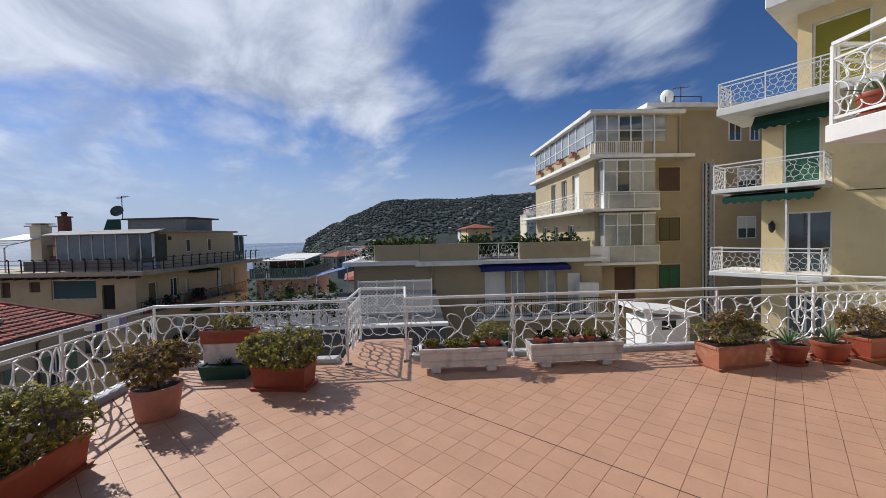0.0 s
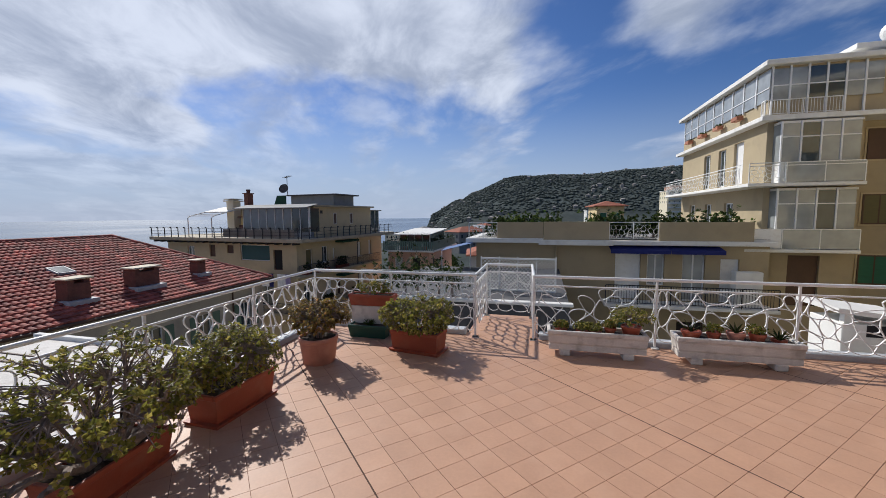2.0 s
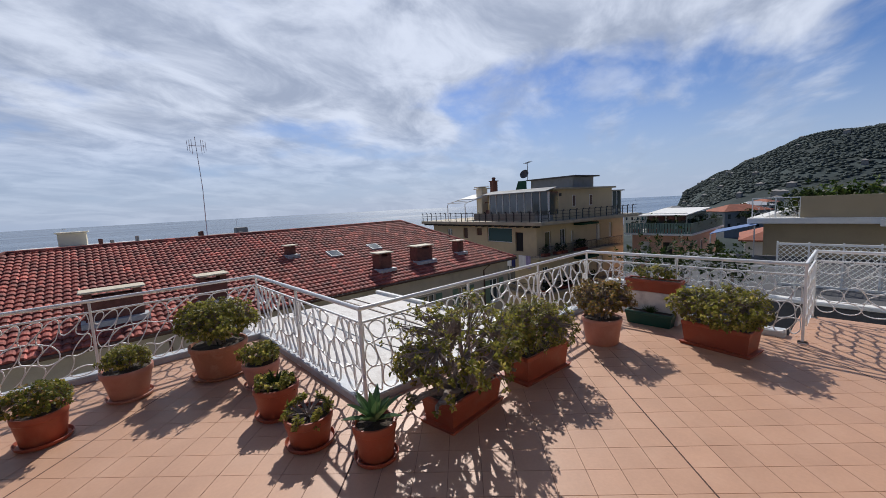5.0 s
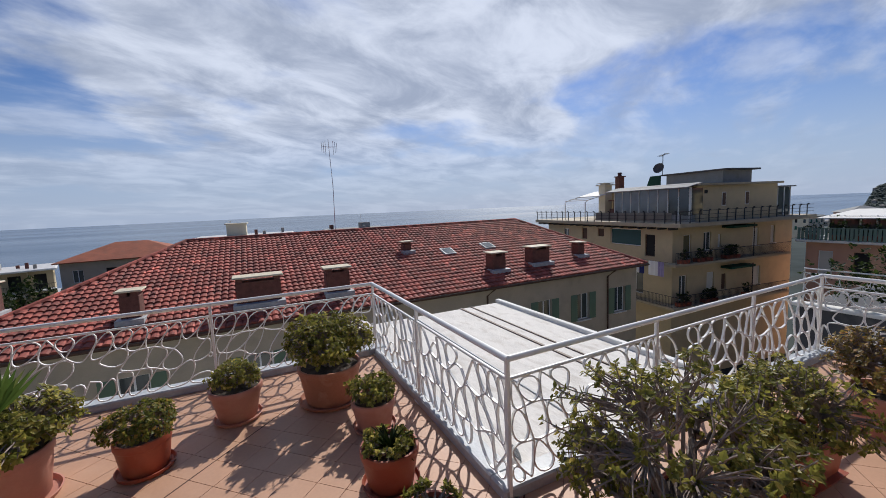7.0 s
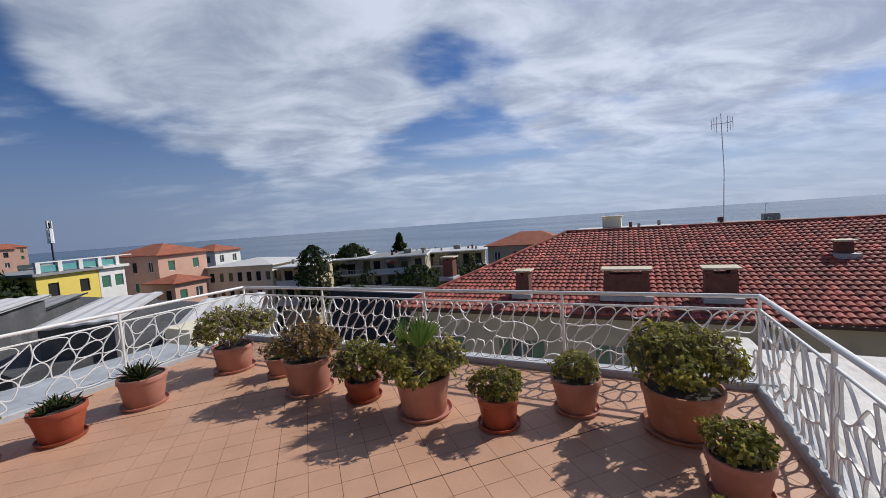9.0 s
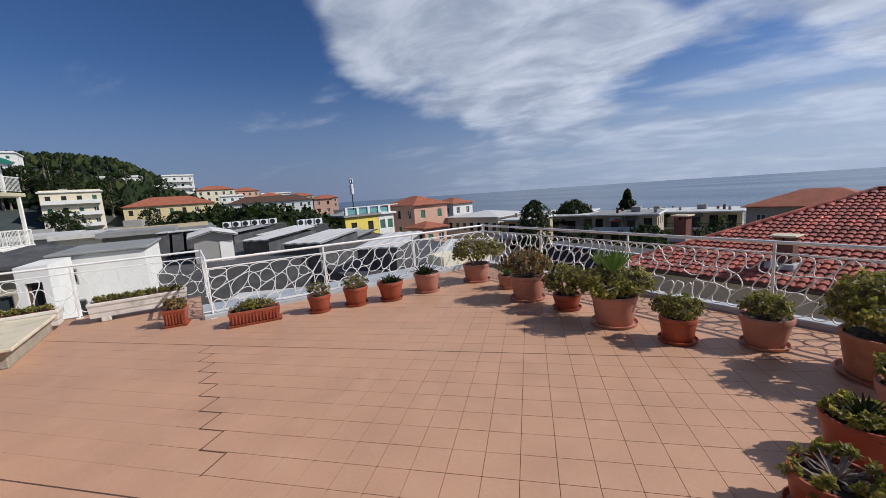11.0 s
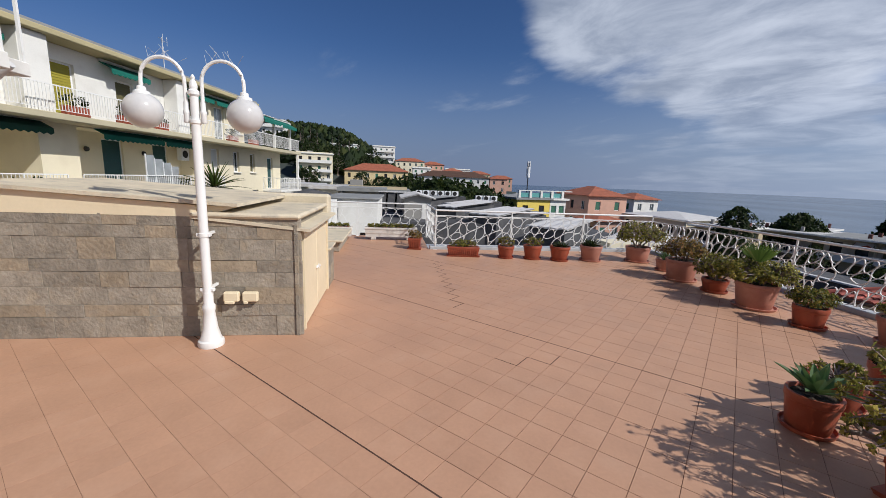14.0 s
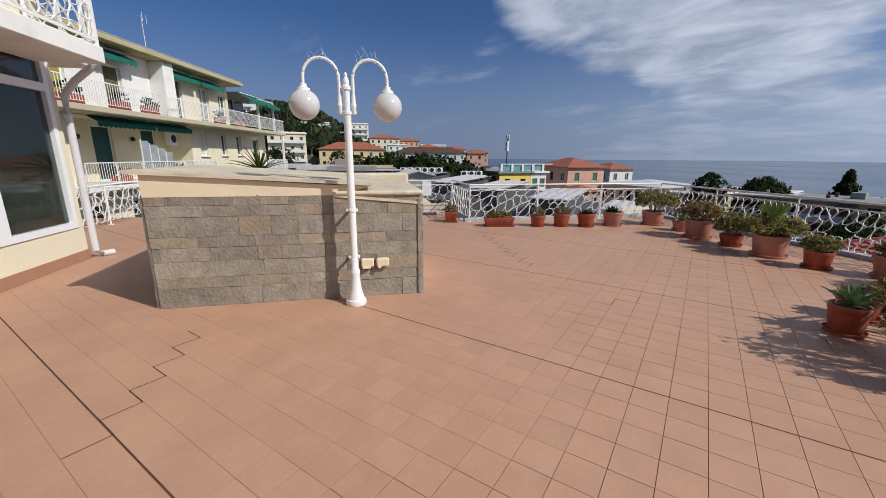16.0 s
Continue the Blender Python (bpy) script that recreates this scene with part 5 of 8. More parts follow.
for i in range(9):
    w0 = 0.15 + i * 1.27
    part("veranda_window", S().box(-0.06, 11.4 - w0 - 1.2, 7.0, -0.02, 11.4 - w0, 8.45), GLASS_C, ta, "curtained veranda window")
    part("veranda_mullion", S().box(-0.10, 11.4 - w0 - 0.06, 6.9, -0.03, 11.4 - w0 + 0.02, 8.55), ALU, ta)
for i in range(4):
    fb_ = part("flower_box", S().box(-0.42, 2.2 + i * 2.4, 6.62, -0.10, 2.9 + i * 2.4, 6.84, 0.01), CLAY, ta, "terracotta flower box")
    v, f = leaves_at(random.Random(500 + i), [(Vector((-0.26 + random.Random(i * 31 + k).uniform(-0.14, 0.14), 2.55 + i * 2.4 + random.Random(i * 17 + k).uniform(-0.35, 0.35), 6.88)), Vector((0, 0, 1))) for k in range(16)], 6, 0.12)
    part("flowers", S().add(v, f), PINE, fb_)
for z, sd in ((3.02, 510), (-0.08, 520)):
    balcony(ta, -1.1, -1.0, 3.45, 0.0, z, "lattice" if z > 1 else "glass", "fr", sd)
    part("bay_panel", S().box(0.4, -0.95, z + 0.03, 3.4, -0.90, z + 0.92), GLASS_C, ta)
    for i in range(4):
        u = 0.3 + i * 0.77
        bw_ = part("bay_window", S().box(u + 0.04, -0.62, z + 0.95, u + 0.73, -0.58, z + 2.75), GLASS if (i + (z > 1)) % 3 == 2 else GLASS_C, ta, "curtained bay window")
        part("bay_transom", S().box(u + 0.04, -0.65, z + 2.1, u + 0.73, -0.575, z + 2.15), ALU, bw_)
        part("bay_mullion", S().box(u - 0.03, -0.66, z, u + 0.035, -0.56, z + 2.85), ALU, ta)
    part("bay_wall", S().box(0.3, -0.58, z, 3.4, 0.0, z + 0.95).box(0.26, -0.6, z + 2.75, 3.42, 0.0, z + 2.86), PLASTER_W, ta)
    part("bay_side", S().box(0.27, -0.58, z + 0.95, 0.31, 0.0, z + 2.75), GLASS_C, ta)
for z in (3.02,):
    part("balcony_side", S().box(-1.1, 0.0, z - 0.16, 0.0, 11.8, z, 0.02), SLAB, ta, "long white balcony slab")
    rl = rail_lattice(11.8, 0.72, 533, 0.1, 0.24)
    part("balcony_railing", S().add([(x, y, zz + 0.05) for x, y, zz in rl.v], rl.f).box(0, -0.02, 0.92, 11.8, 0.02, 0.96).box(0, -0.01, 0.78, 11.8, 0.01, 0.8), WHITE, ta, at=pose(-1.05, 11.8, z, 0, 0, -90))
for z, st in ((4.15, "brown"), (1.05, "drab"), (-1.9, "green")):
    part("window_surround", S().box(4.44, 0.86, z - 0.08, 5.94, 0.896, z + 1.52), SAND, ta)
    wd = part("window", S().box(4.52, 0.82, z, 5.86, 0.87, z + 0.06).box(4.52, 0.82, z + 1.38, 5.86, 0.87, z + 1.44).box(4.52, 0.82, z + 0.06, 4.58, 0.87, z + 1.38).box(5.80, 0.82, z + 0.06, 5.86, 0.87, z + 1.38).box(5.16, 0.83, z + 0.06, 5.22, 0.87, z + 1.38), BROWN, ta)
    part("blind", S().box(4.57, 0.835, z + 0.05, 5.81, 0.858, z + 1.39), PANES[st], wd)
for u0, u1, z0, z1 in ((9.06, 9.88, 7.2, 8.5), (10.43, 11.07, 7.2, 8.5), (9.64, 10.88, 1.07, 2.48), (9.64, 10.88, 4.1, 5.5)):
    wd = part("window", S().box(u0, 0.84, z0, u1, 0.89, z0 + 0.06).box(u0, 0.84, z1 - 0.06, u1, 0.89, z1).box(u0, 0.84, z0 + 0.06, u0 + 0.06, 0.89, z1 - 0.06).box(u1 - 0.06, 0.84, z0 + 0.06, u1, 0.89, z1 - 0.06).box((u0 + u1) / 2 - 0.03, 0.845, z0 + 0.06, (u0 + u1) / 2 + 0.03, 0.885, z1 - 0.06), ALU, ta)
    part("pane", S().box(u0 + 0.05, 0.86, z0 + 0.05, u1 - 0.05, 0.88, z1 - 0.05), GLASS, wd)
    part("roller_blind", S().box(u0 + 0.06, 0.85, z0 + (z1 - z0) * 0.45, u1 - 0.06, 0.858, z1 - 0.06), PANES["pale"] if z0 < 6 else BROWN, wd)
tw = S()
for u in (7.35, 7.85):
    tw.box(u - 0.04, 0.5, -14, u + 0.04, 0.58, 5.8)
    tw.box(u - 0.04, 0.78, -14, u + 0.04, 0.86, 5.8)
for i in range(26):
    z = -7 + i * 0.5
    tw.tube([(7.35, 0.54, z), (7.85, 0.54, z + 0.5)], 0.02, 4)
    tw.tube([(7.85, 0.54, z), (7.35, 0.54, z + 0.5)], 0.02, 4)
part("lattice_flue_mast", tw, PIPE, ta, "grey steel lattice mast")
part("mast_backing", S().box(7.4, 0.87, -14, 7.8, 0.895, 5.8), SLATE, ta)
part("chimney", S().box(3.0, 2.6, 8.8, 3.7, 3.4, 9.5, 0.02).box(2.9, 2.5, 9.6, 3.8, 3.5, 9.7).box(3.1, 2.7, 9.5, 3.6, 3.3, 9.6), YELLOW, ta)
for i in range(6):
    tw_ = part("top_window", S().box(0.08 + i * 0.72, -0.10, 6.98, 0.72 + i * 0.72, -0.07, 8.42), GLASS if i in (2, 3) else GLASS_C, ta, "curtained glazed veranda pane")
    part("top_mullion", S().box(0.0 + i * 0.72, -0.14, 6.2, 0.075 + i * 0.72, -0.06, 8.54), ALU, tw_)
    part("top_transom", S().box(0.08 + i * 0.72, -0.13, 7.62, 0.715 + i * 0.72, -0.065, 7.67), ALU, tw_)
for i in range(9):
    part("veranda_transom", S().box(-0.09, 11.4 - (0.15 + i * 1.27) - 1.2, 7.55, -0.061, 11.4 - (0.15 + i * 1.27), 7.60), ALU, ta)
balcony(ta, -0.4, -0.5, 2.7, -0.14, 6.202, "bars", "fl", 541, rail=0.72, slab=0.001)
part("rain_pipe", S().tube([(5.2, -0.12, 8.4), (5.2, -0.1, 6.3)], 0.05, 6), TAN, ta)
ant = thing("roof_antenna", pose(24.5, -16.6, 9.38), "rooftop aerials and a white satellite dish", "antenna")
part("dish", S().lathe([(0.02, 0.0), (0.25, 0.05), (0.42, 0.16), (0.43, 0.17), (0.25, 0.08), (0.02, 0.03)], 18, pose(0, 0.0, 0.75, 70, 0, 30)), WHITE, ant, "white satellite dish")
part("mast", S().tube([(0, 0, 0), (0, 0, 0.8)], 0.03).tube([(0, -1.0, 0), (0, -1.0, 1.4)], 0.025).tube([(0, -0.5, 1.3), (0, -1.6, 1.4)], 0.015), IRON, ant)
el = S()
for i in range(7):
    el.tube([(-0.3, -0.55 - i * 0.15, 1.31 + 0.01 * i), (0.3, -0.55 - i * 0.15, 1.31 + 0.01 * i)], 0.01, 4)
part("aerial_rods", el, IRON, ant)
part("frame", S().box(-0.5, -2.0, 0.6, -0.45, -0.2, 0.64).box(-0.5, -2.0, 0.0, -0.45, -1.95, 0.6).box(-0.5, -0.25, 0, -0.45, -0.2, 0.6), IRON, ant)

# -- low house with roof garden and blue awnings --
lh = house("low_roof_garden_house", pose(22.0, 2.85, 0, 0, 0, -90), 14.0, 12.0, -14.0, 0.12, TAN, "low tan house with planted roof parapet and blue awnings",
           {"f": [(7.25, -2.75, 8.45, -0.35, "white"), (8.75, -2.0, 9.55, -0.4, "curtain"), (10.35, -2.75, 11.35, -0.35, "curtain"), (12.0, -2.75, 12.8, -0.6, "white"),
                  (3.0, -5.6, 4.0, -3.6, "win"), (7.4, -5.9, 8.6, -3.8, "green"), (10.2, -5.9, 11.4, -3.8, "dark")]}, depth=0.2)
part("cornice", S().box(-0.5, -0.55, 0.12, 3.6, 12.2, 0.36, 0.02).box(3.4, -0.75, 0.04, 7.0, 12.0, 0.30, 0.02).box(7.0, -0.5, 0.06, 14.1, 12.1, 0.28, 0.02), SLAB, lh)
part("parapet", S().box(1.2, -0.30, 0.36, 3.62, -0.12, 1.22), TAN, lh)
part("parapet", S().box(3.64, -0.40, 0.30, 6.85, -0.22, 1.24), TAN, lh)
part("parapet", S().box(9.2, -0.30, 0.28, 13.2, -0.12, 1.20), TAN, lh)
for x0, x1, sd in ((-0.4, 1.2, 601), (6.87, 9.18, 602)):
    L = x1 - x0
    rl = rail_lattice(L, 0.7, sd, 0.1, 0.2)
    part("roof_railing", S().add([(x, y, z + 0.05) for x, y, z in rl.v], rl.f).box(0, -0.02, 0.86, L, 0.02, 0.90).box(0, -0.02, 0, 0.04, 0.02, 0.86).box(L - 0.04, -0.02, 0, L, 0.02, 0.86).box(L / 2 - 0.02, -0.02, 0, L / 2 + 0.02, 0.02, 0.86), WHITE, lh, at=pose(x0, -0.2, 0.32))
part("roof_deck", S().box(0.0, 0.0, 0.365, 14.0, 11.8, 0.375), GREYW, lh)
awning(lh, 6.9, 9.6, -0.02, -0.02, 0.8, 0.16, AWN_B, False)
awning(lh, 9.62, 11.9, -0.02, -0.02, 0.8, 0.16, AWN_B, False)
balcony(lh, 6.6, -1.2, 14.0, 0.0, -2.78, "iron", "f", 610)
balcony(lh, -0.2, -0.8, 3.6, 0.0, -1.9, "iron", "", 611)
part("rain_pipe", S().tube([(4.3, -0.1, 0.1), (4.3, -0.1, -6)], 0.06, 6), TAN, lh)
part("white_cupboard", S().box(12.3, -0.9, -2.77, 13.4, -0.4, -1.1, 0.02), PLASTER_W, lh)
rg = random.Random(61)
for k in range(24):
    u = rg.uniform(-0.2, 13.0)
    gp_ = thing("roof_shrub", pose(22.9 + rg.uniform(0, 1.5), 2.85 - u, 0.3), "leafy green shrub in the roof garden", "shrub", "roof garden shrubs")
    tips_ = [(Vector((rg.gauss(0, 0.33), rg.gauss(0, 0.45), abs(rg.gauss(0.5, 0.32)) + 0.2)), Vector((rg.uniform(-1, 1), rg.uniform(-1, 1), 1))) for _ in range(60)]
    v, f = leaves_at(rg, tips_, 7, 0.17)
    part("foliage", S().add(v, f), PINE if k % 3 else PALM, gp_)
    part("stem", S().tube([(0, 0, 0), (0.03, 0, 0.6)], 0.05, 5), BARK, gp_)

# -- lower garden terrace between the houses --
gt = thing("lower_terrace", None, "lower white roof terrace with white railing and lattice screen", "terrace", kind="structure")
part("slab", S().box(13.0, -1.6, -8.0, 21.6, 5.6, -1.25), SLATE, gt)
part("coping", S().box(12.9, -1.7, -1.25, 13.2, 5.7, -1.15, 0.02), SLAB, gt)
scr = S().box(0, -0.03, 0, 2.8, 0.03, 0.06).box(0, -0.03, 1.2, 2.8, 0.03, 1.26)
for i in range(5):
    scr.box(i * 0.69, -0.035, 0, i * 0.69 + 0.04, 0.035, 1.3)
for i in range(40):
    x = -1.2 + i * 0.14
    for s in (1, -1):
        a, b = Vector((x, 0, 0.03 if s > 0 else 1.23)), Vector((x + 1.2, 0, 1.23 if s > 0 else 0.03))
        lo_, hi_ = max(0.0, -a.x / 1.2), min(1.0, (2.8 - a.x) / 1.2)
        if hi_ > lo_:
            scr.tube([a + (b - a) * lo_, a + (b - a) * hi_], 0.009, 4)
tagged(part("lattice_screen", scr, WHITE, None, "white diamond lattice garden screen on the lower terrace", pose(15.2, 1.55, -1.25, 0, 0, -90)), category="screen")
railing((13.05, 5.5), (13.05, 0.9), 3, 630, base=-1.15, label="white iron railing of the lower terrace", cell=0.24, top=0.9)
for k in range(5):
    gp_ = thing("terrace_shrub", pose(13.2 + 0.5 * (k % 2), 2.2 + k * 0.62, -1.25), "dry greenish shrub on the lower terrace", "shrub", "lower terrace shrubs")
    tips_ = [(Vector((rg.gauss(0, 0.3), rg.gauss(0, 0.35), abs(rg.gauss(0.5, 0.3)) + 0.35)), Vector((rg.uniform(-1, 1), rg.uniform(-1, 1), 1))) for _ in range(70)]
    v, f = leaves_at(rg, tips_, 6, 0.11)
    part("foliage", S().add(v, f), PINE, gp_)
    part("stem", S().tube([(0, 0, 0), (0, 0.03, 0.7)], 0.04, 5), BARK, gp_)

cn = thing("sun_canopy", None, "faded blue fabric canopy over the lower terrace", "canopy")
v = [(20.6, 4.55, -0.30), (20.9, 2.95, 0.10), (22.3, 2.95, 0.16), (22.3, 4.65, -0.24)]
part("fabric", S().add(v + [(x, y, z + 0.02) for x, y, z in v], [(3, 2, 1, 0), (4, 5, 6, 7), (0, 1, 5, 4), (1, 2, 6, 5), (2, 3, 7, 6), (3, 0, 4, 7)]), mat("faded_blue_fabric", (0.10, 0.17, 0.34), 0.85, 0.1, 3, 60, 0.2), cn)
for x, y, z in ((20.65, 4.5, -0.3), (20.95, 3.0, 0.08)):
    part("pole", S().tube([(x, y, -1.25), (x, y, z)], 0.025, 6), PIPE, cn)

# -- ledges just below the terrace --
tagged(part("east_ledge", S().box(5.76, -14, -14, 7.5, 2.9, -0.55), CURB), "grey membrane roof ledge below the railing", "roof", kind="structure")
tagged(part("west_ledge", S().box(-7.6, -9.0, -14, -6.76, 5.4, -0.35).box(-6.76, 0.02, -14, -4.99, 5.4, -0.35), CURB), "grey membrane roof ledge below the railing", "roof", kind="structure")
tagged(part("terrace_block", S().box(-6.74, -12.0, -14, 5.74, 2.58, -0.31).box(-4.97, 2.58, -14, 1.75, 5.23, -0.31), PLASTER_W), "walls of the building under the terrace", "wall", kind="structure")
wr = thing("white_flat_roof", None, "white membrane flat roof with raised seams below the railing", "roof", kind="structure")
part("membrane", S().box(1.78, 2.64, -6.0, 5.03, 7.5, -0.36, 0.03), NOTCHROOF, wr)
for x, w_ in ((4.06, 0.05), (4.30, 0.035), (3.05, 0.03)):
    part("seam", S().box(x, 2.92, -0.362, x + w_, 7.48, -0.345, 0.005), BROWN if x > 4 else LEAD, wr, "rusty brown roof seam" if x > 4 else "")
part("edge_trim", S().box(4.96, 2.64, -0.37, 5.06, 7.55, -0.30, 0.01), PLASTER_W, wr)
part("upstand", S().box(1.78, 2.64, -0.36, 4.95, 2.9, -0.14, 0.05), NOTCHROOF, wr)
part("upstand", S().box(1.78, 2.95, -0.36, 2.15, 7.5, -0.20, 0.06), NOTCHROOF, wr)
part("vent_hole", S().lathe([(0.075, 0.0), (0.08, 0.004), (0.06, 0.004), (0.058, -0.01)], 14, pose(2.156, 3.1, -0.26, 0, 90, 0)), LEAD, wr)

# -- red-roofed house --
EAVE_Y, EAVE_Z, RIDGE_Y, RIDGE_Z = 17.6, -2.62, 27.4, 0.32
rh = house("red_roofed_house", pose(-9.6, 18.0, 0), 32.7, 18.8, -14.0, -2.75, BEIGE, "beige house with a red clay-tiled hip roof and green shutters",
           {"f": [(u, -5.6, u + 1.0, -3.95, "shut", 1) for u in (1.4, 5.2, 9.4, 13.6, 21.2, 24.4, 27.4, 30.6)] + [(u, -9.4, u + 1.0, -7.7, "shut", 1) for u in (1.4, 5.2, 9.4, 13.6, 21.2, 24.4, 27.4, 30.6)],
            "r": [(2.0, -5.6, 3.0, -3.9, "shut", 1), (6.0, -5.6, 7.0, -3.9, "shut", 1), (2.0, -9.4, 3.0, -7.7, "shut", 1)]}, depth=0.2)


def tiled_plane(a, b, c, d, col=0.27, row=0.40):
    """Curved clay tiles in stepped courses over the plane with eave a-b and top d-c."""
    a, b, c, d = (Vector(p) for p in (a, b, c, d))
    across = (b - a).normalized()
    up_full = ((d - a) - across * (d - a).dot(across))
    slope = up_full.length
    up = up_full.normalized()
    nrm = across.cross(up)
    nrows = int(slope / row)
    sh = S()
    for r in range(nrows + 1):
        s0, s1 = r * row, min(slope, (r + 1) * row + 0.05)
        if s1 - s0 < 0.05:
            continue
        lo = ((d - a).dot(across)) * (s0 + row / 2) / slope
        hi = (b - a).length + ((c - b).dot(across)) * (s0 + row / 2) / slope
        n0, n1 = math.ceil(lo / col), math.floor(hi / col)
        prof = [(0.0, 0.0), (0.22, 0.045), (0.5, 0.062), (0.78, 0.045)]
        line = [(k * col + f * col, h) for k in range(n0, n1) for f, h in prof] + [(n1 * col, 0.0)]
        v = [tuple(a + across * x + up * s0 + nrm * (h + 0.075)) for x, h in line] + [tuple(a + across * x + up * s1 + nrm * (h + 0.012)) for x, h in line] + [tuple(a + across * x + up * s0 + nrm * (h * 0.2)) for x, h in line]
        m = len(line)
        sh.add(v, [(i, i + 1, m + i + 1, m + i) for i in range(m - 1)] + [(2 * m + i, 2 * m + i + 1, i + 1, i) for i in range(m - 1)])
    return sh


def tile_mat(name, base, dark, pale):
    """Clay roof tiles that differ piece by piece, with weathered patches."""
    m = mat(name, base, 0.8, 0.3, 0.9, 9, 0.3, stain=dark, stain_amount=0.75)
    n, l = m.node_tree.nodes, m.node_tree.links
    b = n["Principled BSDF"]
    src = b.inputs["Base Color"].links[0].from_socket
    tc, sn, wnz = n.new("ShaderNodeTexCoord"), n.new("ShaderNodeVectorMath"), n.new("ShaderNodeTexWhiteNoise")
    sn.operation = "SNAP"
    sn.inputs[1].default_value = (0.27, 0.386, 50.0)
    l.new(tc.outputs["Object"], sn.inputs[0])
    l.new(sn.outputs[0], wnz.inputs["Vector"])
    r = n.new("ShaderNodeValToRGB")
    r.color_ramp.elements[0].color, r.color_ramp.elements[1].color = (0.5, 0.47, 0.47, 1), (1.9, 1.9, 1.8, 1)
    e = r.color_ramp.elements.new(0.95)
    e.color = (1.1, 1.05, 1.0, 1)
    mx = n.new("ShaderNodeMixRGB")
    mx.blend_type = "MULTIPLY"
    mx.inputs[0].default_value = 1.0
    l.new(wnz.outputs["Value"], r.inputs[0])
    l.new(src, mx.inputs[1])
    l.new(r.outputs[0], mx.inputs[2])
    l.new(mx.outputs[0], b.inputs["Base Color"])
    return m


TILES_R = tile_mat("weathered_clay_tiles", (0.40, 0.108, 0.082), (0.18, 0.065, 0.055), (0.5, 0.2, 0.15))
X0, X1, RX0, RX1 = -10.2, 23.6, -3.0, 20.3
top_r = part("roof", S().box(X0 + 0.3, EAVE_Y + 0.3, -2.80, X1 - 0.3, 36.9, EAVE_Z - 0.05), GREYW, None)
top_r.parent = rh
top_r.matrix_parent_inverse = rh.matrix_basis.inverted()
for q in (((X0, EAVE_Y, EAVE_Z), (X1, EAVE_Y, EAVE_Z), (RX1, RIDGE_Y, RIDGE_Z), (RX0, RIDGE_Y, RIDGE_Z)),
          ((X1, EAVE_Y, EAVE_Z), (X1, 37.2, EAVE_Z), (RX1, RIDGE_Y, RIDGE_Z), (RX1, RIDGE_Y, RIDGE_Z)),
          ((X0, 37.2, EAVE_Z), (X0, EAVE_Y, EAVE_Z), (RX0, RIDGE_Y, RIDGE_Z), (RX0, RIDGE_Y, RIDGE_Z)),
          ((X1, 37.2, EAVE_Z), (X0, 37.2, EAVE_Z), (RX0, RIDGE_Y, RIDGE_Z), (RX1, RIDGE_Y, RIDGE_Z))):
    o = part("roof_tiles", tiled_plane(*q), TILES_R, None, "weathered red clay tiles")
    tagged(o, kind="stuff")
    o.parent = top_r
    base_ = S()
    nn = (Vector(q[1]) - Vector(q[0])).cross(Vector(q[2]) - Vector(q[1])).normalized()
    base_.add([tuple(Vector(p_) - nn * 0.02) for p_ in q[:3 if q[2] == q[3] else 4]], [tuple(range(3 if q[2] == q[3] else 4))])
    o2 = part("roof_deck", base_, BRICK, None)
    o2.parent = top_r
caps = S()
for a_, b_ in (((RX0, RIDGE_Y, RIDGE_Z), (RX1, RIDGE_Y, RIDGE_Z)), ((X0, EAVE_Y, EAVE_Z), (RX0, RIDGE_Y, RIDGE_Z)), ((X1, EAVE_Y, EAVE_Z), (RX1, RIDGE_Y, RIDGE_Z)), ((X1, 37.2, EAVE_Z), (RX1, RIDGE_Y, RIDGE_Z))):
    a_, b_ = Vector(a_), Vector(b_)
    n_ = int((b_ - a_).length / 0.4)
    for i in range(n_):
        caps.tube([a_ + (b_ - a_) * (i / n_) + Vector((0, 0, 0.05)), a_ + (b_ - a_) * ((i + 1.08) / n_) + Vector((0, 0, 0.075))], 0.12, 8, r2=0.10)
o = part("ridge_tiles", caps, TILES_R, None, "half-round ridge tiles")
tagged(o, kind="stuff")
o.parent = top_r
gut = part("gutter", S().tube([(X0, EAVE_Y - 0.06, EAVE_Z - 0.04), (X1 + 0.05, EAVE_Y - 0.06, EAVE_Z - 0.04), (X1 + 0.06, 37, EAVE_Z - 0.04)], 0.075, 8), BROWN, None, "dark brown gutter")
gut.parent, gut.matrix_parent_inverse = rh, rh.matrix_basis.inverted()
for x in (2.2, 11.6, 20.6):
    dp = part("downpipe", S().tube([(x, EAVE_Y - 0.05, EAVE_Z - 0.1), (x - 0.25, 17.93, EAVE_Z - 0.5), (x - 0.25, 17.93, -13)], 0.05, 6), BROWN, None)
    dp.parent, dp.matrix_parent_inverse = rh, rh.matrix_basis.inverted()


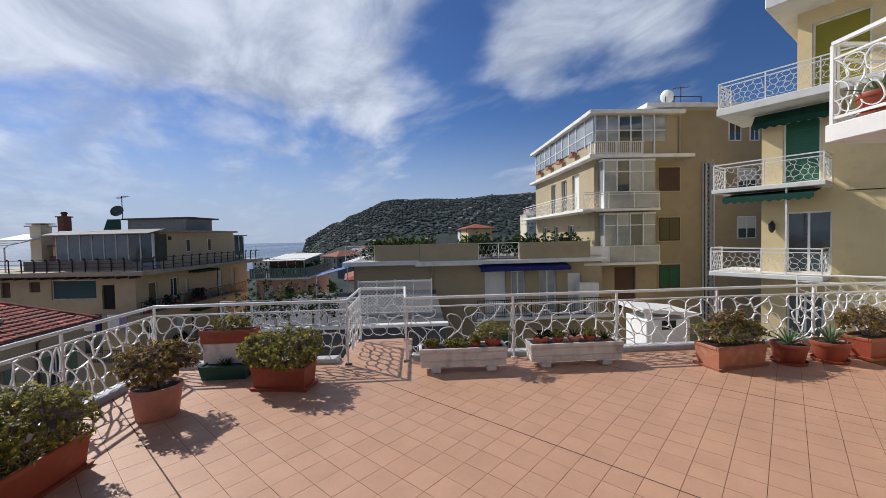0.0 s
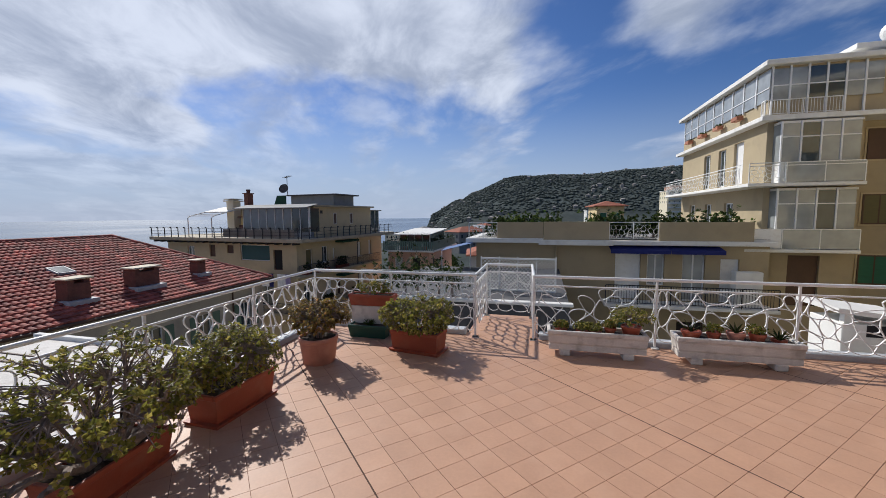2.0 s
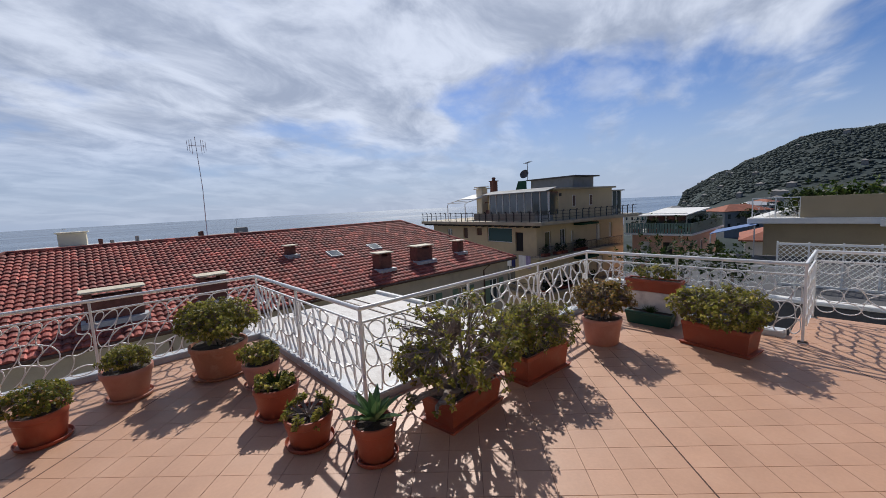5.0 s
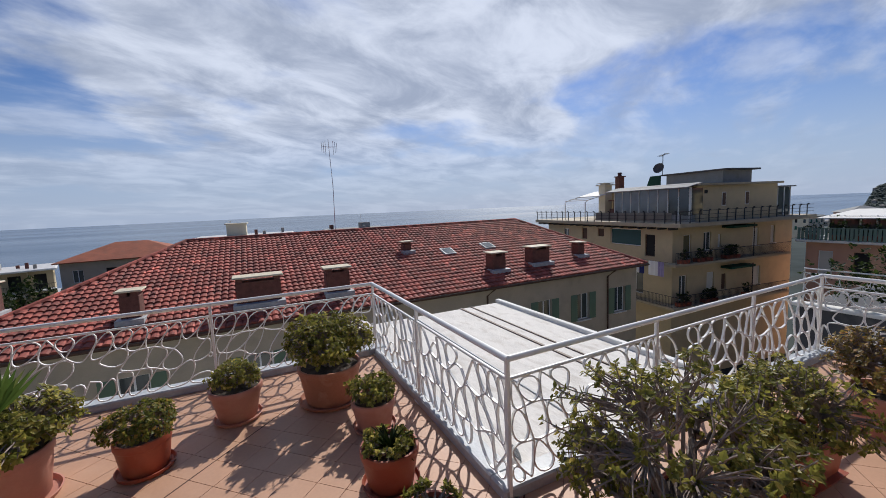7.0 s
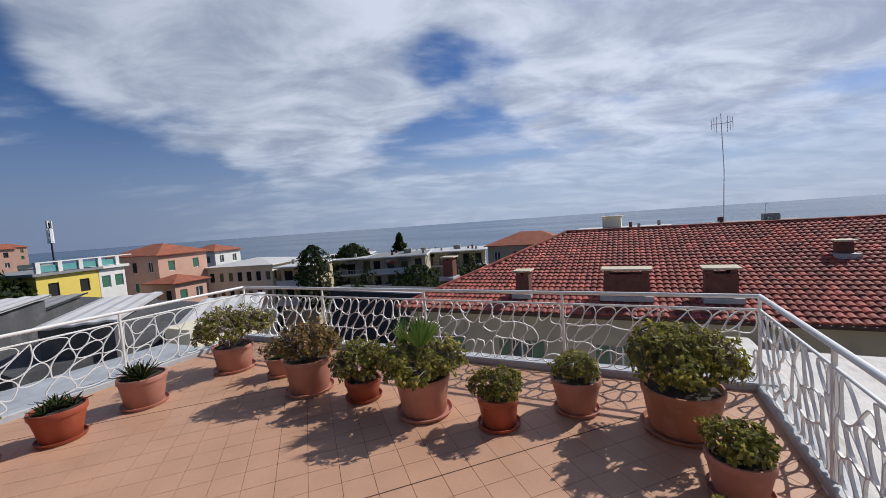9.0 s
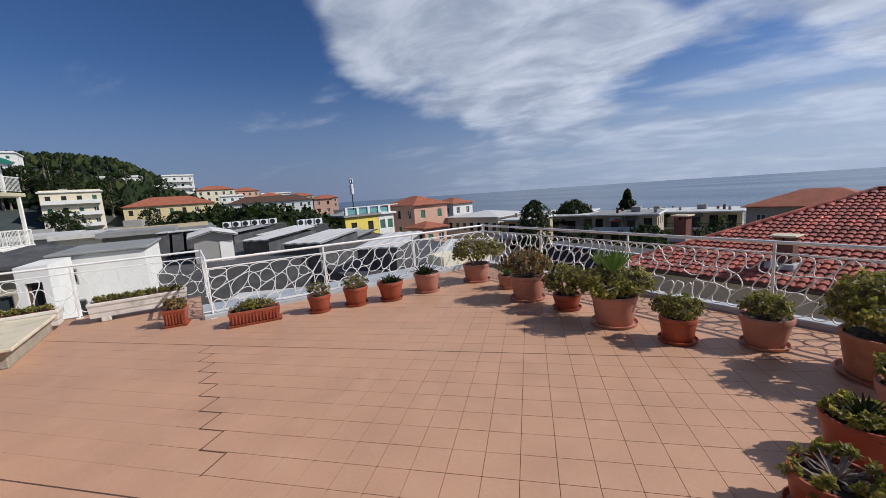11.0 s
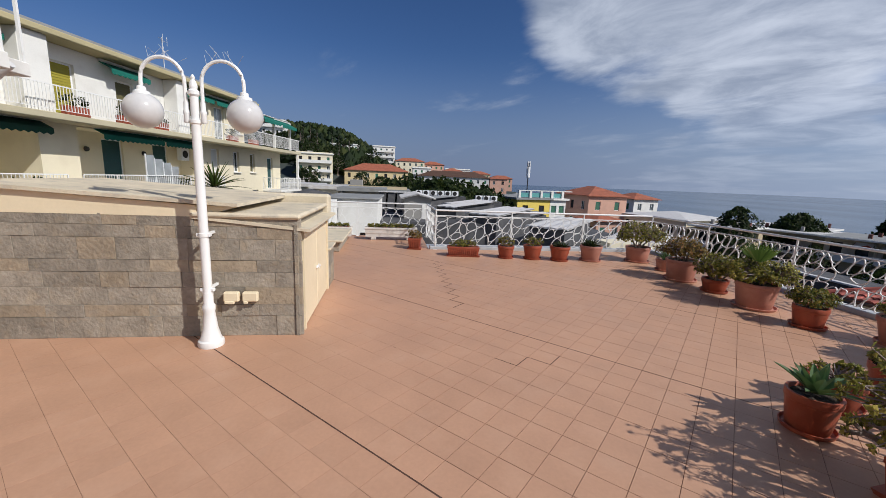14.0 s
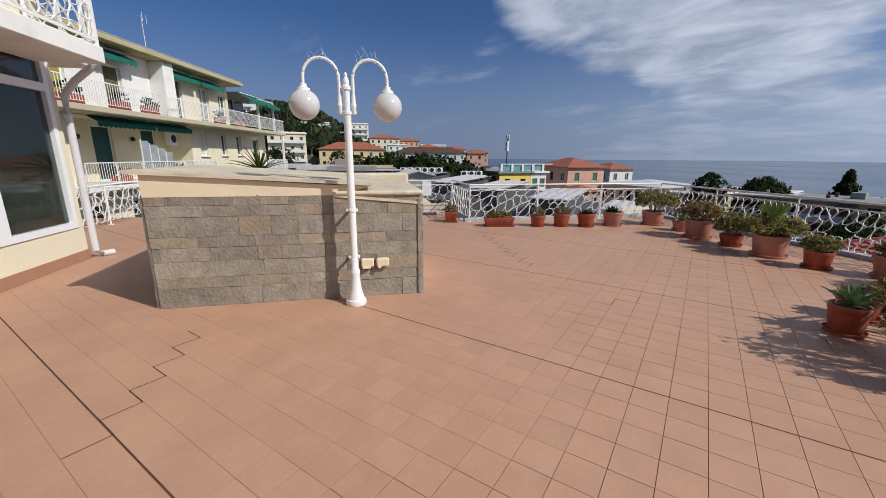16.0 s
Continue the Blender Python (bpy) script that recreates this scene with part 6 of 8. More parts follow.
def chimney(x, y, w, d, h, slab=0.12):
    z = EAVE_Z + (y - EAVE_Y) * (RIDGE_Z - EAVE_Z) / (RIDGE_Y - EAVE_Y)
    c = thing("chimney", pose(x, y, z), "red brick chimney with a stone cap on the tiled roof", "chimney", "roof chimneys")
    part("shaft", S().box(-w / 2, -d / 2, -0.5, w / 2, d / 2, h, 0.02), BRICK, c)
    for sx in (-1, 1):
        part("cap_block", S().box(sx * (w / 2 - 0.14) - 0.12, -d / 2 + 0.02, h, sx * (w / 2 - 0.14) + 0.12, d / 2 - 0.02, h + 0.16), BRICK, c)
    part("cap", S().box(-w / 2 - slab, -d / 2 - slab * 0.7, h + 0.16, w / 2 + slab, d / 2 + slab * 0.7, h + 0.23, 0.02), CREAM_CAP, c, "weathered stone cap slab")
    part("flashing", S().box(-w / 2 - 0.14, -d / 2 - 0.3, -0.10, w / 2 + 0.14, d / 2 + 0.1, 0.11, 0.01), LEAD, c, "grey lead flashing")


for q in ((-3.95, 19.3, 0.62, 0.7, 0.95), (0.5, 19.3, 1.75, 0.8, 1.0), (3.85, 19.3, 1.05, 0.8, 1.02), (8.85, 23.1, 0.5, 0.5, 0.45), (12.9, 19.4, 0.9, 0.75, 0.85), (16.1, 19.6, 1.3, 0.8, 0.86), (19.8, 19.9, 0.6, 0.6, 0.72), (-8.6, 21.0, 0.6, 0.6, 1.0)):
    chimney(*q)
for x, y in ((11.3, 22.3), (14.4, 22.6)):
    z = EAVE_Z + (y - EAVE_Y) * (RIDGE_Z - EAVE_Z) / (RIDGE_Y - EAVE_Y)
    sk = thing("skylight", pose(x, y, z + 0.08, 16.7, 0, 0), "small raised roof skylight with metal frame", "skylight")
    part("frame", S().box(-0.4, -0.45, 0, 0.4, 0.45, 0.10, 0.01), LEAD, sk)
    part("pane", S().box(-0.32, -0.37, 0.10, 0.32, 0.37, 0.112), GLASS, sk)
am = thing("aerial_mast", pose(5.5, 27.6, 0.2), "tall thin television aerial on the roof ridge", "antenna")
part("mast", S().tube([(0, 0, 0), (0.06, 0, 3.2), (-0.05, 0, 6.3)], 0.026, 6, r2=0.018), PIPE, am)
rods = S()
for s in (-1, 1):
    rods.tube([(0, 0, 5.75), (s * 0.45, 0, 5.78)], 0.018, 4)
    for k in range(3):
        rods.tube([(s * (0.25 + k * 0.12), -0.02, 5.25 + 0.1 * k), (s * (0.25 + k * 0.12), 0.02, 6.15 - 0.05 * k)], 0.014, 4)
part("aerial_rods", rods, PIPE, am)

# -- penthouse house to the north-east --
vh = house("penthouse_house", pose(33.3, 38.04, 0, 0, 0, -97), 17.3, 15.0, -14.0, -0.75, SAND, "sand-coloured apartment house with a roof terrace and glazed penthouse",
           {"f": [(10.4, -2.6, 14.1, -1.1, "teal"), (14.55, -3.4, 15.6, -1.5, "dark"), (8.6, -2.0, 9.5, -1.2, "brown"), (3, -3, 4, -1.4, "win", 1), (6.2, -2.4, 7.0, -1.2, "brown"), (12.6, -6.9, 14.4, -4.9, "win"), (9.0, -6.9, 10.2, -4.9, "win")],
            "r": [(1.2, -3.55, 2.1, -1.5, "drab"), (3.5, -3.0, 4.4, -1.4, "win", 1), (5.2, -2.8, 5.6, -1.7, "pale"), (9.6, -3.0, 10.4, -1.4, "pale", 1), (12.0, -2.9, 12.6, -1.3, "pale", 1),
                  (0.8, -7.0, 1.7, -4.9, "win"), (4.0, -6.6, 4.9, -4.9, "pale", 1), (5.8, -6.6, 6.4, -5.2, "brown"), (9.8, -6.6, 10.8, -4.9, "pale", 1)]}, depth=0.18)
OCHRE_SL = mat("ochre_grey_slab", (0.42, 0.36, 0.26), 0.8, 0.12, 1, 30, 0.15, stain=(0.26, 0.22, 0.17), stain_amount=0.5)
part("terrace_slab", S().box(-1.2, -1.1, -0.75, 18.85, 15.6, -0.42, 0.03), OCHRE_SL, vh, "weathered sand-coloured terrace slab")
for i in range(19):
    part("slab_bracket", S().box(-0.6 + i * 1.02, -1.05, -0.95, -0.42 + i * 1.02, -0.2, -0.752), IRON, vh)
part("penthouse_wall", S().box(5.6, 4.0, -0.42, 9.0, 12.2, 2.45).box(9.0, 2.2, -0.42, 17.55, 12.2, 2.5), SAND, vh)
part("penthouse_base", S().box(9.25, 1.5, -0.41, 17.5, 2.19, 0.12), ROOFGREY, vh)
GLASS_P = glass_mat("grey_veranda_glass", (0.16, 0.18, 0.19), 0.1)
for i in range(8):
    vw = part("veranda_window", S().box(9.36 + i * 1.03, 1.52, 0.16, 10.27 + i * 1.03, 1.57, 2.34), GLASS_P if i not in (6, 7) else GLASS, vh, "grey glazed veranda window with blinds")
    part("veranda_mullion", S().box(9.27 + i * 1.03, 1.48, -0.38, 9.35 + i * 1.03, 1.60, 2.42), PLASTER_W, vw)
part("veranda_corner_post", S().box(17.46, 1.50, -0.38, 17.6, 1.64, 2.42), PLASTER_W, vh)
part("veranda_side_window", S().box(17.552, 1.66, 0.16, 17.59, 2.9, 2.34), GLASS, vh, "dark glazed veranda end")
for y in (5.15, 8.0):
    wn_ = part("small_window", S().box(17.552, y, 0.76, 17.575, y + 0.5, 1.92), SLAB, vh)
    part("pane", S().box(17.576, y + 0.06, 0.82, 17.59, y + 0.44, 1.86), BROWN, wn_)
part("vent", S().box(17.552, 3.1, 1.85, 17.58, 3.45, 2.15), DARK, vh)
part("corner_glazing", S().box(16.2, 12.25, -0.41, 17.5, 14.1, 2.15), GLASS, vh, "dark glazed corner veranda")
for y in (12.25, 13.15, 14.0):
    part("corner_mullion", S().box(17.49, y, -0.41, 17.56, y + 0.08, 2.2), PLASTER_W, vh)
part("corner_roof", S().box(15.8, 12.24, 2.16, 17.8, 14.4, 2.28, 0.02), ROOFGREY, vh)
part("penthouse_roof", S().box(8.7, 2.0, 2.5, 18.05, 12.23, 2.68, 0.02).box(5.2, 3.6, 2.47, 8.69, 12.2, 2.64, 0.02), OCHRE_SL, vh)
part("veranda_roof", S().add([(8.6, 0.9, 2.36), (17.75, 0.9, 2.36), (17.75, 2.6, 2.72), (8.6, 2.6, 2.72), (8.6, 0.9, 2.43), (17.75, 0.9, 2.43), (17.75, 2.6, 2.79), (8.6, 2.6, 2.79)],
                             [(3, 2, 1, 0), (4, 5, 6, 7), (0, 1, 5, 4), (1, 2, 6, 5), (2, 3, 7, 6), (3, 0, 4, 7)]), ROOFGREY, vh, "grey sheet-metal veranda roof")
part("lift_house", S().box(11.4, 6.0, 2.69, 17.0, 9.6, 3.78), ROOFGREY, vh, "grey sheet-clad lift house")
part("lift_house_roof", S().box(11.0, 5.7, 3.78, 17.5, 10.0, 3.92, 0.02), SLATE, vh)
part("green_screen", S().add([(9.5, 5.4, 2.7), (11.2, 5.4, 2.7), (11.2, 5.4, 3.85), (10.0, 5.4, 3.85), (9.5, 5.5, 2.7), (11.2, 5.5, 2.7), (11.2, 5.5, 3.85), (10.0, 5.5, 3.85)], [(0, 1, 2, 3), (7, 6, 5, 4), (0, 4, 5, 1), (1, 5, 6, 2), (2, 6, 7, 3), (3, 7, 4, 0)]), AWN_D, vh, "dark green windbreak screen")
part("dish", S().lathe([(0.02, 0.0), (0.35, 0.08), (0.52, 0.2), (0.53, 0.22), (0.3, 0.12), (0.02, 0.06)], 16, pose(11.1, 5.4, 4.5, 68, 0, 15)), SLATE, vh, "dark satellite dish", smooth=True)
aer = S().tube([(11.3, 5.6, 3.8), (11.3, 5.6, 5.9)], 0.035, 6).tube([(10.9, 5.6, 5.75), (11.9, 5.6, 5.95)], 0.025, 4)
for k in range(5):
    aer.tube([(10.95 + k * 0.2, 5.25, 5.76 + k * 0.04), (10.95 + k * 0.2, 5.95, 5.76 + k * 0.04)], 0.016, 4)
part("aerial", aer, IRON, vh, "thin television aerial")
part("chimney", S().box(6.05, 4.6, 2.65, 6.65, 5.3, 4.1).box(5.95, 4.5, 4.1, 6.75, 5.4, 4.2).lathe([(0.22, 4.2), (0.18, 4.4), (0.26, 4.42), (0.2, 4.6)], 10, pose(6.35, 4.95, 0)), BRICK, vh, "dark brick chimney with a cowl")
part("chimney", S().box(5.75, 2.6, -0.4, 6.75, 3.5, 3.2).box(5.5, 2.4, 3.2, 7.0, 3.7, 3.32).box(5.9, 2.7, 3.32, 6.6, 3.4, 3.42).box(5.55, 2.45, 3.42, 6.95, 3.65, 3.5), PALE, vh, "cream plastered chimney with slab cap")
part("barbecue", S().box(7.1, 2.9, -0.41, 8.3, 3.7, 0.7).box(7.1, 3.4, 0.7, 8.3, 3.7, 1.6).box(7.0, 2.8, 1.5, 8.4, 3.75, 1.62), BRICK, vh, "brick garden oven")
for L_, tr in ((19.6, pose(-1.0, -0.95, -0.42)), (16.2, pose(18.7, -0.9, -0.42, 0, 0, 90))):
    rs = S().box(0, -0.02, 0.9, L_, 0.02, 0.94).box(0, -0.015, 0.6, L_, 0.015, 0.63).box(0, -0.015, 0.3, L_, 0.015, 0.33)
    for i in range(int(L_ / 1.02) + 1):
        rs.box(i * 1.02 - 0.03, -0.03, -0.3, i * 1.02 + 0.03, 0.03, 0.9)
        rs.box(i * 1.02 - 0.02, -0.16, 0.9, i * 1.02 + 0.02, -0.01, 1.02)
    part("roof_railing", rs, IRON, vh, "dark iron roof railing", at=tr)
part("wind_panel", S().box(9.3, -0.88, -0.3, 17.9, -0.86, 0.42), mat("grey_mesh_panel", (0.20, 0.19, 0.17), 0.8, 0.15, 1, 40, 0.2), vh, "grey mesh behind the roof railing")
pg = S()
for x in (3.3, 6.7):
    pg.tube([(x, 0.0, -0.42), (x, 0.0, 1.5), (x + 0.05, 0.25, 1.7)], 0.055, 6).tube([(x, 0.2, 1.68), (x, 4.2, 2.6)], 0.045, 6)
for i in range(6):
    pg.tube([(3.0, 0.2 + i * 0.8, 1.70 + i * 0.18), (6.9, 0.2 + i * 0.8, 1.70 + i * 0.18)], 0.035, 4)
part("pergola", pg, PLASTER_W, vh, "thin white metal pergola")
part("pergola_mat", S().add([(3.3, 1.8, 2.1), (6.7, 1.8, 2.1), (6.7, 4.2, 2.64), (3.3, 4.2, 2.64), (3.3, 1.8, 2.13), (6.7, 1.8, 2.13), (6.7, 4.2, 2.67), (3.3, 4.2, 2.67)], [(3, 2, 1, 0), (4, 5, 6, 7), (0, 1, 5, 4), (1, 2, 6, 5), (2, 3, 7, 6), (3, 0, 4, 7)]), SLAB, vh)


def long_railing(L):
    rs = S().box(0, -0.02, 0.92, L, 0.02, 0.96).box(0, -0.01, 0.08, L, 0.01, 0.1)
    for i in range(int(L / 0.14)):
        rs.box(i * 0.14, -0.008, 0.1, i * 0.14 + 0.02, 0.008, 0.92)
    return rs


bb = part("balcony", S().box(17.3, -1.0, -3.88, 18.5, 12.9, -3.7), OCHRE_SL, vh)
part("balcony_railing", long_railing(13.9), IRON, bb, at=pose(18.46, -1.0, -3.7, 0, 0, 90))
bb = part("balcony", S().box(10.5, -1.1, -7.38, 18.5, -0.001, -7.2).box(17.3, 0.0, -7.38, 18.5, 12.9, -7.2), OCHRE_SL, vh)
part("balcony_railing", long_railing(13.9), IRON, bb, at=pose(18.46, -1.0, -7.2, 0, 0, 90))
part("balcony_railing", long_railing(7.9), IRON, bb, at=pose(10.5, -1.06, -7.2))
for z in (-3.7, -7.2):
    part("downpipe", S().tube([(18.3, 8.2, z - 0.2), (18.3, 8.2, z + 2.9)], 0.04, 6), IRON, vh)
    part("awning_box", S().box(17.32, 5.6, z + 2.55, 18.3, 8.6, z + 2.75, 0.03), AWN_D, vh, "rolled dark awning")
    rgb = random.Random(int(-z * 10))
    for k in range(7):
        y_ = rgb.uniform(0.0, 8.0)
        v, f = leaves_at(rgb, [(Vector((18.1 + rgb.uniform(-0.2, 0.2), y_ + rgb.uniform(-0.4, 0.4), z + 0.35 + rgb.random() * 0.75)), Vector((rgb.uniform(-1, 1), rgb.uniform(-1, 1), 1))) for _ in range(26)], 6, 0.16)
        tub = part("planter_box", S().box(17.85, y_ - 0.4, z, 18.35, y_ + 0.4, z + 0.3, 0.02), CLAY_R, bb)
        part("plant", S().add(v, f), PINE, tub)
lnd = thing("laundry", vh.matrix_basis @ pose(14.1, -1.15, -3.55), "white laundry hung from a balcony", "laundry")
for i, (w_, m_) in enumerate(((0.9, ALU), (0.5, AWN_B), (1.1, ALU), (0.6, mat("lilac_cloth", (0.35, 0.3, 0.5), 0.9, 0.1, 3, 60, 0.3)))):
    sh = S()
    n_ = 8
    v = [(i * 0.95 + w_ * a / n_, 0.03 * math.sin(a * 1.7 + i), z) for z in (0.0, -1.2) for a in range(n_ + 1)]
    sh.add(v + [(x, y + 0.012, z) for x, y, z in v], [(a, a + 1, n_ + 2 + a, n_ + 1 + a) for a in range(n_)] + [(2 * n_ + 2 + n_ + 1 + a, 2 * n_ + 2 + n_ + 2 + a, 2 * n_ + 2 + a + 1, 2 * n_ + 2 + a) for a in range(n_)])
    part("cloth", sh, m_, lnd)
part("line", S().tube([(-0.3, 0, 0.02), (4.2, 0, 0.02)], 0.01, 4), IRON, lnd)

# -- long pale apartment house to the west --
fh = [(18.05, 1.36, 18.85, 2.78, "pale", 1), (20.4, 1.38, 21.1, 2.75, "win", 1), (22.5, 1.4, 23.15, 2.75, "drab", 1), (25.0, 0.15, 25.9, 2.6, "teal"),
      (17.9, -1.5, 18.9, 0.0, "green", 1), (20.4, -1.5, 21.3, 0.1, "win", 1), (22.7, -1.4, 23.5, 0.1, "drab", 1)]
fh.append((9.6, 0.19, 17.2, 3.0, "open"))
fh.append((1.0, 0.19, 8.1, 3.0, "open"))
for u, st_ in ((1.5, ""), (4.4, ""), (6.4, ""), (9.3, ""), (12.0, ""), (14.6, "")):
    if st_:
        fh.append((u, 0.2, u + 1.3, 2.45, st_))
    fh.append((u, -2.9, u + 1.2, -0.7, "teal"))
wa = house("pale_apartment_house", pose(-5.6, -15.4, 0, 0, 0, 169), 27.2, 10.0, -14.0, 3.05, PALE, "long pale yellow apartment house with green awnings and balconies", {"f": fh}, depth=0.2)
lg = [(12.1, 0.2, 13.25, 2.75, "teal"), (15.15, 0.2, 16.25, 2.75, "teal")]
lo_w = S().box(9.6, 0.2, 0.05, 17.2, 1.4, 0.19).box(9.6, 0.2, 3.0, 17.2, 1.4, 3.045).box(9.5, 0.2, 0.05, 9.6, 1.6, 3.0).box(17.2, 0.2, 0.05, 17.3, 1.6, 3.0)
facade(lo_w, Vector((9.6, 1.4, 0)), Vector((1, 0, 0)), Vector((0, 1, 0)), 7.6, 0.19, 3.0, [(h[0] - 9.6, h[1], h[2] - 9.6, h[3]) for h in lg], 0.15)
lg2 = [(2.0, 0.2, 3.3, 2.6, "teal"), (5.2, 0.2, 7.2, 2.6, "dark")]
lo_w.box(1.0, 0.2, 0.05, 8.1, 1.9, 0.19).box(1.0, 0.2, 3.0, 8.1, 1.9, 3.045).box(0.9, 0.2, 0.05, 1.0, 2.1, 3.0).box(8.1, 0.2, 0.05, 8.2, 2.1, 3.0)
facade(lo_w, Vector((1.0, 1.9, 0)), Vector((1, 0, 0)), Vector((0, 1, 0)), 7.1, 0.19, 3.0, [(h[0] - 1.0, h[1], h[2] - 1.0, h[3]) for h in lg2], 0.15)
for h in lg2:
    window(wa, Vector((0, 1.9, 0)), Vector((1, 0, 0)), Vector((0, 1, 0)), h, 0.15)
part("loggia_wall", lo_w, PALE, wa, "pale plastered loggia recess")
for h in lg:
    window(wa, Vector((0, 1.4, 0)), Vector((1, 0, 0)), Vector((0, 1, 0)), h, 0.15)
fu = [(1.2, 3.32, 2.5, 5.5, "dark"), (5.0, 3.32, 6.3, 5.5, "olive"), (8.6, 3.32, 9.8, 5.4, "olive"), (11.65, 3.32, 12.65, 5.3, "drab"), (16.25, 3.32, 17.0, 5.5, "drab"), (18.6, 3.32, 19.6, 5.4, "curtain"), (20.7, 4.0, 21.6, 5.3, "win", 1)]
for a_, b_, m_, nm_ in ((0.0, 17.1, PLASTER_W, "white plastered upper floor"), (17.1, 21.9, PALE, "pale yellow upper floor")):
    uw = S()
    facade(uw, Vector((a_, 0.004, 0)), Vector((1, 0, 0)), Vector((0, 1, 0)), b_ - a_, 3.05, 5.99, [(h[0] - a_, h[1], h[2] - a_, h[3]) for h in fu if a_ <= h[0] < b_], 0.18)
    uw.box(a_, 0.24, 3.05, b_, 10.0, 5.99)
    part("upper_wall", uw, m_, wa, nm_)
for h in fu:
    window(wa, Vector((0, 0.004, 0)), Vector((1, 0, 0)), Vector((0, 1, 0)), h, 0.18)
for u0, u1 in ((7.2, 8.2), (14.5, 15.3), (3.2, 4.6)):
    part("pier", S().box(u0, -0.75, 3.29, u1, 0.0, 5.99, 0.03), PLASTER_W, wa, "white plastered projecting pier")
part("cornice", S().box(-0.8, -1.0, 6.0, 22.3, 10.6, 6.22, 0.03), mat("ochre_cornice", (0.44, 0.38, 0.22), 0.8, 0.1, 1, 30, 0.1), wa)
part("roof_edge", S().box(-0.7, -0.9, 6.22, 22.2, 10.5, 6.34, 0.02), ROOFGREY, wa)
bb = part("long_balcony", S().box(-1.4, -1.35, 3.05, 28.4, -0.004, 3.28, 0.02).box(21.95, 0.0, 3.05, 28.4, 6.0, 3.28), mat("ochre_slab", (0.47, 0.42, 0.29), 0.8, 0.1, 1, 30, 0.1), wa)
for i in range(10):
    rs = S().box(0, -0.015, 0.92, 2.95, 0.015, 0.96).box(0, -0.01, 0.1, 2.95, 0.01, 0.12)
    for k in range(25):
        rs.box(k * 0.117, -0.008, 0.12, k * 0.117 + 0.018, 0.008, 0.92)
    part("balcony_railing", rs, WHITE, bb, at=pose(-1.3 + i * 2.95, -1.3, 3.28))
for u0, u1, z, reach_, m_ in ((0.4, 3.2, 5.85, 0.5, AWN_G), (4.7, 7.0, 5.85, 0.5, AWN_G), (10.9, 13.0, 5.85, 0.55, AWN_G), (15.35, 17.75, 5.85, 0.6, AWN_G), (18.0, 20.4, 5.85, 0.6, AWN_G), (22.6, 25.2, 5.6, 0.7, AWN_G), (25.4, 28.0, 5.55, 0.7, AWN_G),
                              (4.4, 8.2, 3.0, 0.5, AWN_D), (10.3, 13.7, 3.0, 0.45, AWN_G), (13.8, 16.6, 3.0, 0.45, AWN_G)):
    aw_ = awning(wa, u0, u1, -0.05 if u0 < 22 else -0.5, z, reach_, reach_ * 0.5, m_)
    part("cassette", S().box(u0 - 0.04, -0.16 if u0 < 22 else -0.6, z + 0.03, u1 + 0.04, -0.01 if u0 < 22 else -0.45, z + 0.13, 0.02), PLASTER_W, aw_, "white awning cassette")
for u in (11.2, 14.4):
    part("wall_lamp", S().lathe([(0.05, 0.0), (0.12, 0.05), (0.10, 0.14), (0.02, 0.18)], 10, pose(u, 1.36, 2.2, 90, 0, 0)), IRON, wa, "dark bulkhead wall lamp")
ac_ = part("air_conditioner", S().box(16.5, 0.75, 1.95, 17.15, 1.05, 2.7, 0.03), ALU, wa, "white wall air-conditioning unit")
part("grille", S().lathe([(0.22, 0.0), (0.225, 0.01), (0.05, 0.012)], 14, pose(16.8, 0.748, 2.32, 90, 0, 0)), IRON, ac_)
for i in range(4):
    sp_ = part("screen_panel", S().box(11.55 + i * 0.52, -1.2, 0.25, 12.03 + i * 0.52, -1.185, 2.05 - i * 0.16), GLASS_C, wa, "frosted glass wind screen")
    part("screen_post", S().box(11.52 + i * 0.52, -1.22, 0.2, 11.55 + i * 0.52, -1.17, 2.1 - i * 0.16), ALU, sp_)
part("pergola_roof", S().box(22.35, -0.6, 5.62, 28.2, 5.0, 5.72, 0.02), ROOFGREY, wa)
part("terrace_window", S().box(22.4, 1.9, 3.28, 28.0, 1.96, 5.6), GLASS, wa, "dark terrace glazing")
for u in (22.6, 24.4, 26.2):
    part("terrace_post", S().box(u, 1.8, 3.28, u + 0.09, 1.88, 5.7), PLASTER_W, wa)
balcony(wa, 8.4, -1.3, 17.4, 0.0, 0.18, "bars", "fr", 714)
balcony(wa, -1.0, -1.3, 7.9, 0.0, 0.18, "bars", "f", 710)
balcony(wa, 24.2, -1.5, 28.0, 0.0, 0.1, "bars", "flr", 712)
part("end_wall", S().box(27.8, 1.97, 3.29, 28.1, 5, 5.6), PLASTER_W, wa)
for u, z0, z1 in ((25.2, 3.3, 5.6), (28.0, 3.3, 5.6), (27.8, 0.1, 3.04)):
    part("end_post", S().box(u, -0.6 if z0 > 1 else -1.3, z0, u + 0.16, -0.45 if z0 > 1 else -1.15, z1), PLASTER_W, wa)
part("lower_veranda", S().box(24.4, -0.3, -8, 27.19, -0.004, -0.07), GREYW, wa)
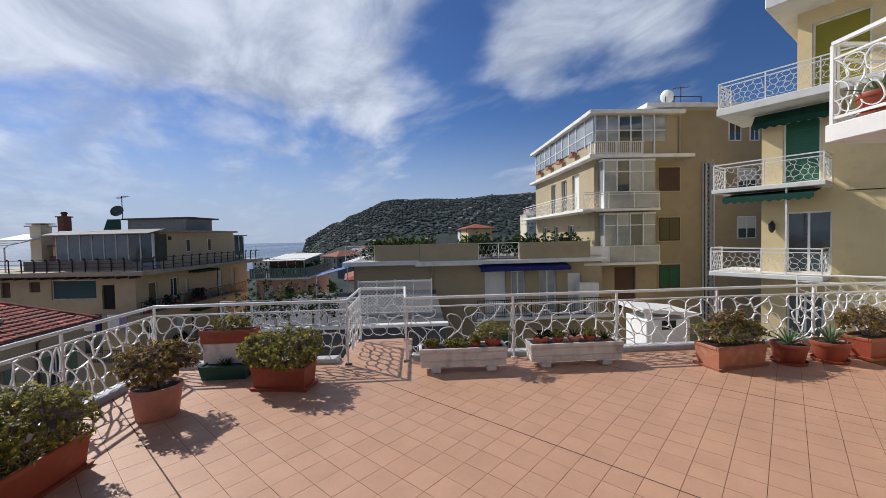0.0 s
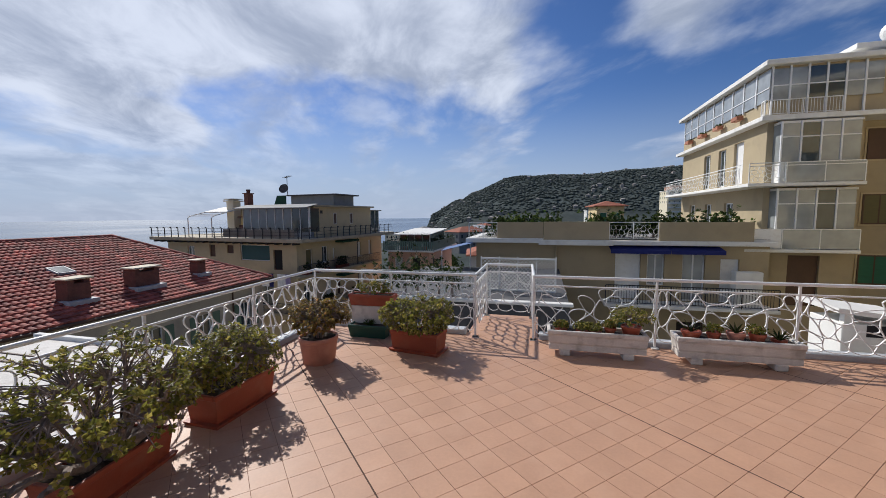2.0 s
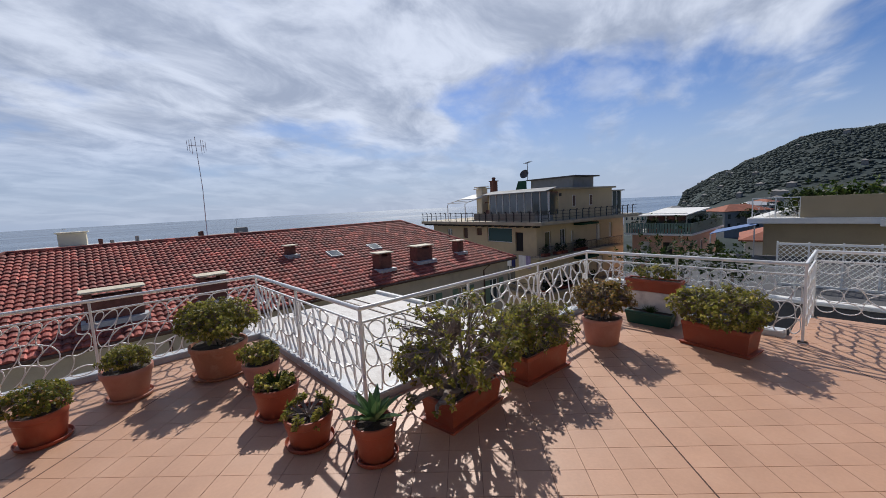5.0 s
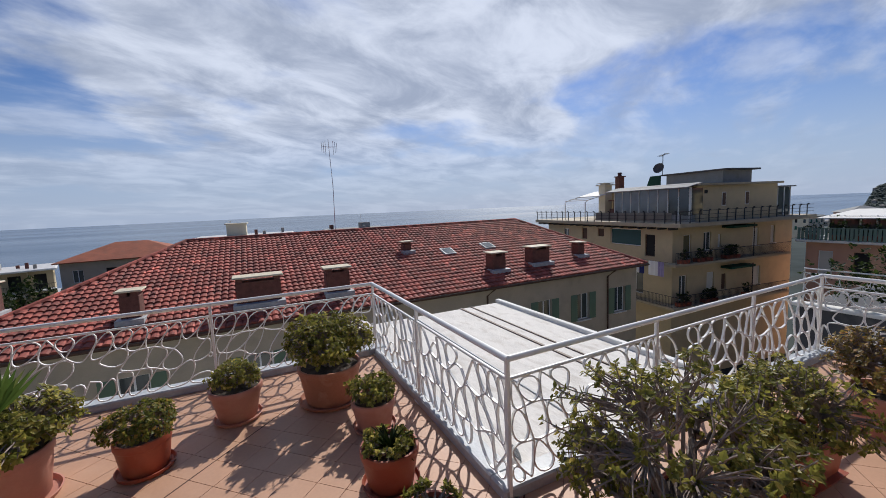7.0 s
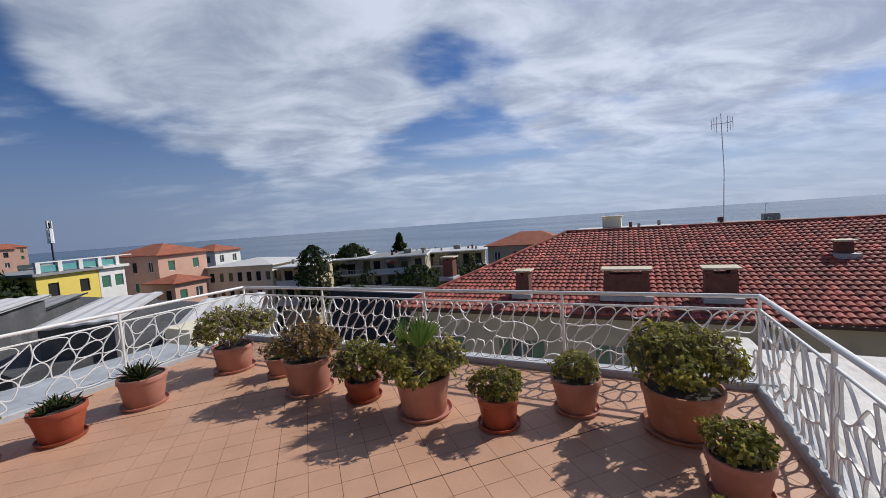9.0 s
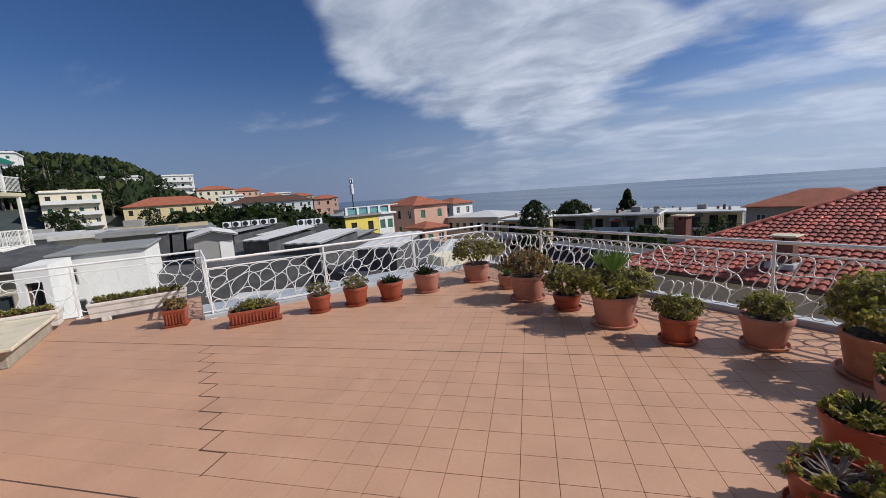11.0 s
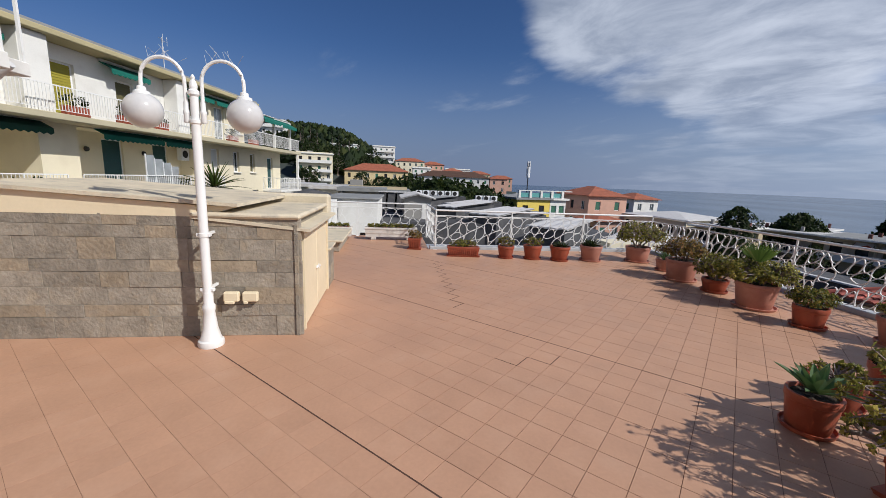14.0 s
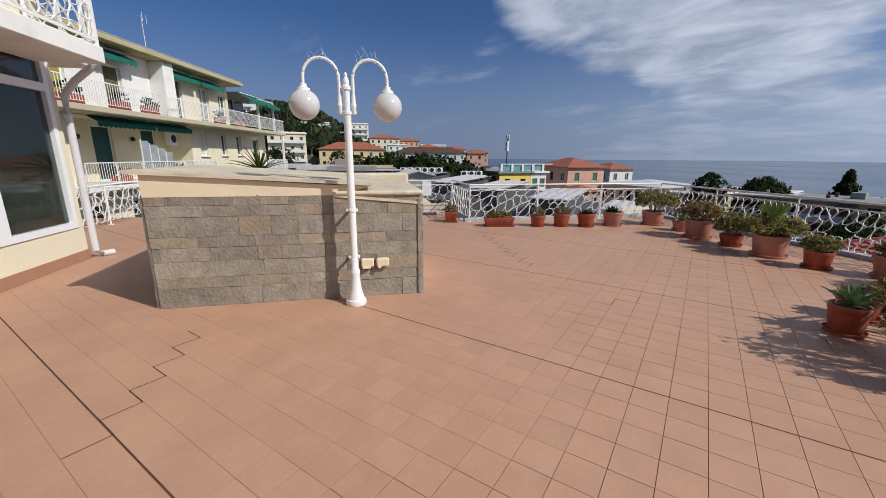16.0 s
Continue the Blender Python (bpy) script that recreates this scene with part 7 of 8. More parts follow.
for u, z in ((2.6, 3.3), (8.3, 3.3), (10.6, 3.3), (12.4, 3.3), (18.4, 3.3), (20.9, 3.3), (6.2, 0.2), (10.0, 0.2), (13.9, 0.2)):
    tub = part("planter_box", S().box(u, -1.1, z, u + 0.9, -0.8, z + 0.35, 0.02), CLAY_R, wa, "red planter box")
    rgp = random.Random(int(u * 10))
    v, f = leaves_at(rgp, [(Vector((u + rgp.uniform(0, 0.9), -0.95 + rgp.uniform(-0.15, 0.15), z + 0.4 + rgp.random() * 0.35)), Vector((rgp.uniform(-1, 1), rgp.uniform(-1, 1), 1))) for _ in range(24)], 6, 0.13)
    part("plant", S().add(v, f), PINE, tub)
wl2 = thing("aerial_mast", pose(-21.3, -13.2, 6.33), "thin white television aerial on a flat roof", "antenna")
part("mast", S().tube([(0, 0, 0), (0.05, 0, 2.1)], 0.022, 5), PIPE, wl2)
part("aerial_rods", S().tube([(-0.35, 0, 1.95), (0.4, 0, 2.0)], 0.012, 4).tube([(-0.25, 0.1, 1.75), (-0.25, 0.1, 2.2)], 0.012, 4).tube([(0.15, 0.1, 1.8), (0.15, 0.1, 2.25)], 0.012, 4), PIPE, wl2)
railing((-7.2, -7.6), (-2.75, -7.6), 3, 740, label="white looped railing beside the stone box", cell=0.2)

# ---- white and grey roofs close to the west ----
def slab_roof(x, y, w, d, z, tilt, turn, wall_z=-8.0, material=ROOFWHITE, wall=GREYW, label="white corrugated shed roof over grey walls"):
    t = thing("shed_roof", pose(x, y, 0, 0, 0, turn), label, "roof", "low roofs")
    part("wall", S().box(-w / 2 + 0.15, -d / 2 + 0.15, wall_z, w / 2 - 0.15, d / 2 - 0.15, z - abs(tilt) * 0.5), wall, t)
    sh, n = S(), int(w / 0.22)
    v = []
    for yy, dz in ((-d / 2, -tilt / 2), (d / 2, tilt / 2)):
        v += [(-w / 2 + w * i / n, yy, z + dz + (0.035 if i % 2 else 0.0)) for i in range(n + 1)]
    m = n + 1
    v += [(a, b, c - 0.06) for a, b, c in v]
    f = [(i, i + 1, m + i + 1, m + i) for i in range(n)] + [(3 * m + i, 3 * m + i + 1, 2 * m + i + 1, 2 * m + i) for i in range(n)]
    f += [(2 * m + i, 2 * m + i + 1, i + 1, i) for i in range(n)] + [(m + i, m + i + 1, 3 * m + i + 1, 3 * m + i) for i in range(n)]
    sh.add(v, f)
    part("roof_sheet", sh, material, t)
    return t


for x, y, z, w, d_, m_ in ((-11.8, 9.6, -0.75, 2.2, 4.0, ROOFWHITE), (-14.2, 7.3, -0.32, 1.9, 4.2, ROOFWHITE), (-16.9, 5.1, -0.05, 1.9, 4.4, ROOFWHITE), (-19.3, 3.7, 0.10, 1.6, 4.6, ROOFWHITE), (-19.6, 7.4, -0.45, 1.6, 4.0, ROOFGREY), (-23.0, 4.6, 0.0, 1.8, 4.0, ROOFWHITE), (-25.5, 2.6, 0.12, 1.6, 4.0, ROOFGREY)):
    slab_roof(x, y, w, d_, z, 0.16, 47, material=m_, wall=SLATE, label="white corrugated shed roof over dark walls")
for k in range(4):
    dm = thing("roof_dormer", pose(-21.6, -1.4 + k * 0.56, -0.55, 0, 0, 80), "dark slanted dormer on a low roof", "dormer", "roof dormers")
    part("wall", S().add([(0, -1.0, 0), (0.42, -1.0, 0), (0.42, 1.0, 0), (0, 1.0, 0), (0, -0.6, 1.1), (0.42, -0.6, 1.1), (0.42, 1.0, 0.9), (0, 1.0, 0.9)], [(3, 2, 1, 0), (4, 5, 6, 7), (0, 1, 5, 4), (1, 2, 6, 5), (2, 3, 7, 6), (3, 0, 4, 7)]), SLATE, dm)
    part("cap", S().box(-0.04, -0.7, 1.1, 0.46, 0.4, 1.14), ROOFWHITE, dm)
tagged(part("shed_yard", S().box(-31.0, -1.6, -14, -15.2, 4.6, -0.6).box(-31.0, 4.6, -14, -12.55, 12.2, -1.3), SLATE), "dark roof surface between the low sheds", "roof", kind="structure")
hut = thing("gabled_hut", pose(-16.8, 0.6, 0, 0, 0, 0), "small grey hut with a pale corrugated gable roof", "hut")
part("wall", S().add([(0, -0.7, -4), (0, 0.7, -4), (0, 0.7, 0.48), (0, 0, 0.66), (0, -0.7, 0.48), (-3, -0.7, -4), (-3, 0.7, -4), (-3, 0.7, 0.48), (-3, 0, 0.66), (-3, -0.7, 0.48)], [(0, 1, 2, 3, 4), (9, 8, 7, 6, 5), (1, 6, 7, 2), (5, 0, 4, 9)]), GREYW, hut)
for s_ in (-1, 1):
    v = [(0.25 - i * 0.1, yy * s_, 0.69 - yy * 0.26 + 0.03 * (i % 2)) for yy in (0.0, 0.9) for i in range(35)]
    part("roof_sheet", S().add(v + [(x, y, z - 0.05) for x, y, z in v], [(i, i + 1, 36 + i, 35 + i) for i in range(34)] + [(105 + i, 106 + i, 71 + i, 70 + i) for i in range(34)] + [(35 + i, 36 + i, 106 + i, 105 + i) for i in range(34)]), ROOFWHITE, hut)
part("white_panel", S().box(0.01, 0.2, -2.5, 0.03, 0.68, 0.2), PLASTER_W, hut)
tagged(part("cream_gable", S().box(-8.6, 5.9, -8.0, -7.7, 7.6, -0.25).box(-9.6, 6.8, -8, -8.62, 7.0, -0.45), PALE), "cream rendered gable wall beside the roofs", "wall", kind="structure")
gw = house("grey_white_house", pose(-13.5, -3.5, 0, 0, 0, 88), 2.15, 3.6, -10.0, 0.5, PLASTER_W, "grey-white rendered house wall with small windows", {"f": [(0.25, -0.35, 0.52, 0.12, "win"), (0.3, -1.5, 0.62, -0.8, "win"), (1.4, -1.6, 1.8, -0.9, "dark")]})
part("coping", S().box(-0.1, -0.1, 0.5, 2.25, 3.7, 0.58, 0.02), ROOFGREY, gw)
house("white_terrace_hut", pose(-11.4, -3.65, 0, 0, 0, 88), 0.6, 1.8, -10.0, 0.5, PLASTER_W, "narrow white rendered terrace hut", {"f": [(0.15, -1.8, 0.45, 0.1, "dark")]})
tagged(part("courtyard_block", S().box(-12.5, 3.2, -14, -7.9, 14.0, -3.2), GREYW), "grey courtyard roof below the railing", "roof", kind="structure")
house("grey_lane_house", pose(-10.2, 6.6, 0, 0, 0, -115), 6.0, 2.0, -10.0, -1.55, GREYW, "grey rendered low house with small dark windows", {"f": [(0.8, -3.0, 1.4, -2.1, "dark"), (2.4, -3.0, 2.9, -2.2, "dark"), (4.2, -3.0, 4.8, -2.1, "win")]}, roof_mat=ROOFWHITE)


def ac_unit(x, y, z, turn):
    a = thing("air_conditioner", pose(x, y, z, 0, 0, turn), "white outdoor air-conditioning unit with a round fan grille", "air conditioner", "roof units")
    part("casing", S().box(-0.42, -0.16, 0.04, 0.42, 0.16, 0.66, 0.02), ALU, a)
    fg = S()
    for r in (0.07, 0.14, 0.21, 0.27):
        fg.tube([(-0.08 + r * math.cos(2 * math.pi * i / 20), -0.175, 0.35 + r * math.sin(2 * math.pi * i / 20)) for i in range(20)], 0.008, 4, closed=True)
    g = part("grille", fg, IRON, a)
    part("fan", S().lathe([(0.26, 0.0), (0.265, 0.006), (0.26, 0.012)], 20, pose(-0.08, -0.160, 0.35, 90, 0, 0)), DARK, g)
    part("foot", S().box(-0.36, -0.15, 0.0, -0.28, 0.15, 0.04), IRON, a)
    part("foot", S().box(0.28, -0.15, 0.0, 0.36, 0.15, 0.04), IRON, a)


for i in range(6):
    ac_unit(-47.5, 2.9 + i * 0.95, -0.75, 92)
for i in range(3):
    ac_unit(-41.6, 9.5 + i * 0.9, -0.95, 100)
tagged(part("unit_ledge", S().box(-49.5, 1.8, -8, -46.8, 9.0, -0.755).box(-43.2, 8.8, -8, -41.0, 12.2, -0.955), SLATE), "dark flat roof with units on it", "roof", kind="structure")

# ---- ground, sea and hills ----


def smooth(a, b, v):
    k = min(1.0, max(0.0, (v - a) / (b - a)))
    return k * k * (3 - 2 * k)


def ground_z(x, y):
    z = -14.0 - 26.0 * smooth(40, 240, y) - 30.0 * smooth(235, 300, y)
    z += 2.0 * noise.noise(Vector((x / 60, y / 60, 3.1))) * smooth(60, 140, math.hypot(x, y)) * smooth(240, 180, y)
    if x > 150:
        a = y / x * 1200
        prof = 78 * smooth(352, 200, a) + 26 * smooth(250, 60, a) + 12 * smooth(-60, -380, a)
        z += (prof + 16 + 56 * smooth(235, 300, y)) * smooth(420, 1150, x) * (1 + 0.04 * noise.noise(Vector((a / 60, x / 300, 1.0)))) * smooth(2300, 1300, x) * smooth(372, 335, a)
        z += 4 * smooth(420, 1100, x) * noise.noise(Vector((x / 140, y / 110, 7.7))) * smooth(360, 200, a)
    if x < -70:
        z += smooth(-70, -190, x) * smooth(55, -45, y) * 26 * (1 + 0.3 * noise.noise(Vector((x / 80, y / 50, 5.0)))) + smooth(-170, -420, x) * smooth(70, -70, y) * 26
        z += smooth(-700, -1500, x) * smooth(760, 200, y) * 62
    if y < -40:
        z += smooth(-40, -300, y) * 40 * smooth(420, 200, x)
    return z


gv, gf, gx = [], [], sorted({round(math.copysign(abs(t) ** 2.2, t) * 2600, 1) for t in np.linspace(-1, 1, 121)})
for y in gx:
    for x in gx:
        gv.append((x, y, ground_z(x, y)))
N = len(gx)
gf = [(j * N + i, j * N + i + 1, (j + 1) * N + i + 1, (j + 1) * N + i) for j in range(N - 1) for i in range(N - 1)]
# blue-grey cast of the base colour paints in the far hills' haze
LAND = mat("scrub_and_town_ground_hazed", (0.060, 0.074, 0.072), 0.95, 0.5, 0.012, 0.2, 0.2, stain=(0.075, 0.080, 0.070), stain_amount=0.6, spec=0.04)
tagged(part("ground", S().add(gv, gf), LAND, smooth=True), "hilly green and brown coastal ground with town, tinted with painted haze", "ground", kind="structure")
SEA = mat("sea_water", (0.045, 0.075, 0.115), 0.22, 0.06, 0.004, 0.12, 0.015, spec=0.32, stretch=(0.25, 1, 1))
tagged(part("water", S().add([(-5200, -200, -41.0), (5200, -200, -41.0), (5200, 5200, -41.0), (-5200, 5200, -41.0)], [(0, 1, 2, 3)]), SEA), "calm blue sea reaching the horizon", "sea", kind="structure")


# ---- town houses ----
def town_house(seed, x, y, w, d, h, turn, wall, roof, hip, label, cols=4, base=None, styles=("win", "green", "win", "dark"), balconies=False, group="town houses", lite=False, pitch=2.9, rise=0.22):
    rng = random.Random(seed)
    z = ground_z(x, y) - 1.0 if base is None else base
    storeys = max(2, int(h / 3.0))
    hol = {}
    for k, L in ((("f", w), ("r", d), ("l", d), ("b", w)) if lite else (("f", w), ("r", d), ("l", d))):
        n = max(2, int(L / pitch))
        wd_ = min(0.5, pitch * 0.26)
        hol[k] = [(L * (i + 0.5) / n - wd_, z + h - 2.4 - 3.0 * s, L * (i + 0.5) / n + wd_, z + h - 0.9 - 3.0 * s, rng.choice(styles)) for s in range(min(storeys, 2 if lite else 3)) for i in range(n)]
    hs = house("town_house", pose(x, y, 0, 0, 0, turn), w, d, z, z + h, wall, label, hol, depth=0.15, group=group, lite=lite)
    if hip:
        e, rise = 0.5, min(w, d) * rise
        i_ = min(w, d) / 2
        if w >= d:
            r0, r1 = (i_, d / 2), (w - i_, d / 2)
        else:
            r0, r1 = (w / 2, i_), (w / 2, d - i_)
        t = z + h
        v = [(-e, -e, t), (w + e, -e, t), (w + e, d + e, t), (-e, d + e, t), (*r0, t + rise), (*r1, t + rise), (-e, -e, t + 0.12), (w + e, -e, t + 0.12), (w + e, d + e, t + 0.12), (-e, d + e, t + 0.12)]
        f = [(3, 2, 1, 0), (0, 1, 7, 6), (1, 2, 8, 7), (2, 3, 9, 8), (3, 0, 6, 9)]
        f += [(6, 7, 5, 4), (7, 8, 5), (8, 9, 4, 5), (9, 6, 4)] if w >= d else [(6, 7, 4), (7, 8, 5, 4), (8, 9, 5), (9, 6, 4, 5)]
        part("roof", S().add(v, f), roof, hs)
    else:
        part("roof", S().box(-0.4, -0.4, z + h + 0.004, w + 0.4, d + 0.4, z + h + 0.3), roof, hs)
        if w > 7.5:
            part("roof_hut", S().box(w * 0.3, d * 0.4, z + h + 0.3, w * 0.45, d * 0.65, z + h + 1.2, 0.03), GREYW, hs)
            part("roof_parapet", S().box(0.0, 0.0, z + h + 0.3, w, 0.15, z + h + 0.62), wall, hs)
    if balconies:
        for s in range(storeys):
            zz = z + h - 3.0 * (s + 1)
            part("balcony", S().box(0.3, -1.3, zz, w - 0.3, 0, zz + 0.18).box(0.3, -1.3, zz + 0.18, w - 0.3, -1.22, zz + 1.0), SLAB, hs)
    return hs


def apartment_block(seed, x, y, w, d, top, storeys, turn, wall, label, rail="white", parasol=False, hut=False):
    """A flat-roofed block with a loggia door and balcony in every bay, a roof hut, pipes and aerials."""
    rng = random.Random(seed)
    n = max(2, int(w / 2.6))
    m = max(2, int(d / 3.0))
    hol = {"f": [], "r": [], "l": []}
    for s_ in range(storeys):
        z = top - 2.9 * (s_ + 1)
        hol["f"] += [(w * (i + 0.22) / n, z + 0.12, w * (i + 0.72) / n, z + 2.35, rng.choice(("dark", "dark", "win", "drab"))) for i in range(n)]
        for k in "rl":
            hol[k] += [(d * (i + 0.3) / m, z + 0.95, d * (i + 0.68) / m, z + 2.3, rng.choice(("dark", "win", "drab"))) for i in range(m)]
    hs = house("apartment_block", pose(x, y, 0, 0, 0, turn), w, d, top - 14.0, top, wall, label, hol, depth=0.3, group="town houses", lite=True)
    part("roof", S().box(-0.5, -1.5, top + 0.004, w + 0.5, d + 0.4, top + 0.24, 0.03), SLAB, hs)
    part("roof_surface", S().box(-0.3, -1.3, top + 0.245, w + 0.3, d + 0.2, top + 0.27), ROOFWHITE if seed % 2 else ROOFGREY, hs)
    hx = rng.uniform(0.2, 0.6) * w
    if not hut:
        part("roof_hut", S().box(hx, d * 0.4, top + 0.27, hx + 1.5, d * 0.4 + 1.6, top + 1.15, 0.03), GREYW, hs)
    else:
        part("roof_hut", S().box(hx, d * 0.3, top + 0.27, hx + 2.4, d * 0.3 + 2.2, top + 1.9, 0.03).box(hx - 0.2, d * 0.3 - 0.2, top + 1.9, hx + 2.6, d * 0.3 + 2.4, top + 2.03), PALE, hs, "small stair hut")
    for i in range(4):
        px_, py_ = rng.uniform(0.3, w - 0.3), rng.uniform(0.5, d - 0.5)
        part("flue", S().box(px_ - 0.2, py_ - 0.2, top + 0.26, px_ + 0.2, py_ + 0.2, top + rng.uniform(0.7, 1.2), 0.02), GREYW if i % 2 else BRICK, hs)
    part("aerial", S().tube([(hx + 0.4, d * 0.55, top + 1.0), (hx + 0.4, d * 0.55, top + 2.4)], 0.02, 4).tube([(hx + 0.1, d * 0.55, top + 2.3), (hx + 0.7, d * 0.55, top + 2.35)], 0.018, 4), PIPE, hs)
    for s_ in range(storeys):
        z = top - 2.9 * (s_ + 1)
        b_ = part("balcony", S().box(-0.2, -1.4, z - 0.1, w + 0.2, -0.001, z + 0.1), SLAB, hs)
        rs = S().box(-0.15, -1.38, z + 0.95, w + 0.15, -1.33, z + 1.0)
        if rail == "solid":
            rs.box(-0.15, -1.37, z + 0.1, w + 0.15, -1.31, z + 0.95)
        else:
            for i in range(int(w / 0.3)):
                rs.box(i * 0.3, -1.37, z + 0.1, i * 0.3 + 0.035, -1.34, z + 0.95)
        part("balcony_railing", rs, IRON if rail == "iron" else PLASTER_W, b_)
        for i in range(1, n):
            if rng.random() < 0.45:
                part("divider", S().box(w * i / n - 0.04, -1.28, z + 0.1, w * i / n + 0.04, -0.002, z + 2.75), wall, b_)
            if rng.random() < 0.4:
                part("awning", S().add([(w * (i - 0.8) / n, -0.02, z + 2.6), (w * (i - 0.1) / n, -0.02, z + 2.6), (w * (i - 0.1) / n, -1.2, z + 2.1), (w * (i - 0.8) / n, -1.2, z + 2.1)], [(0, 1, 2, 3)]), rng.choice((SLAB, AWN_D, GREYW)), b_)
    if parasol:
        pr_ = [(w * 0.42 + 1.1 * math.cos(a), -0.9 + 0.9 * math.sin(a), top - 2.9 + 1.95) for a in [math.pi * k / 4 for k in range(8)]]
        part("parasol", S().add(pr_ + [(w * 0.42, -0.9, top - 2.9 + 2.4)], [(i, (i + 1) % 8, 8) for i in range(8)]), mat("orange_red_fabric", (0.55, 0.09, 0.03), 0.8, 0.08, 2, 60, 0.1), hs, "orange-red parasol")
    return hs


# the ones that can be told apart
town_house(41, -17.4, -6.8, 3.2, 3, 6.2, 88, BEIGE, SLATE, True, "low beige house with a grey roof", base=-6.2, styles=("dark", "win"))
town_house(42, -29.6, -4.7, 3.2, 4, 7.2, 90, GREYW, ROOFGREY, False, "low grey house with teal glass", base=-7.0, styles=("green", "win"))
town_house(43, -32.2, -7.4, 2.1, 4, 7.2, 90, PLASTER_W, ROOFWHITE, False, "low white house with large windows", base=-7.0, styles=("win",))
town_house(44, -36.6, -11.0, 2.8, 5, 7.2, 90, PLASTER_W, ROOFWHITE, False, "low white house beside the villas", base=-7.0, styles=("dark", "win"))
town_house(45, -40, -8.0, 9, 5, 7.0, 90, SAND, ROOFGREY, False, "low sand-coloured house on the slope", base=-7.2, styles=("dark", "win"))
town_house(1, -57, 19.4, 6.0, 12, 11.7, 100, LEMON, ROOFGREY, False, "lemon town house with a roof terrace", base=-13.0, styles=("dark", "win"))
town_house(2, -58.1, 25.4, 3.0, 10, 11.7, 100, PLASTER_W, SLAB, False, "narrow white town house with shutters", base=-13.0, styles=("green", "win"))
town_house(3, -60.5, 33.4, 7.8, 10, 13.1, 97, PINK, ROOFO, True, "pink town house with an orange tiled hip roof", base=-13.6)
town_house(4, -52, 30.5, 4.5, 5, 8.6, 97, PINK, ROOFO, True, "low house with an orange tiled roof", base=-12.6)
town_house(5, -77, 53, 6.5, 8, 13.6, 97, PLASTER_W, ROOFO, True, "white town house with an orange tiled roof", base=-15)
town_house(6, -61.5, 41.0, 11.5, 11, 9.6, 17, PALE, ROOFWHITE, True, "cream town house with rows of windows and a white hip roof", base=-13.0, styles=("dark", "drab"), pitch=1.6, rise=0.09)
apartment_block(37, -49.6, 45.2, 5.4, 8, -4.0, 2, 20, SAND, "sand-coloured block with a planted terrace", "solid")
apartment_block(7, -51.8, 58.0, 9.5, 8, -4.5, 3, 25, GREYW, "grey flat-roofed apartment block with balconies", "white")
apartment_block(8, -43.1, 60.1, 10.4, 9, -4.4, 3, 22, BEIGE, "beige-grey apartment block with deep balconies and a red parasol", "solid", True)
apartment_block(9, -39.7, 75.0, 13.2, 9, -5.1, 3, 18, SAND, "sand-coloured apartment block with long balconies", "iron")
apartment_block(33, -70.0, 76.0, 12.0, 9, -5.6, 3, 25, PLASTER_W, "white apartment block with long balconies by the sea", "white")
apartment_block(35, -60.0, 96.0, 15.0, 10, -7.0, 3, 20, PALE, "pale apartment block among coastal trees", "solid")
town_house(10, -20.0, 60.5, 12.4, 9, 12.0, 3, BEIGE, ROOFO, True, "beige house with a large orange tiled roof", base=-15.0)
town_house(11, -134.5, -32, 11.8, 12, 12, 100, PALE, SLAB, False, "cream apartment block with stacked balconies", base=-4, balconies=True)
town_house(12, -137, -16.5, 22, 12, 8.2, 92, YELLOW, ROOFO, True, "yellow villa with an orange tiled roof", base=-5.0)
town_house(13, -225.5, -34.5, 16, 12, 14, 93, PLASTER_W, SLAB, False, "white hillside villa with balconies", base=4.0, balconies=True)
town_house(14, -228, -10.8, 12.6, 12, 14, 93, PLASTER_W, SLAB, False, "white hillside apartment house", base=4.0, balconies=True)
town_house(15, -167.8, 10.9, 31, 12, 11.3, 81, PLASTER_W, BROWN, True, "long white hotel with a dark roof", base=-9.0)
town_house(16, -163, 42, 7.5, 10, 10.2, 85, PINK, ROOFO, True, "orange town house with a tiled roof", base=-8.0)
town_house(17, -70, -24, 16, 9, 5, 95, PLASTER_W, SLAB, False, "low white villa with a terrace", base=-6)
town_house(18, -48, -12, 14, 8, 5, 95, GREYW, ROOFGREY, False, "low grey house with a flat roof", base=-6)
town_house(19, -189, -60, 11.4, 12, 15, 96, PLASTER_W, SLAB, False, "white terraced apartment house on the slope", base=9.5, balconies=True)
town_house(21, 48, 8, 8, 8, 9.5, -80, PLASTER_W, ROOFO, True, "white house with an orange tiled roof", base=-13)
town_house(22, 62, -8.5, 3.8, 6, 14.7, -85, YELLOW, ROOFO, True, "yellow house with a flat orange roof", base=-12.0)
town_house(23, 300, -84, 22, 14, 25, -85, PALE, SLAB, False, "cream apartment tower on the slope", base=-8.0, balconies=True)
town_house(24, 320, -34, 10, 12, 16, -85, PLASTER_W, SLAB, False, "white apartment house on the slope", base=-12.0)
town_house(25, 330, -95, 26, 14, 30, -85, PINK, SLAB, False, "pinkish apartment house on the slope", base=-8.0, balconies=True)
apartment_block(26, 11.2, 58.0, 8.4, 9, -1.35, 3, -2, PLASTER_W, "white apartment house with a flat roof by the sea", "white")
apartment_block(27, -6.3, 58.0, 11.7, 9, -1.35, 3, -2, PALE, "pale apartment house with a flat roof and stair hut", "white", hut=True)
vrn = random.Random(17)
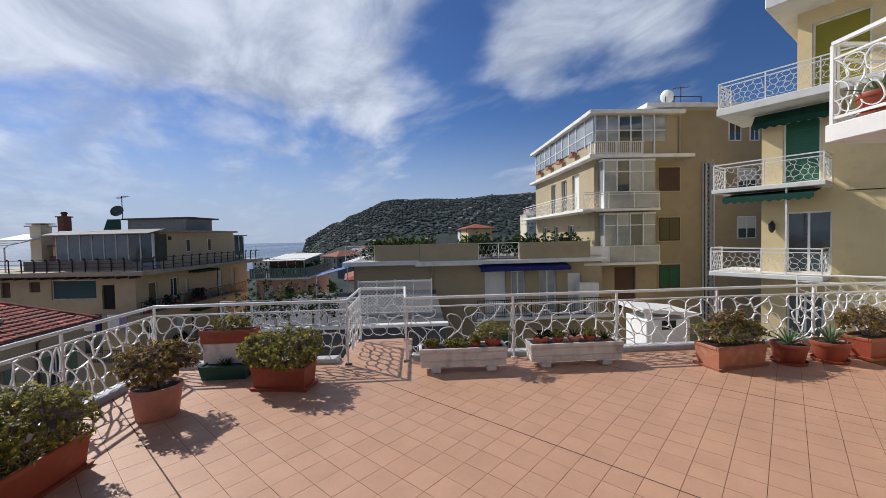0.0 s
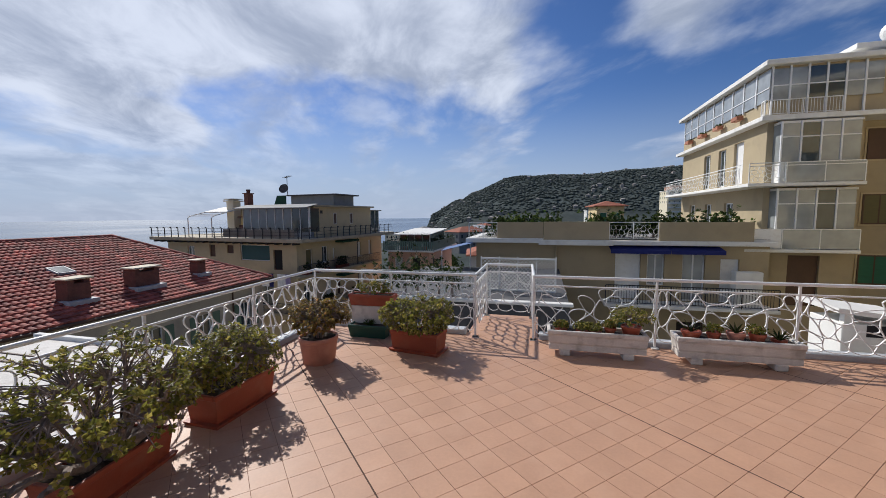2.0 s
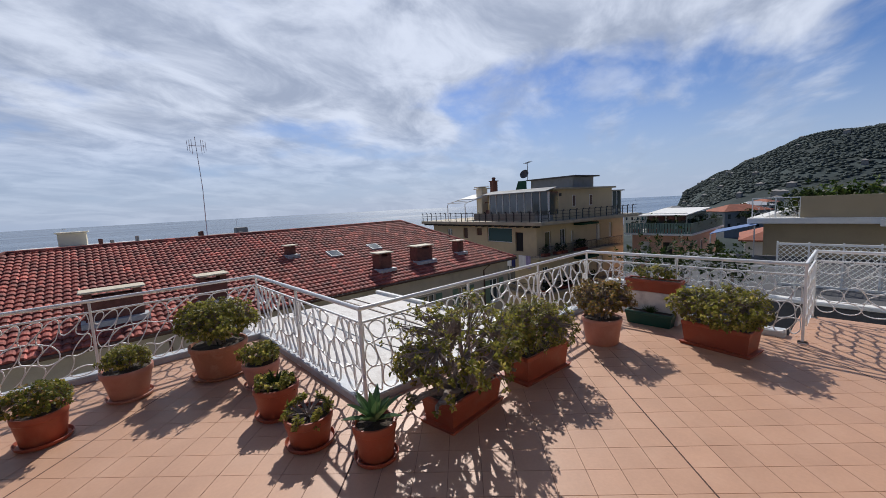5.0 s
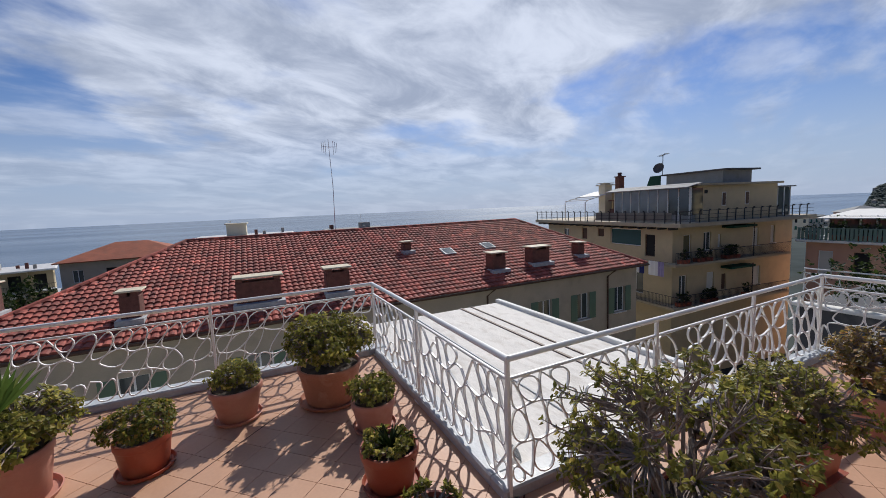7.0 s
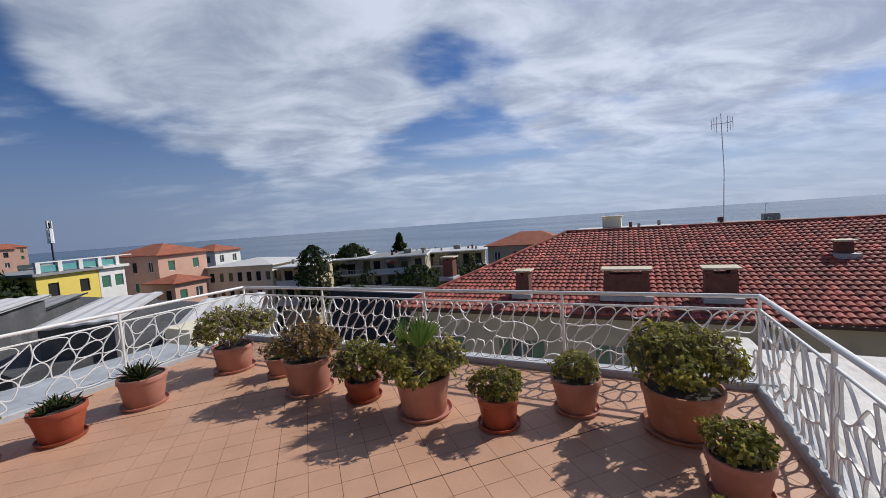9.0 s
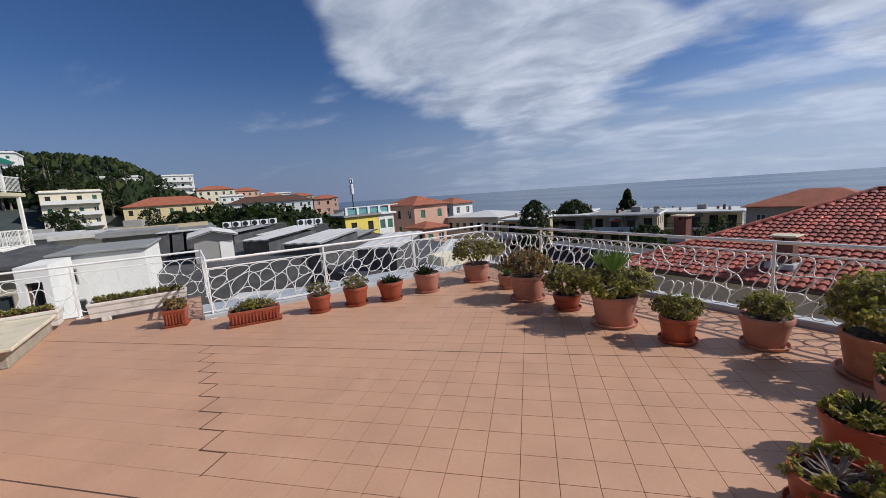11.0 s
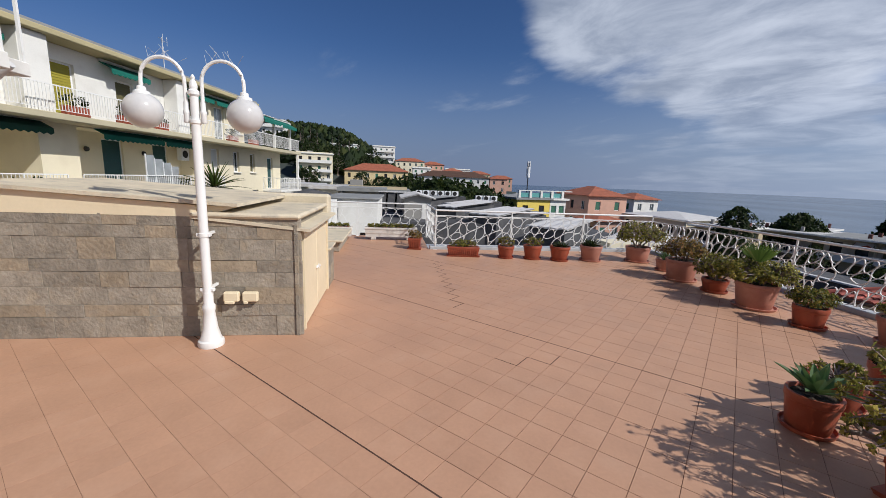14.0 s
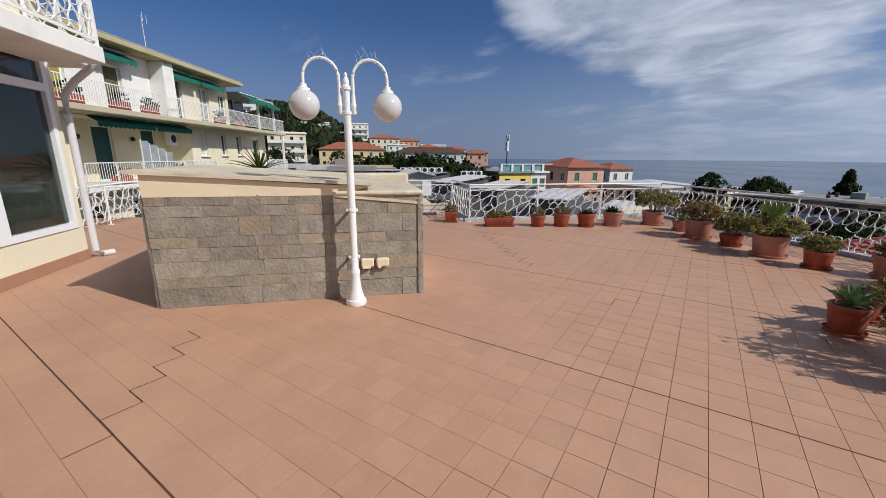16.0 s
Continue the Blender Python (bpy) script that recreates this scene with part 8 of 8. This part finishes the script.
for k_, (x, y, w, h, b_, wl_, rf_, bal_) in enumerate(((-205, -22, 13, 9, 5, PLASTER_W, SLAB, True), (-214, 2, 16, 8, 4, PALE, ROOFO, False), (-222, 18, 12, 8, 3, PINK, ROOFO, False), (-232, 32, 15, 8, 1, PLASTER_W, SLAB, True), (-196, 26, 11, 8, -1, PALE, ROOFO, False),
                                                       (-240, 48, 14, 8, -1, SAND, ROOFO, False), (-206, 44, 12, 7, -4, PLASTER_W, ROOFO, False), (-246, 64, 14, 8, -3, PINK, ROOFO, False), (-180, -38, 10, 8, 4, SAND, ROOFO, False), (-190, 10, 9, 7, 1, PLASTER_W, SLAB, True))):
    town_house(400 + k_, x, y, w, 9, h, 90 + vrn.uniform(-8, 8), wl_, rf_, rf_ is ROOFO, "hillside villa among dark trees", base=b_ - 2, styles=("dark", "win", "green"), balconies=bal_, lite=True)
trn = random.Random(88)
cols_ = (PLASTER_W, PALE, PINK, GREYW, YELLOW, PLASTER_W)
k_ = 0
while k_ < 46:
    side = k_ % 3
    if side == 0:
        x, y = trn.uniform(-300, -95), trn.uniform(60, 215)
    elif side == 1:
        x, y = trn.uniform(60, 330), trn.uniform(18, 190)
    else:
        x, y = trn.uniform(-75, 60), trn.uniform(98, 210)
    k_ += 1
    hgt = trn.choice((7, 9, 10))
    town_house(200 + k_, x, y, trn.uniform(9, 16), trn.uniform(8, 11), hgt, trn.uniform(0, 180), trn.choice(cols_), trn.choice((ROOFO, ROOFO, ROOFWHITE, ROOFGREY)), trn.random() < 0.55, "small coastal town house among trees", styles=("dark", "win", "green"), lite=True)

lt = thing("roof_terrace", pose(-57, 19.4, -1.0, 0, 0, 100), "white roof terrace with teal panels on a town house", "terrace")
for k in range(5):
    part("post", S().box(0.1 + k * 2.0, -0.1, 0.004, 0.5 + k * 2.0, 0.3, 1.1), PLASTER_W, lt)
    part("beam", S().box(0.1 + k * 2.0, -0.1, 1.1, 2.1 + k * 2.0 - 0.004, 0.35, 1.22), PLASTER_W, lt)
    if k < 4:
        part("panel", S().box(0.5 + k * 2.0, 0.08, 0.12, 2.1 + k * 2.0, 0.14, 0.8), mat("teal_panel", (0.12, 0.34, 0.33), 0.4, 0.1, 2, 30, 0.05), lt)
for x, y, w, z, tn in ((-30, 34.5, 20, -5.3, -4), (-33, 39.0, 22, -5.9, -4)):
    lr = thing("long_low_roof", pose(x, y, 0, 0, 0, tn), "long dark low roof with a white edge", "roof", "low roofs")
    part("body", S().box(0, 0, -12, w, 1.8, z), SLATE, lr)
    part("edge", S().box(-0.1, -0.2, z + 0.004, w + 0.1, 0.3, z + 0.14, 0.02), ROOFWHITE, lr)
    part("sheet", S().box(-0.1, 0.31, z + 0.004, w + 0.1, 2.0, z + 0.10), SLATE, lr)
gh = house("green_terrace_house", pose(42.0, 16.4, 0, 0, 0, -90), 4.9, 11.0, -14.0, -2.5, PINK, "salmon house with a planted roof terrace and green railing",
           {"f": [(0.8, -5.2, 1.7, -3.2, "pale"), (2.9, -5.2, 3.8, -3.2, "dark")], "r": [(1.5, -5.0, 2.5, -3.4, "dark"), (5.0, -5.0, 6.0, -3.4, "win")]}, depth=0.15)
part("terrace_slab", S().box(-0.5, -0.7, -2.49, 5.6, 11.2, -2.3, 0.02), SLAB, gh)
part("penthouse", S().box(0.9, 1.4, -2.29, 4.6, 8.0, -0.45), GLASS, gh, "dark glazed roof room")
for k in range(5):
    part("penthouse_post", S().box(0.85 + k * 0.92, 1.34, -2.29, 0.95 + k * 0.92, 1.44, -0.4), PLASTER_W, gh)
part("shade_roof", S().add([(0.5, 0.2, -0.62), (4.9, 0.2, -0.62), (5.0, 8.2, -0.2), (0.5, 8.2, -0.2), (0.5, 0.2, -0.54), (4.9, 0.2, -0.54), (5.0, 8.2, -0.12), (0.5, 8.2, -0.12)], [(3, 2, 1, 0), (4, 5, 6, 7), (0, 1, 5, 4), (1, 2, 6, 5), (2, 3, 7, 6), (3, 0, 4, 7)]), SLAB, gh, "white shade roof")
rs = S().box(-0.4, -0.62, -1.36, 5.5, -0.57, -1.30).box(5.45, -0.56, -1.36, 5.5, 11.0, -1.30)
for k in range(24):
    rs.box(-0.38 + k * 0.246, -0.61, -2.3, -0.2 + k * 0.246, -0.58, -1.36)
for k in range(44):
    rs.box(5.46, -0.5 + k * 0.26, -2.3, 5.49, -0.32 + k * 0.26, -1.36)
part("railing", rs, mat("grey_green_paint", (0.16, 0.24, 0.20), 0.6, 0.1, 3, 40, 0.1), gh, "grey-green slatted railing")
rgb = random.Random(91)
for k in range(9):
    ly, lx = (0.0, rgb.uniform(0.0, 5.0)) if k < 5 else (rgb.uniform(0.5, 9.0), 5.05)
    tub = part("planter_box", S().box(lx - 0.35, ly - 0.2, -2.29, lx + 0.35, ly + 0.2, -1.9, 0.02), CLAY_R, gh)
    v, f = leaves_at(rgb, [(Vector((lx + rgb.gauss(0, 0.3), ly + rgb.gauss(0, 0.25), -1.75 + abs(rgb.gauss(0.2, 0.45)))), Vector((rgb.uniform(-1, 1), rgb.uniform(-1, 1), 1))) for _ in range(34)], 6, 0.15)
    part("plant", S().add(v, f), PINE, tub)

# ---- mobile mast, trees ----
mm = thing("mobile_mast", pose(-78, 28.4, -1.0), "white and blue mobile phone mast on a roof", "mast")
part("pole", S().tube([(0, 0, -12), (0, 0, 6.5)], 0.12, 8), IRON, mm)
for a in range(3):
    part("antenna_panel", S().box(0.18, -0.18, 3.4, 0.4, 0.18, 5.6, 0.03), ALU, mm, at=pose(0, 0, 0, 0, 0, a * 120))
    part("antenna_panel", S().box(0.18, -0.14, 5.7, 0.36, 0.14, 6.8, 0.03), PIPE, mm, at=pose(0, 0, 0, 0, 0, a * 120 + 50))


def tree(seed, x, y, height, radius, shape="round", material=PINE, label="dark green tree with an uneven leafy crown", base=None, count=170):
    rng = random.Random(seed)
    z = ground_z(x, y) - 0.3 if base is None else base
    t = thing("tree", pose(x, y, z, 0, 0, rng.uniform(0, 360)), label, "tree", "town trees")
    tr = S().tube([(0, 0, 0), (0.1, 0.05, height * 0.4), (0, 0, height * 0.75)], max(0.12, radius * 0.09), 7, r2=0.06)
    tips = []
    for i in range(int(count * 1.5)):
        a, u = rng.random() * 2 * math.pi, rng.random()
        if shape == "cone":
            zz = height * (0.12 + 0.88 * u)
            rr = radius * (1 - u) * rng.uniform(0.55, 1.05) * (0.75 + 0.25 * math.cos(u * 40))
        elif shape == "umbrella":
            rr = radius * rng.random() ** 0.5
            zz = height * (0.74 + 0.26 * rng.random() * (1 - (rr / radius) ** 2)) + 0.25 * math.sin(5 * a)
        else:
            c = rng.uniform(-0.7, 1)
            q = (1 - c * c) ** 0.5 * (1 + 0.22 * math.sin(3 * a + seed) + 0.12 * math.sin(6 * a + 3 * c))
            rr = radius * q * rng.uniform(0.55, 1.0)
            zz = height * 0.62 + c * height * 0.38
        tips.append((Vector((rr * math.cos(a), rr * math.sin(a), zz)), Vector((math.cos(a), math.sin(a), 0.7))))
    for p_, d_ in tips[::9]:
        tr.tube([(0, 0, p_.z * 0.72), (p_.x * 0.5, p_.y * 0.5, p_.z * 0.86), tuple(p_)], 0.07, 4, r2=0.02)
    part("trunk", tr, BARK, t)
    v, f = leaves_at(rng, tips, 9, max(0.2, radius * (0.085 if shape == "cone" else 0.115)))
    part("crown", S().add(v, f), material, t)
    return t


tree(1, -40.5, 43.0, 13.4, 2.9, base=-14, count=420)
tree(2, -29, 38, 7.2, 2.6, base=-12.6, count=300)
tree(3, -50, 63.5, 14.6, 4.6, "umbrella", base=-16.3, count=620)
tree(4, -46, 75.5, 12.3, 7.0, "cone", base=-13, label="tall conical pine tree", count=620)
for k_, (x, y, h) in enumerate(((-57, 6, 14.8), (-61, 11, 14.6), (-66, 3, 15.2), (-59, 14.0, 13.8), (-70, 9, 15.0), (-63, 0, 14.4))):
    tree(30 + k_, x, y, h, 5.6, "umbrella", base=-13.2, count=300, label="spreading dark umbrella pine")
for k_ in range(14):
    tree(50 + k_, trn.uniform(-180, -150), trn.uniform(-52, -30), trn.uniform(6.5, 10), trn.uniform(3.2, 5.0), trn.choice(("round", "round", "round", "cone")), count=130)
for k_ in range(7):
    tree(80 + k_, trn.uniform(-172, -160), trn.uniform(-46, -14), trn.uniform(12, 15), 1.8, "cone", count=120, label="slim dark green cypress tree")
for k_ in range(10):
    tree(90 + k_, trn.uniform(-128, -105), trn.uniform(-14, 8), trn.uniform(7, 10), trn.uniform(2.5, 3.8), count=110)
tree(8, -128, -4, 9, 4)
tree(9, -118, 8, 8, 4)
for k_ in range(12):
    tree(130 + k_ * 7, trn.uniform(-46, -14), trn.uniform(47, 80), trn.uniform(8.5, 11.5), trn.uniform(1.8, 3.0), base=-15.6, count=110)
tree(10, -26, 47, 8.5, 4, base=-14)
tree(11, -33, 60, 9, 5, base=-15)
tree(12, -14, 58, 8.5, 4, base=-15)
tree(13, -52, 58, 10, 4, "round", base=-15)
tree(14, 52, 5, 10, 3, base=-12)
tree(15, 58, 14, 9, 3.5, base=-13)
for i in range(30):
    tree(300 + i, trn.uniform(-190, -95), trn.uniform(-75, -8), trn.uniform(6, 10), trn.uniform(3, 4.5), trn.choice(("round", "round", "cone", "umbrella")), count=110)
for i in range(26):
    tree(160 + i, trn.choice((trn.uniform(-200, -70), trn.uniform(65, 260))), trn.uniform(15, 190), trn.uniform(6, 10), trn.uniform(3, 5), trn.choice(("round", "round", "umbrella")), count=90)


tagged(part("garden_bed", S().box(-12, -12, -8, -7.65, -5.2, -1.75), SOIL), "dark planted bed below the railing", "garden", kind="structure")

# far woods and houses on the eastern hill, and the woods inland
ev, ef, iv, if_, hv = [], [], [], [], S()
frn = random.Random(12)
for i in range(26000):
    if i % 5:
        x, y = frn.uniform(600, 1500), frn.uniform(-520, 380)
    else:
        x, y = frn.uniform(-520, -150), frn.uniform(-160, 40)
    z = ground_z(x, y)
    if z < -37:
        continue
    s = frn.uniform(1.6, 3.6) if x > 0 else frn.uniform(1.5, 3.2)
    if frn.random() < 0.55 or noise.noise(Vector((x / 90, y / 90, 2))) > -0.05:
        wv, wf = (ev, ef) if x > 0 else (iv, if_)
        k0 = len(wv)
        wv += [(x + s * 1.3, y, z + s * 0.4), (x - s * 1.3, y, z + s * 0.5), (x, y + s * 1.3, z + s * 0.3), (x, y - s * 1.3, z + s * 0.5), (x + frn.uniform(-s, s) * 0.4, y + frn.uniform(-s, s) * 0.4, z + s * (1.05 if x > 0 else 1.7)), (x, y, z - s)]
        wf += [tuple(k0 + j for j in q) for q in ((0, 2, 4), (2, 1, 4), (1, 3, 4), (3, 0, 4), (2, 0, 5), (1, 2, 5), (3, 1, 5), (0, 3, 5))]
# haze over the headland is only in the leaf colour
tagged(part("far_woods", S().add(ev, ef), FARWOOD_HAZED, smooth=True), "distant headland woods with haze painted into the olive leaf colour", "woods", kind="stuff")
tagged(part("hill_woods", S().add(iv, if_), PINE), "dark green woods on the inland slope", "woods", kind="stuff")
FARH = mat("far_house_wall", (0.34, 0.31, 0.28), 0.9, 0.3, 0.02, 0.3, 0.0)
for i in range(210):
    x, y = frn.uniform(480, 1250), frn.uniform(-480, 330)
    z = ground_z(x, y)
    if z < -34 or (noise.noise(Vector((x / 160, y / 120, 9))) < -0.02 and i % 3):
        continue
    a, b, h = frn.uniform(2.2, 5), frn.uniform(2.2, 5), frn.uniform(3, 5.5)
    hv.box(x - a, y - b, z - 3, x + a, y + b, z + h)
    hv.add([(x - a - 0.5, y - b - 0.5, z + h), (x + a + 0.5, y - b - 0.5, z + h), (x + a + 0.5, y + b + 0.5, z + h), (x - a - 0.5, y + b + 0.5, z + h), (x, y, z + h + 2.0)], [(0, 1, 4), (1, 2, 4), (2, 3, 4), (3, 0, 4)])
tagged(part("far_houses", hv, FARH), "distant pale houses scattered over the hillside", "houses", kind="stuff")

# ---- floor tiles, laid at 45 degrees to the railings ----
PITCH_P, PITCH_Q, JOINTS = 0.2103, 0.2090, (5.83, 3.725, 1.615, -0.50, -2.60, -4.70, -6.80)


def tile_world(pq):
    return ((pq[0] + pq[1]) * R2, (pq[1] - pq[0]) * R2)


tile_meshes, tile_far, tile_near = {}, S(), []
jn = S()
for jp in JOINTS:
    for rect in FLOOR_AREAS:
        poly = clip_rect([tile_world(c) for c in ((jp - 0.005, -14), (jp + 0.005, -14), (jp + 0.005, 14), (jp - 0.005, 14))], *rect)
        if len(poly) >= 3:
            jn.add([(x, y, 0.0007) for x, y in poly], [tuple(range(len(poly)))[::-1]])
tagged(part("expansion_joint", jn, JOINT, floor), "dark expansion joint between tile fields")
trng = random.Random(3)
for order, jp in enumerate(JOINTS):
    pitch = ((JOINTS[order - 1] if order else jp + 2.11) - jp - 0.007) / 10
    for i in range(10):
        p0 = jp + 0.0035 + i * pitch
        for k in range(-60, 60):
            q0 = k * PITCH_Q + 0.03
            cx, cy = tile_world((p0 + pitch / 2, q0 + PITCH_Q / 2))
            if not inside(cx, cy, 0.22):
                continue
            # the joints of the western and southern fields are smeared over with floor paint
            g = 0.0017 if cy > -0.6 - 0.2 * cx or cx > 2.2 else 0.0007
            quad = [tile_world(c) for c in ((p0 + g, q0 + g), (p0 + pitch - g, q0 + g), (p0 + pitch - g, q0 + PITCH_Q - g), (p0 + g, q0 + PITCH_Q - g))]
            quad = quad[::-1] if (quad[1][0] - quad[0][0]) * (quad[2][1] - quad[1][1]) - (quad[1][1] - quad[0][1]) * (quad[2][0] - quad[1][0]) < 0 else quad
            lift = trng.uniform(-0.0004, 0.0004)
            whole = any(all(r[0] <= x <= r[2] and r[1] <= y <= r[3] for x, y in quad) for r in FLOOR_AREAS)
            if whole and 1.0 < cx < 4.4 and -2.9 < cy < 0.9 and len(tile_near) < 300:
                tile_near.append((cx, cy, lift, g, pitch))
                continue
            for rect in FLOOR_AREAS:
                poly = clip_rect(quad, *rect)
                n = len(poly)
                if n >= 3:
                    tile_far.add([(x, y, lift) for x, y in poly] + [(x, y, -0.004) for x, y in poly],
                                 [tuple(range(n))] + [(i2, n + i2, n + (i2 + 1) % n, (i2 + 1) % n) for i2 in range(n)])
rest = part("tile_field", tile_far, TILE, floor, "terracotta tiles of the rest of the floor")
tagged(rest, kind="stuff")
for cx, cy, lift, g, pitch in tile_near:
    if (g, pitch) not in tile_meshes:
        a, b = pitch / 2 - g, PITCH_Q / 2 - g
        tile_meshes[g, pitch] = S().box(-a, -b, -0.004, a, b, 0.0).mesh("tile", TILE)
    part("tile", tile_meshes[g, pitch], None, floor, at=pose(cx, cy, lift, 0, 0, -45))


# stepped cracks that follow the tile edges
def crack(p, q, steps, width):
    sh = S()
    for dp, dq in steps:
        a, b = (p, q), (p + dp * PITCH_P, q + dq * PITCH_Q)
        lo, hi = (min(a[0], b[0]) - width, min(a[1], b[1]) - width), (max(a[0], b[0]) + width, max(a[1], b[1]) + width)
        sh.add([(*tile_world(c), 0.0009) for c in ((lo[0], lo[1]), (lo[0], hi[1]), (hi[0], hi[1]), (hi[0], lo[1]))], [(0, 1, 2, 3)])
        p, q = b
    return tagged(part("floor_crack", sh, JOINT, floor), "dark stepped crack along tile edges")


pj, qj = 1.615 + 0.005, 0.03
crack(pj + 6 * PITCH_P, qj - 12 * PITCH_Q, [(0, 1), (1, 0), (0, 1), (1, 0), (0, 1), (1, 0), (0, 1), (1, 0), (0, 1), (1, 0)], 0.0042)
crack(-0.5 + 0.005 + 3 * PITCH_P, qj + 1 * PITCH_Q, [(0, 1), (-1, 0), (0, 1), (-1, 0)], 0.004)
crack(-2.6 + 0.005, qj - 13 * PITCH_Q, [(0, 1), (1, 0)] * 9, 0.005)
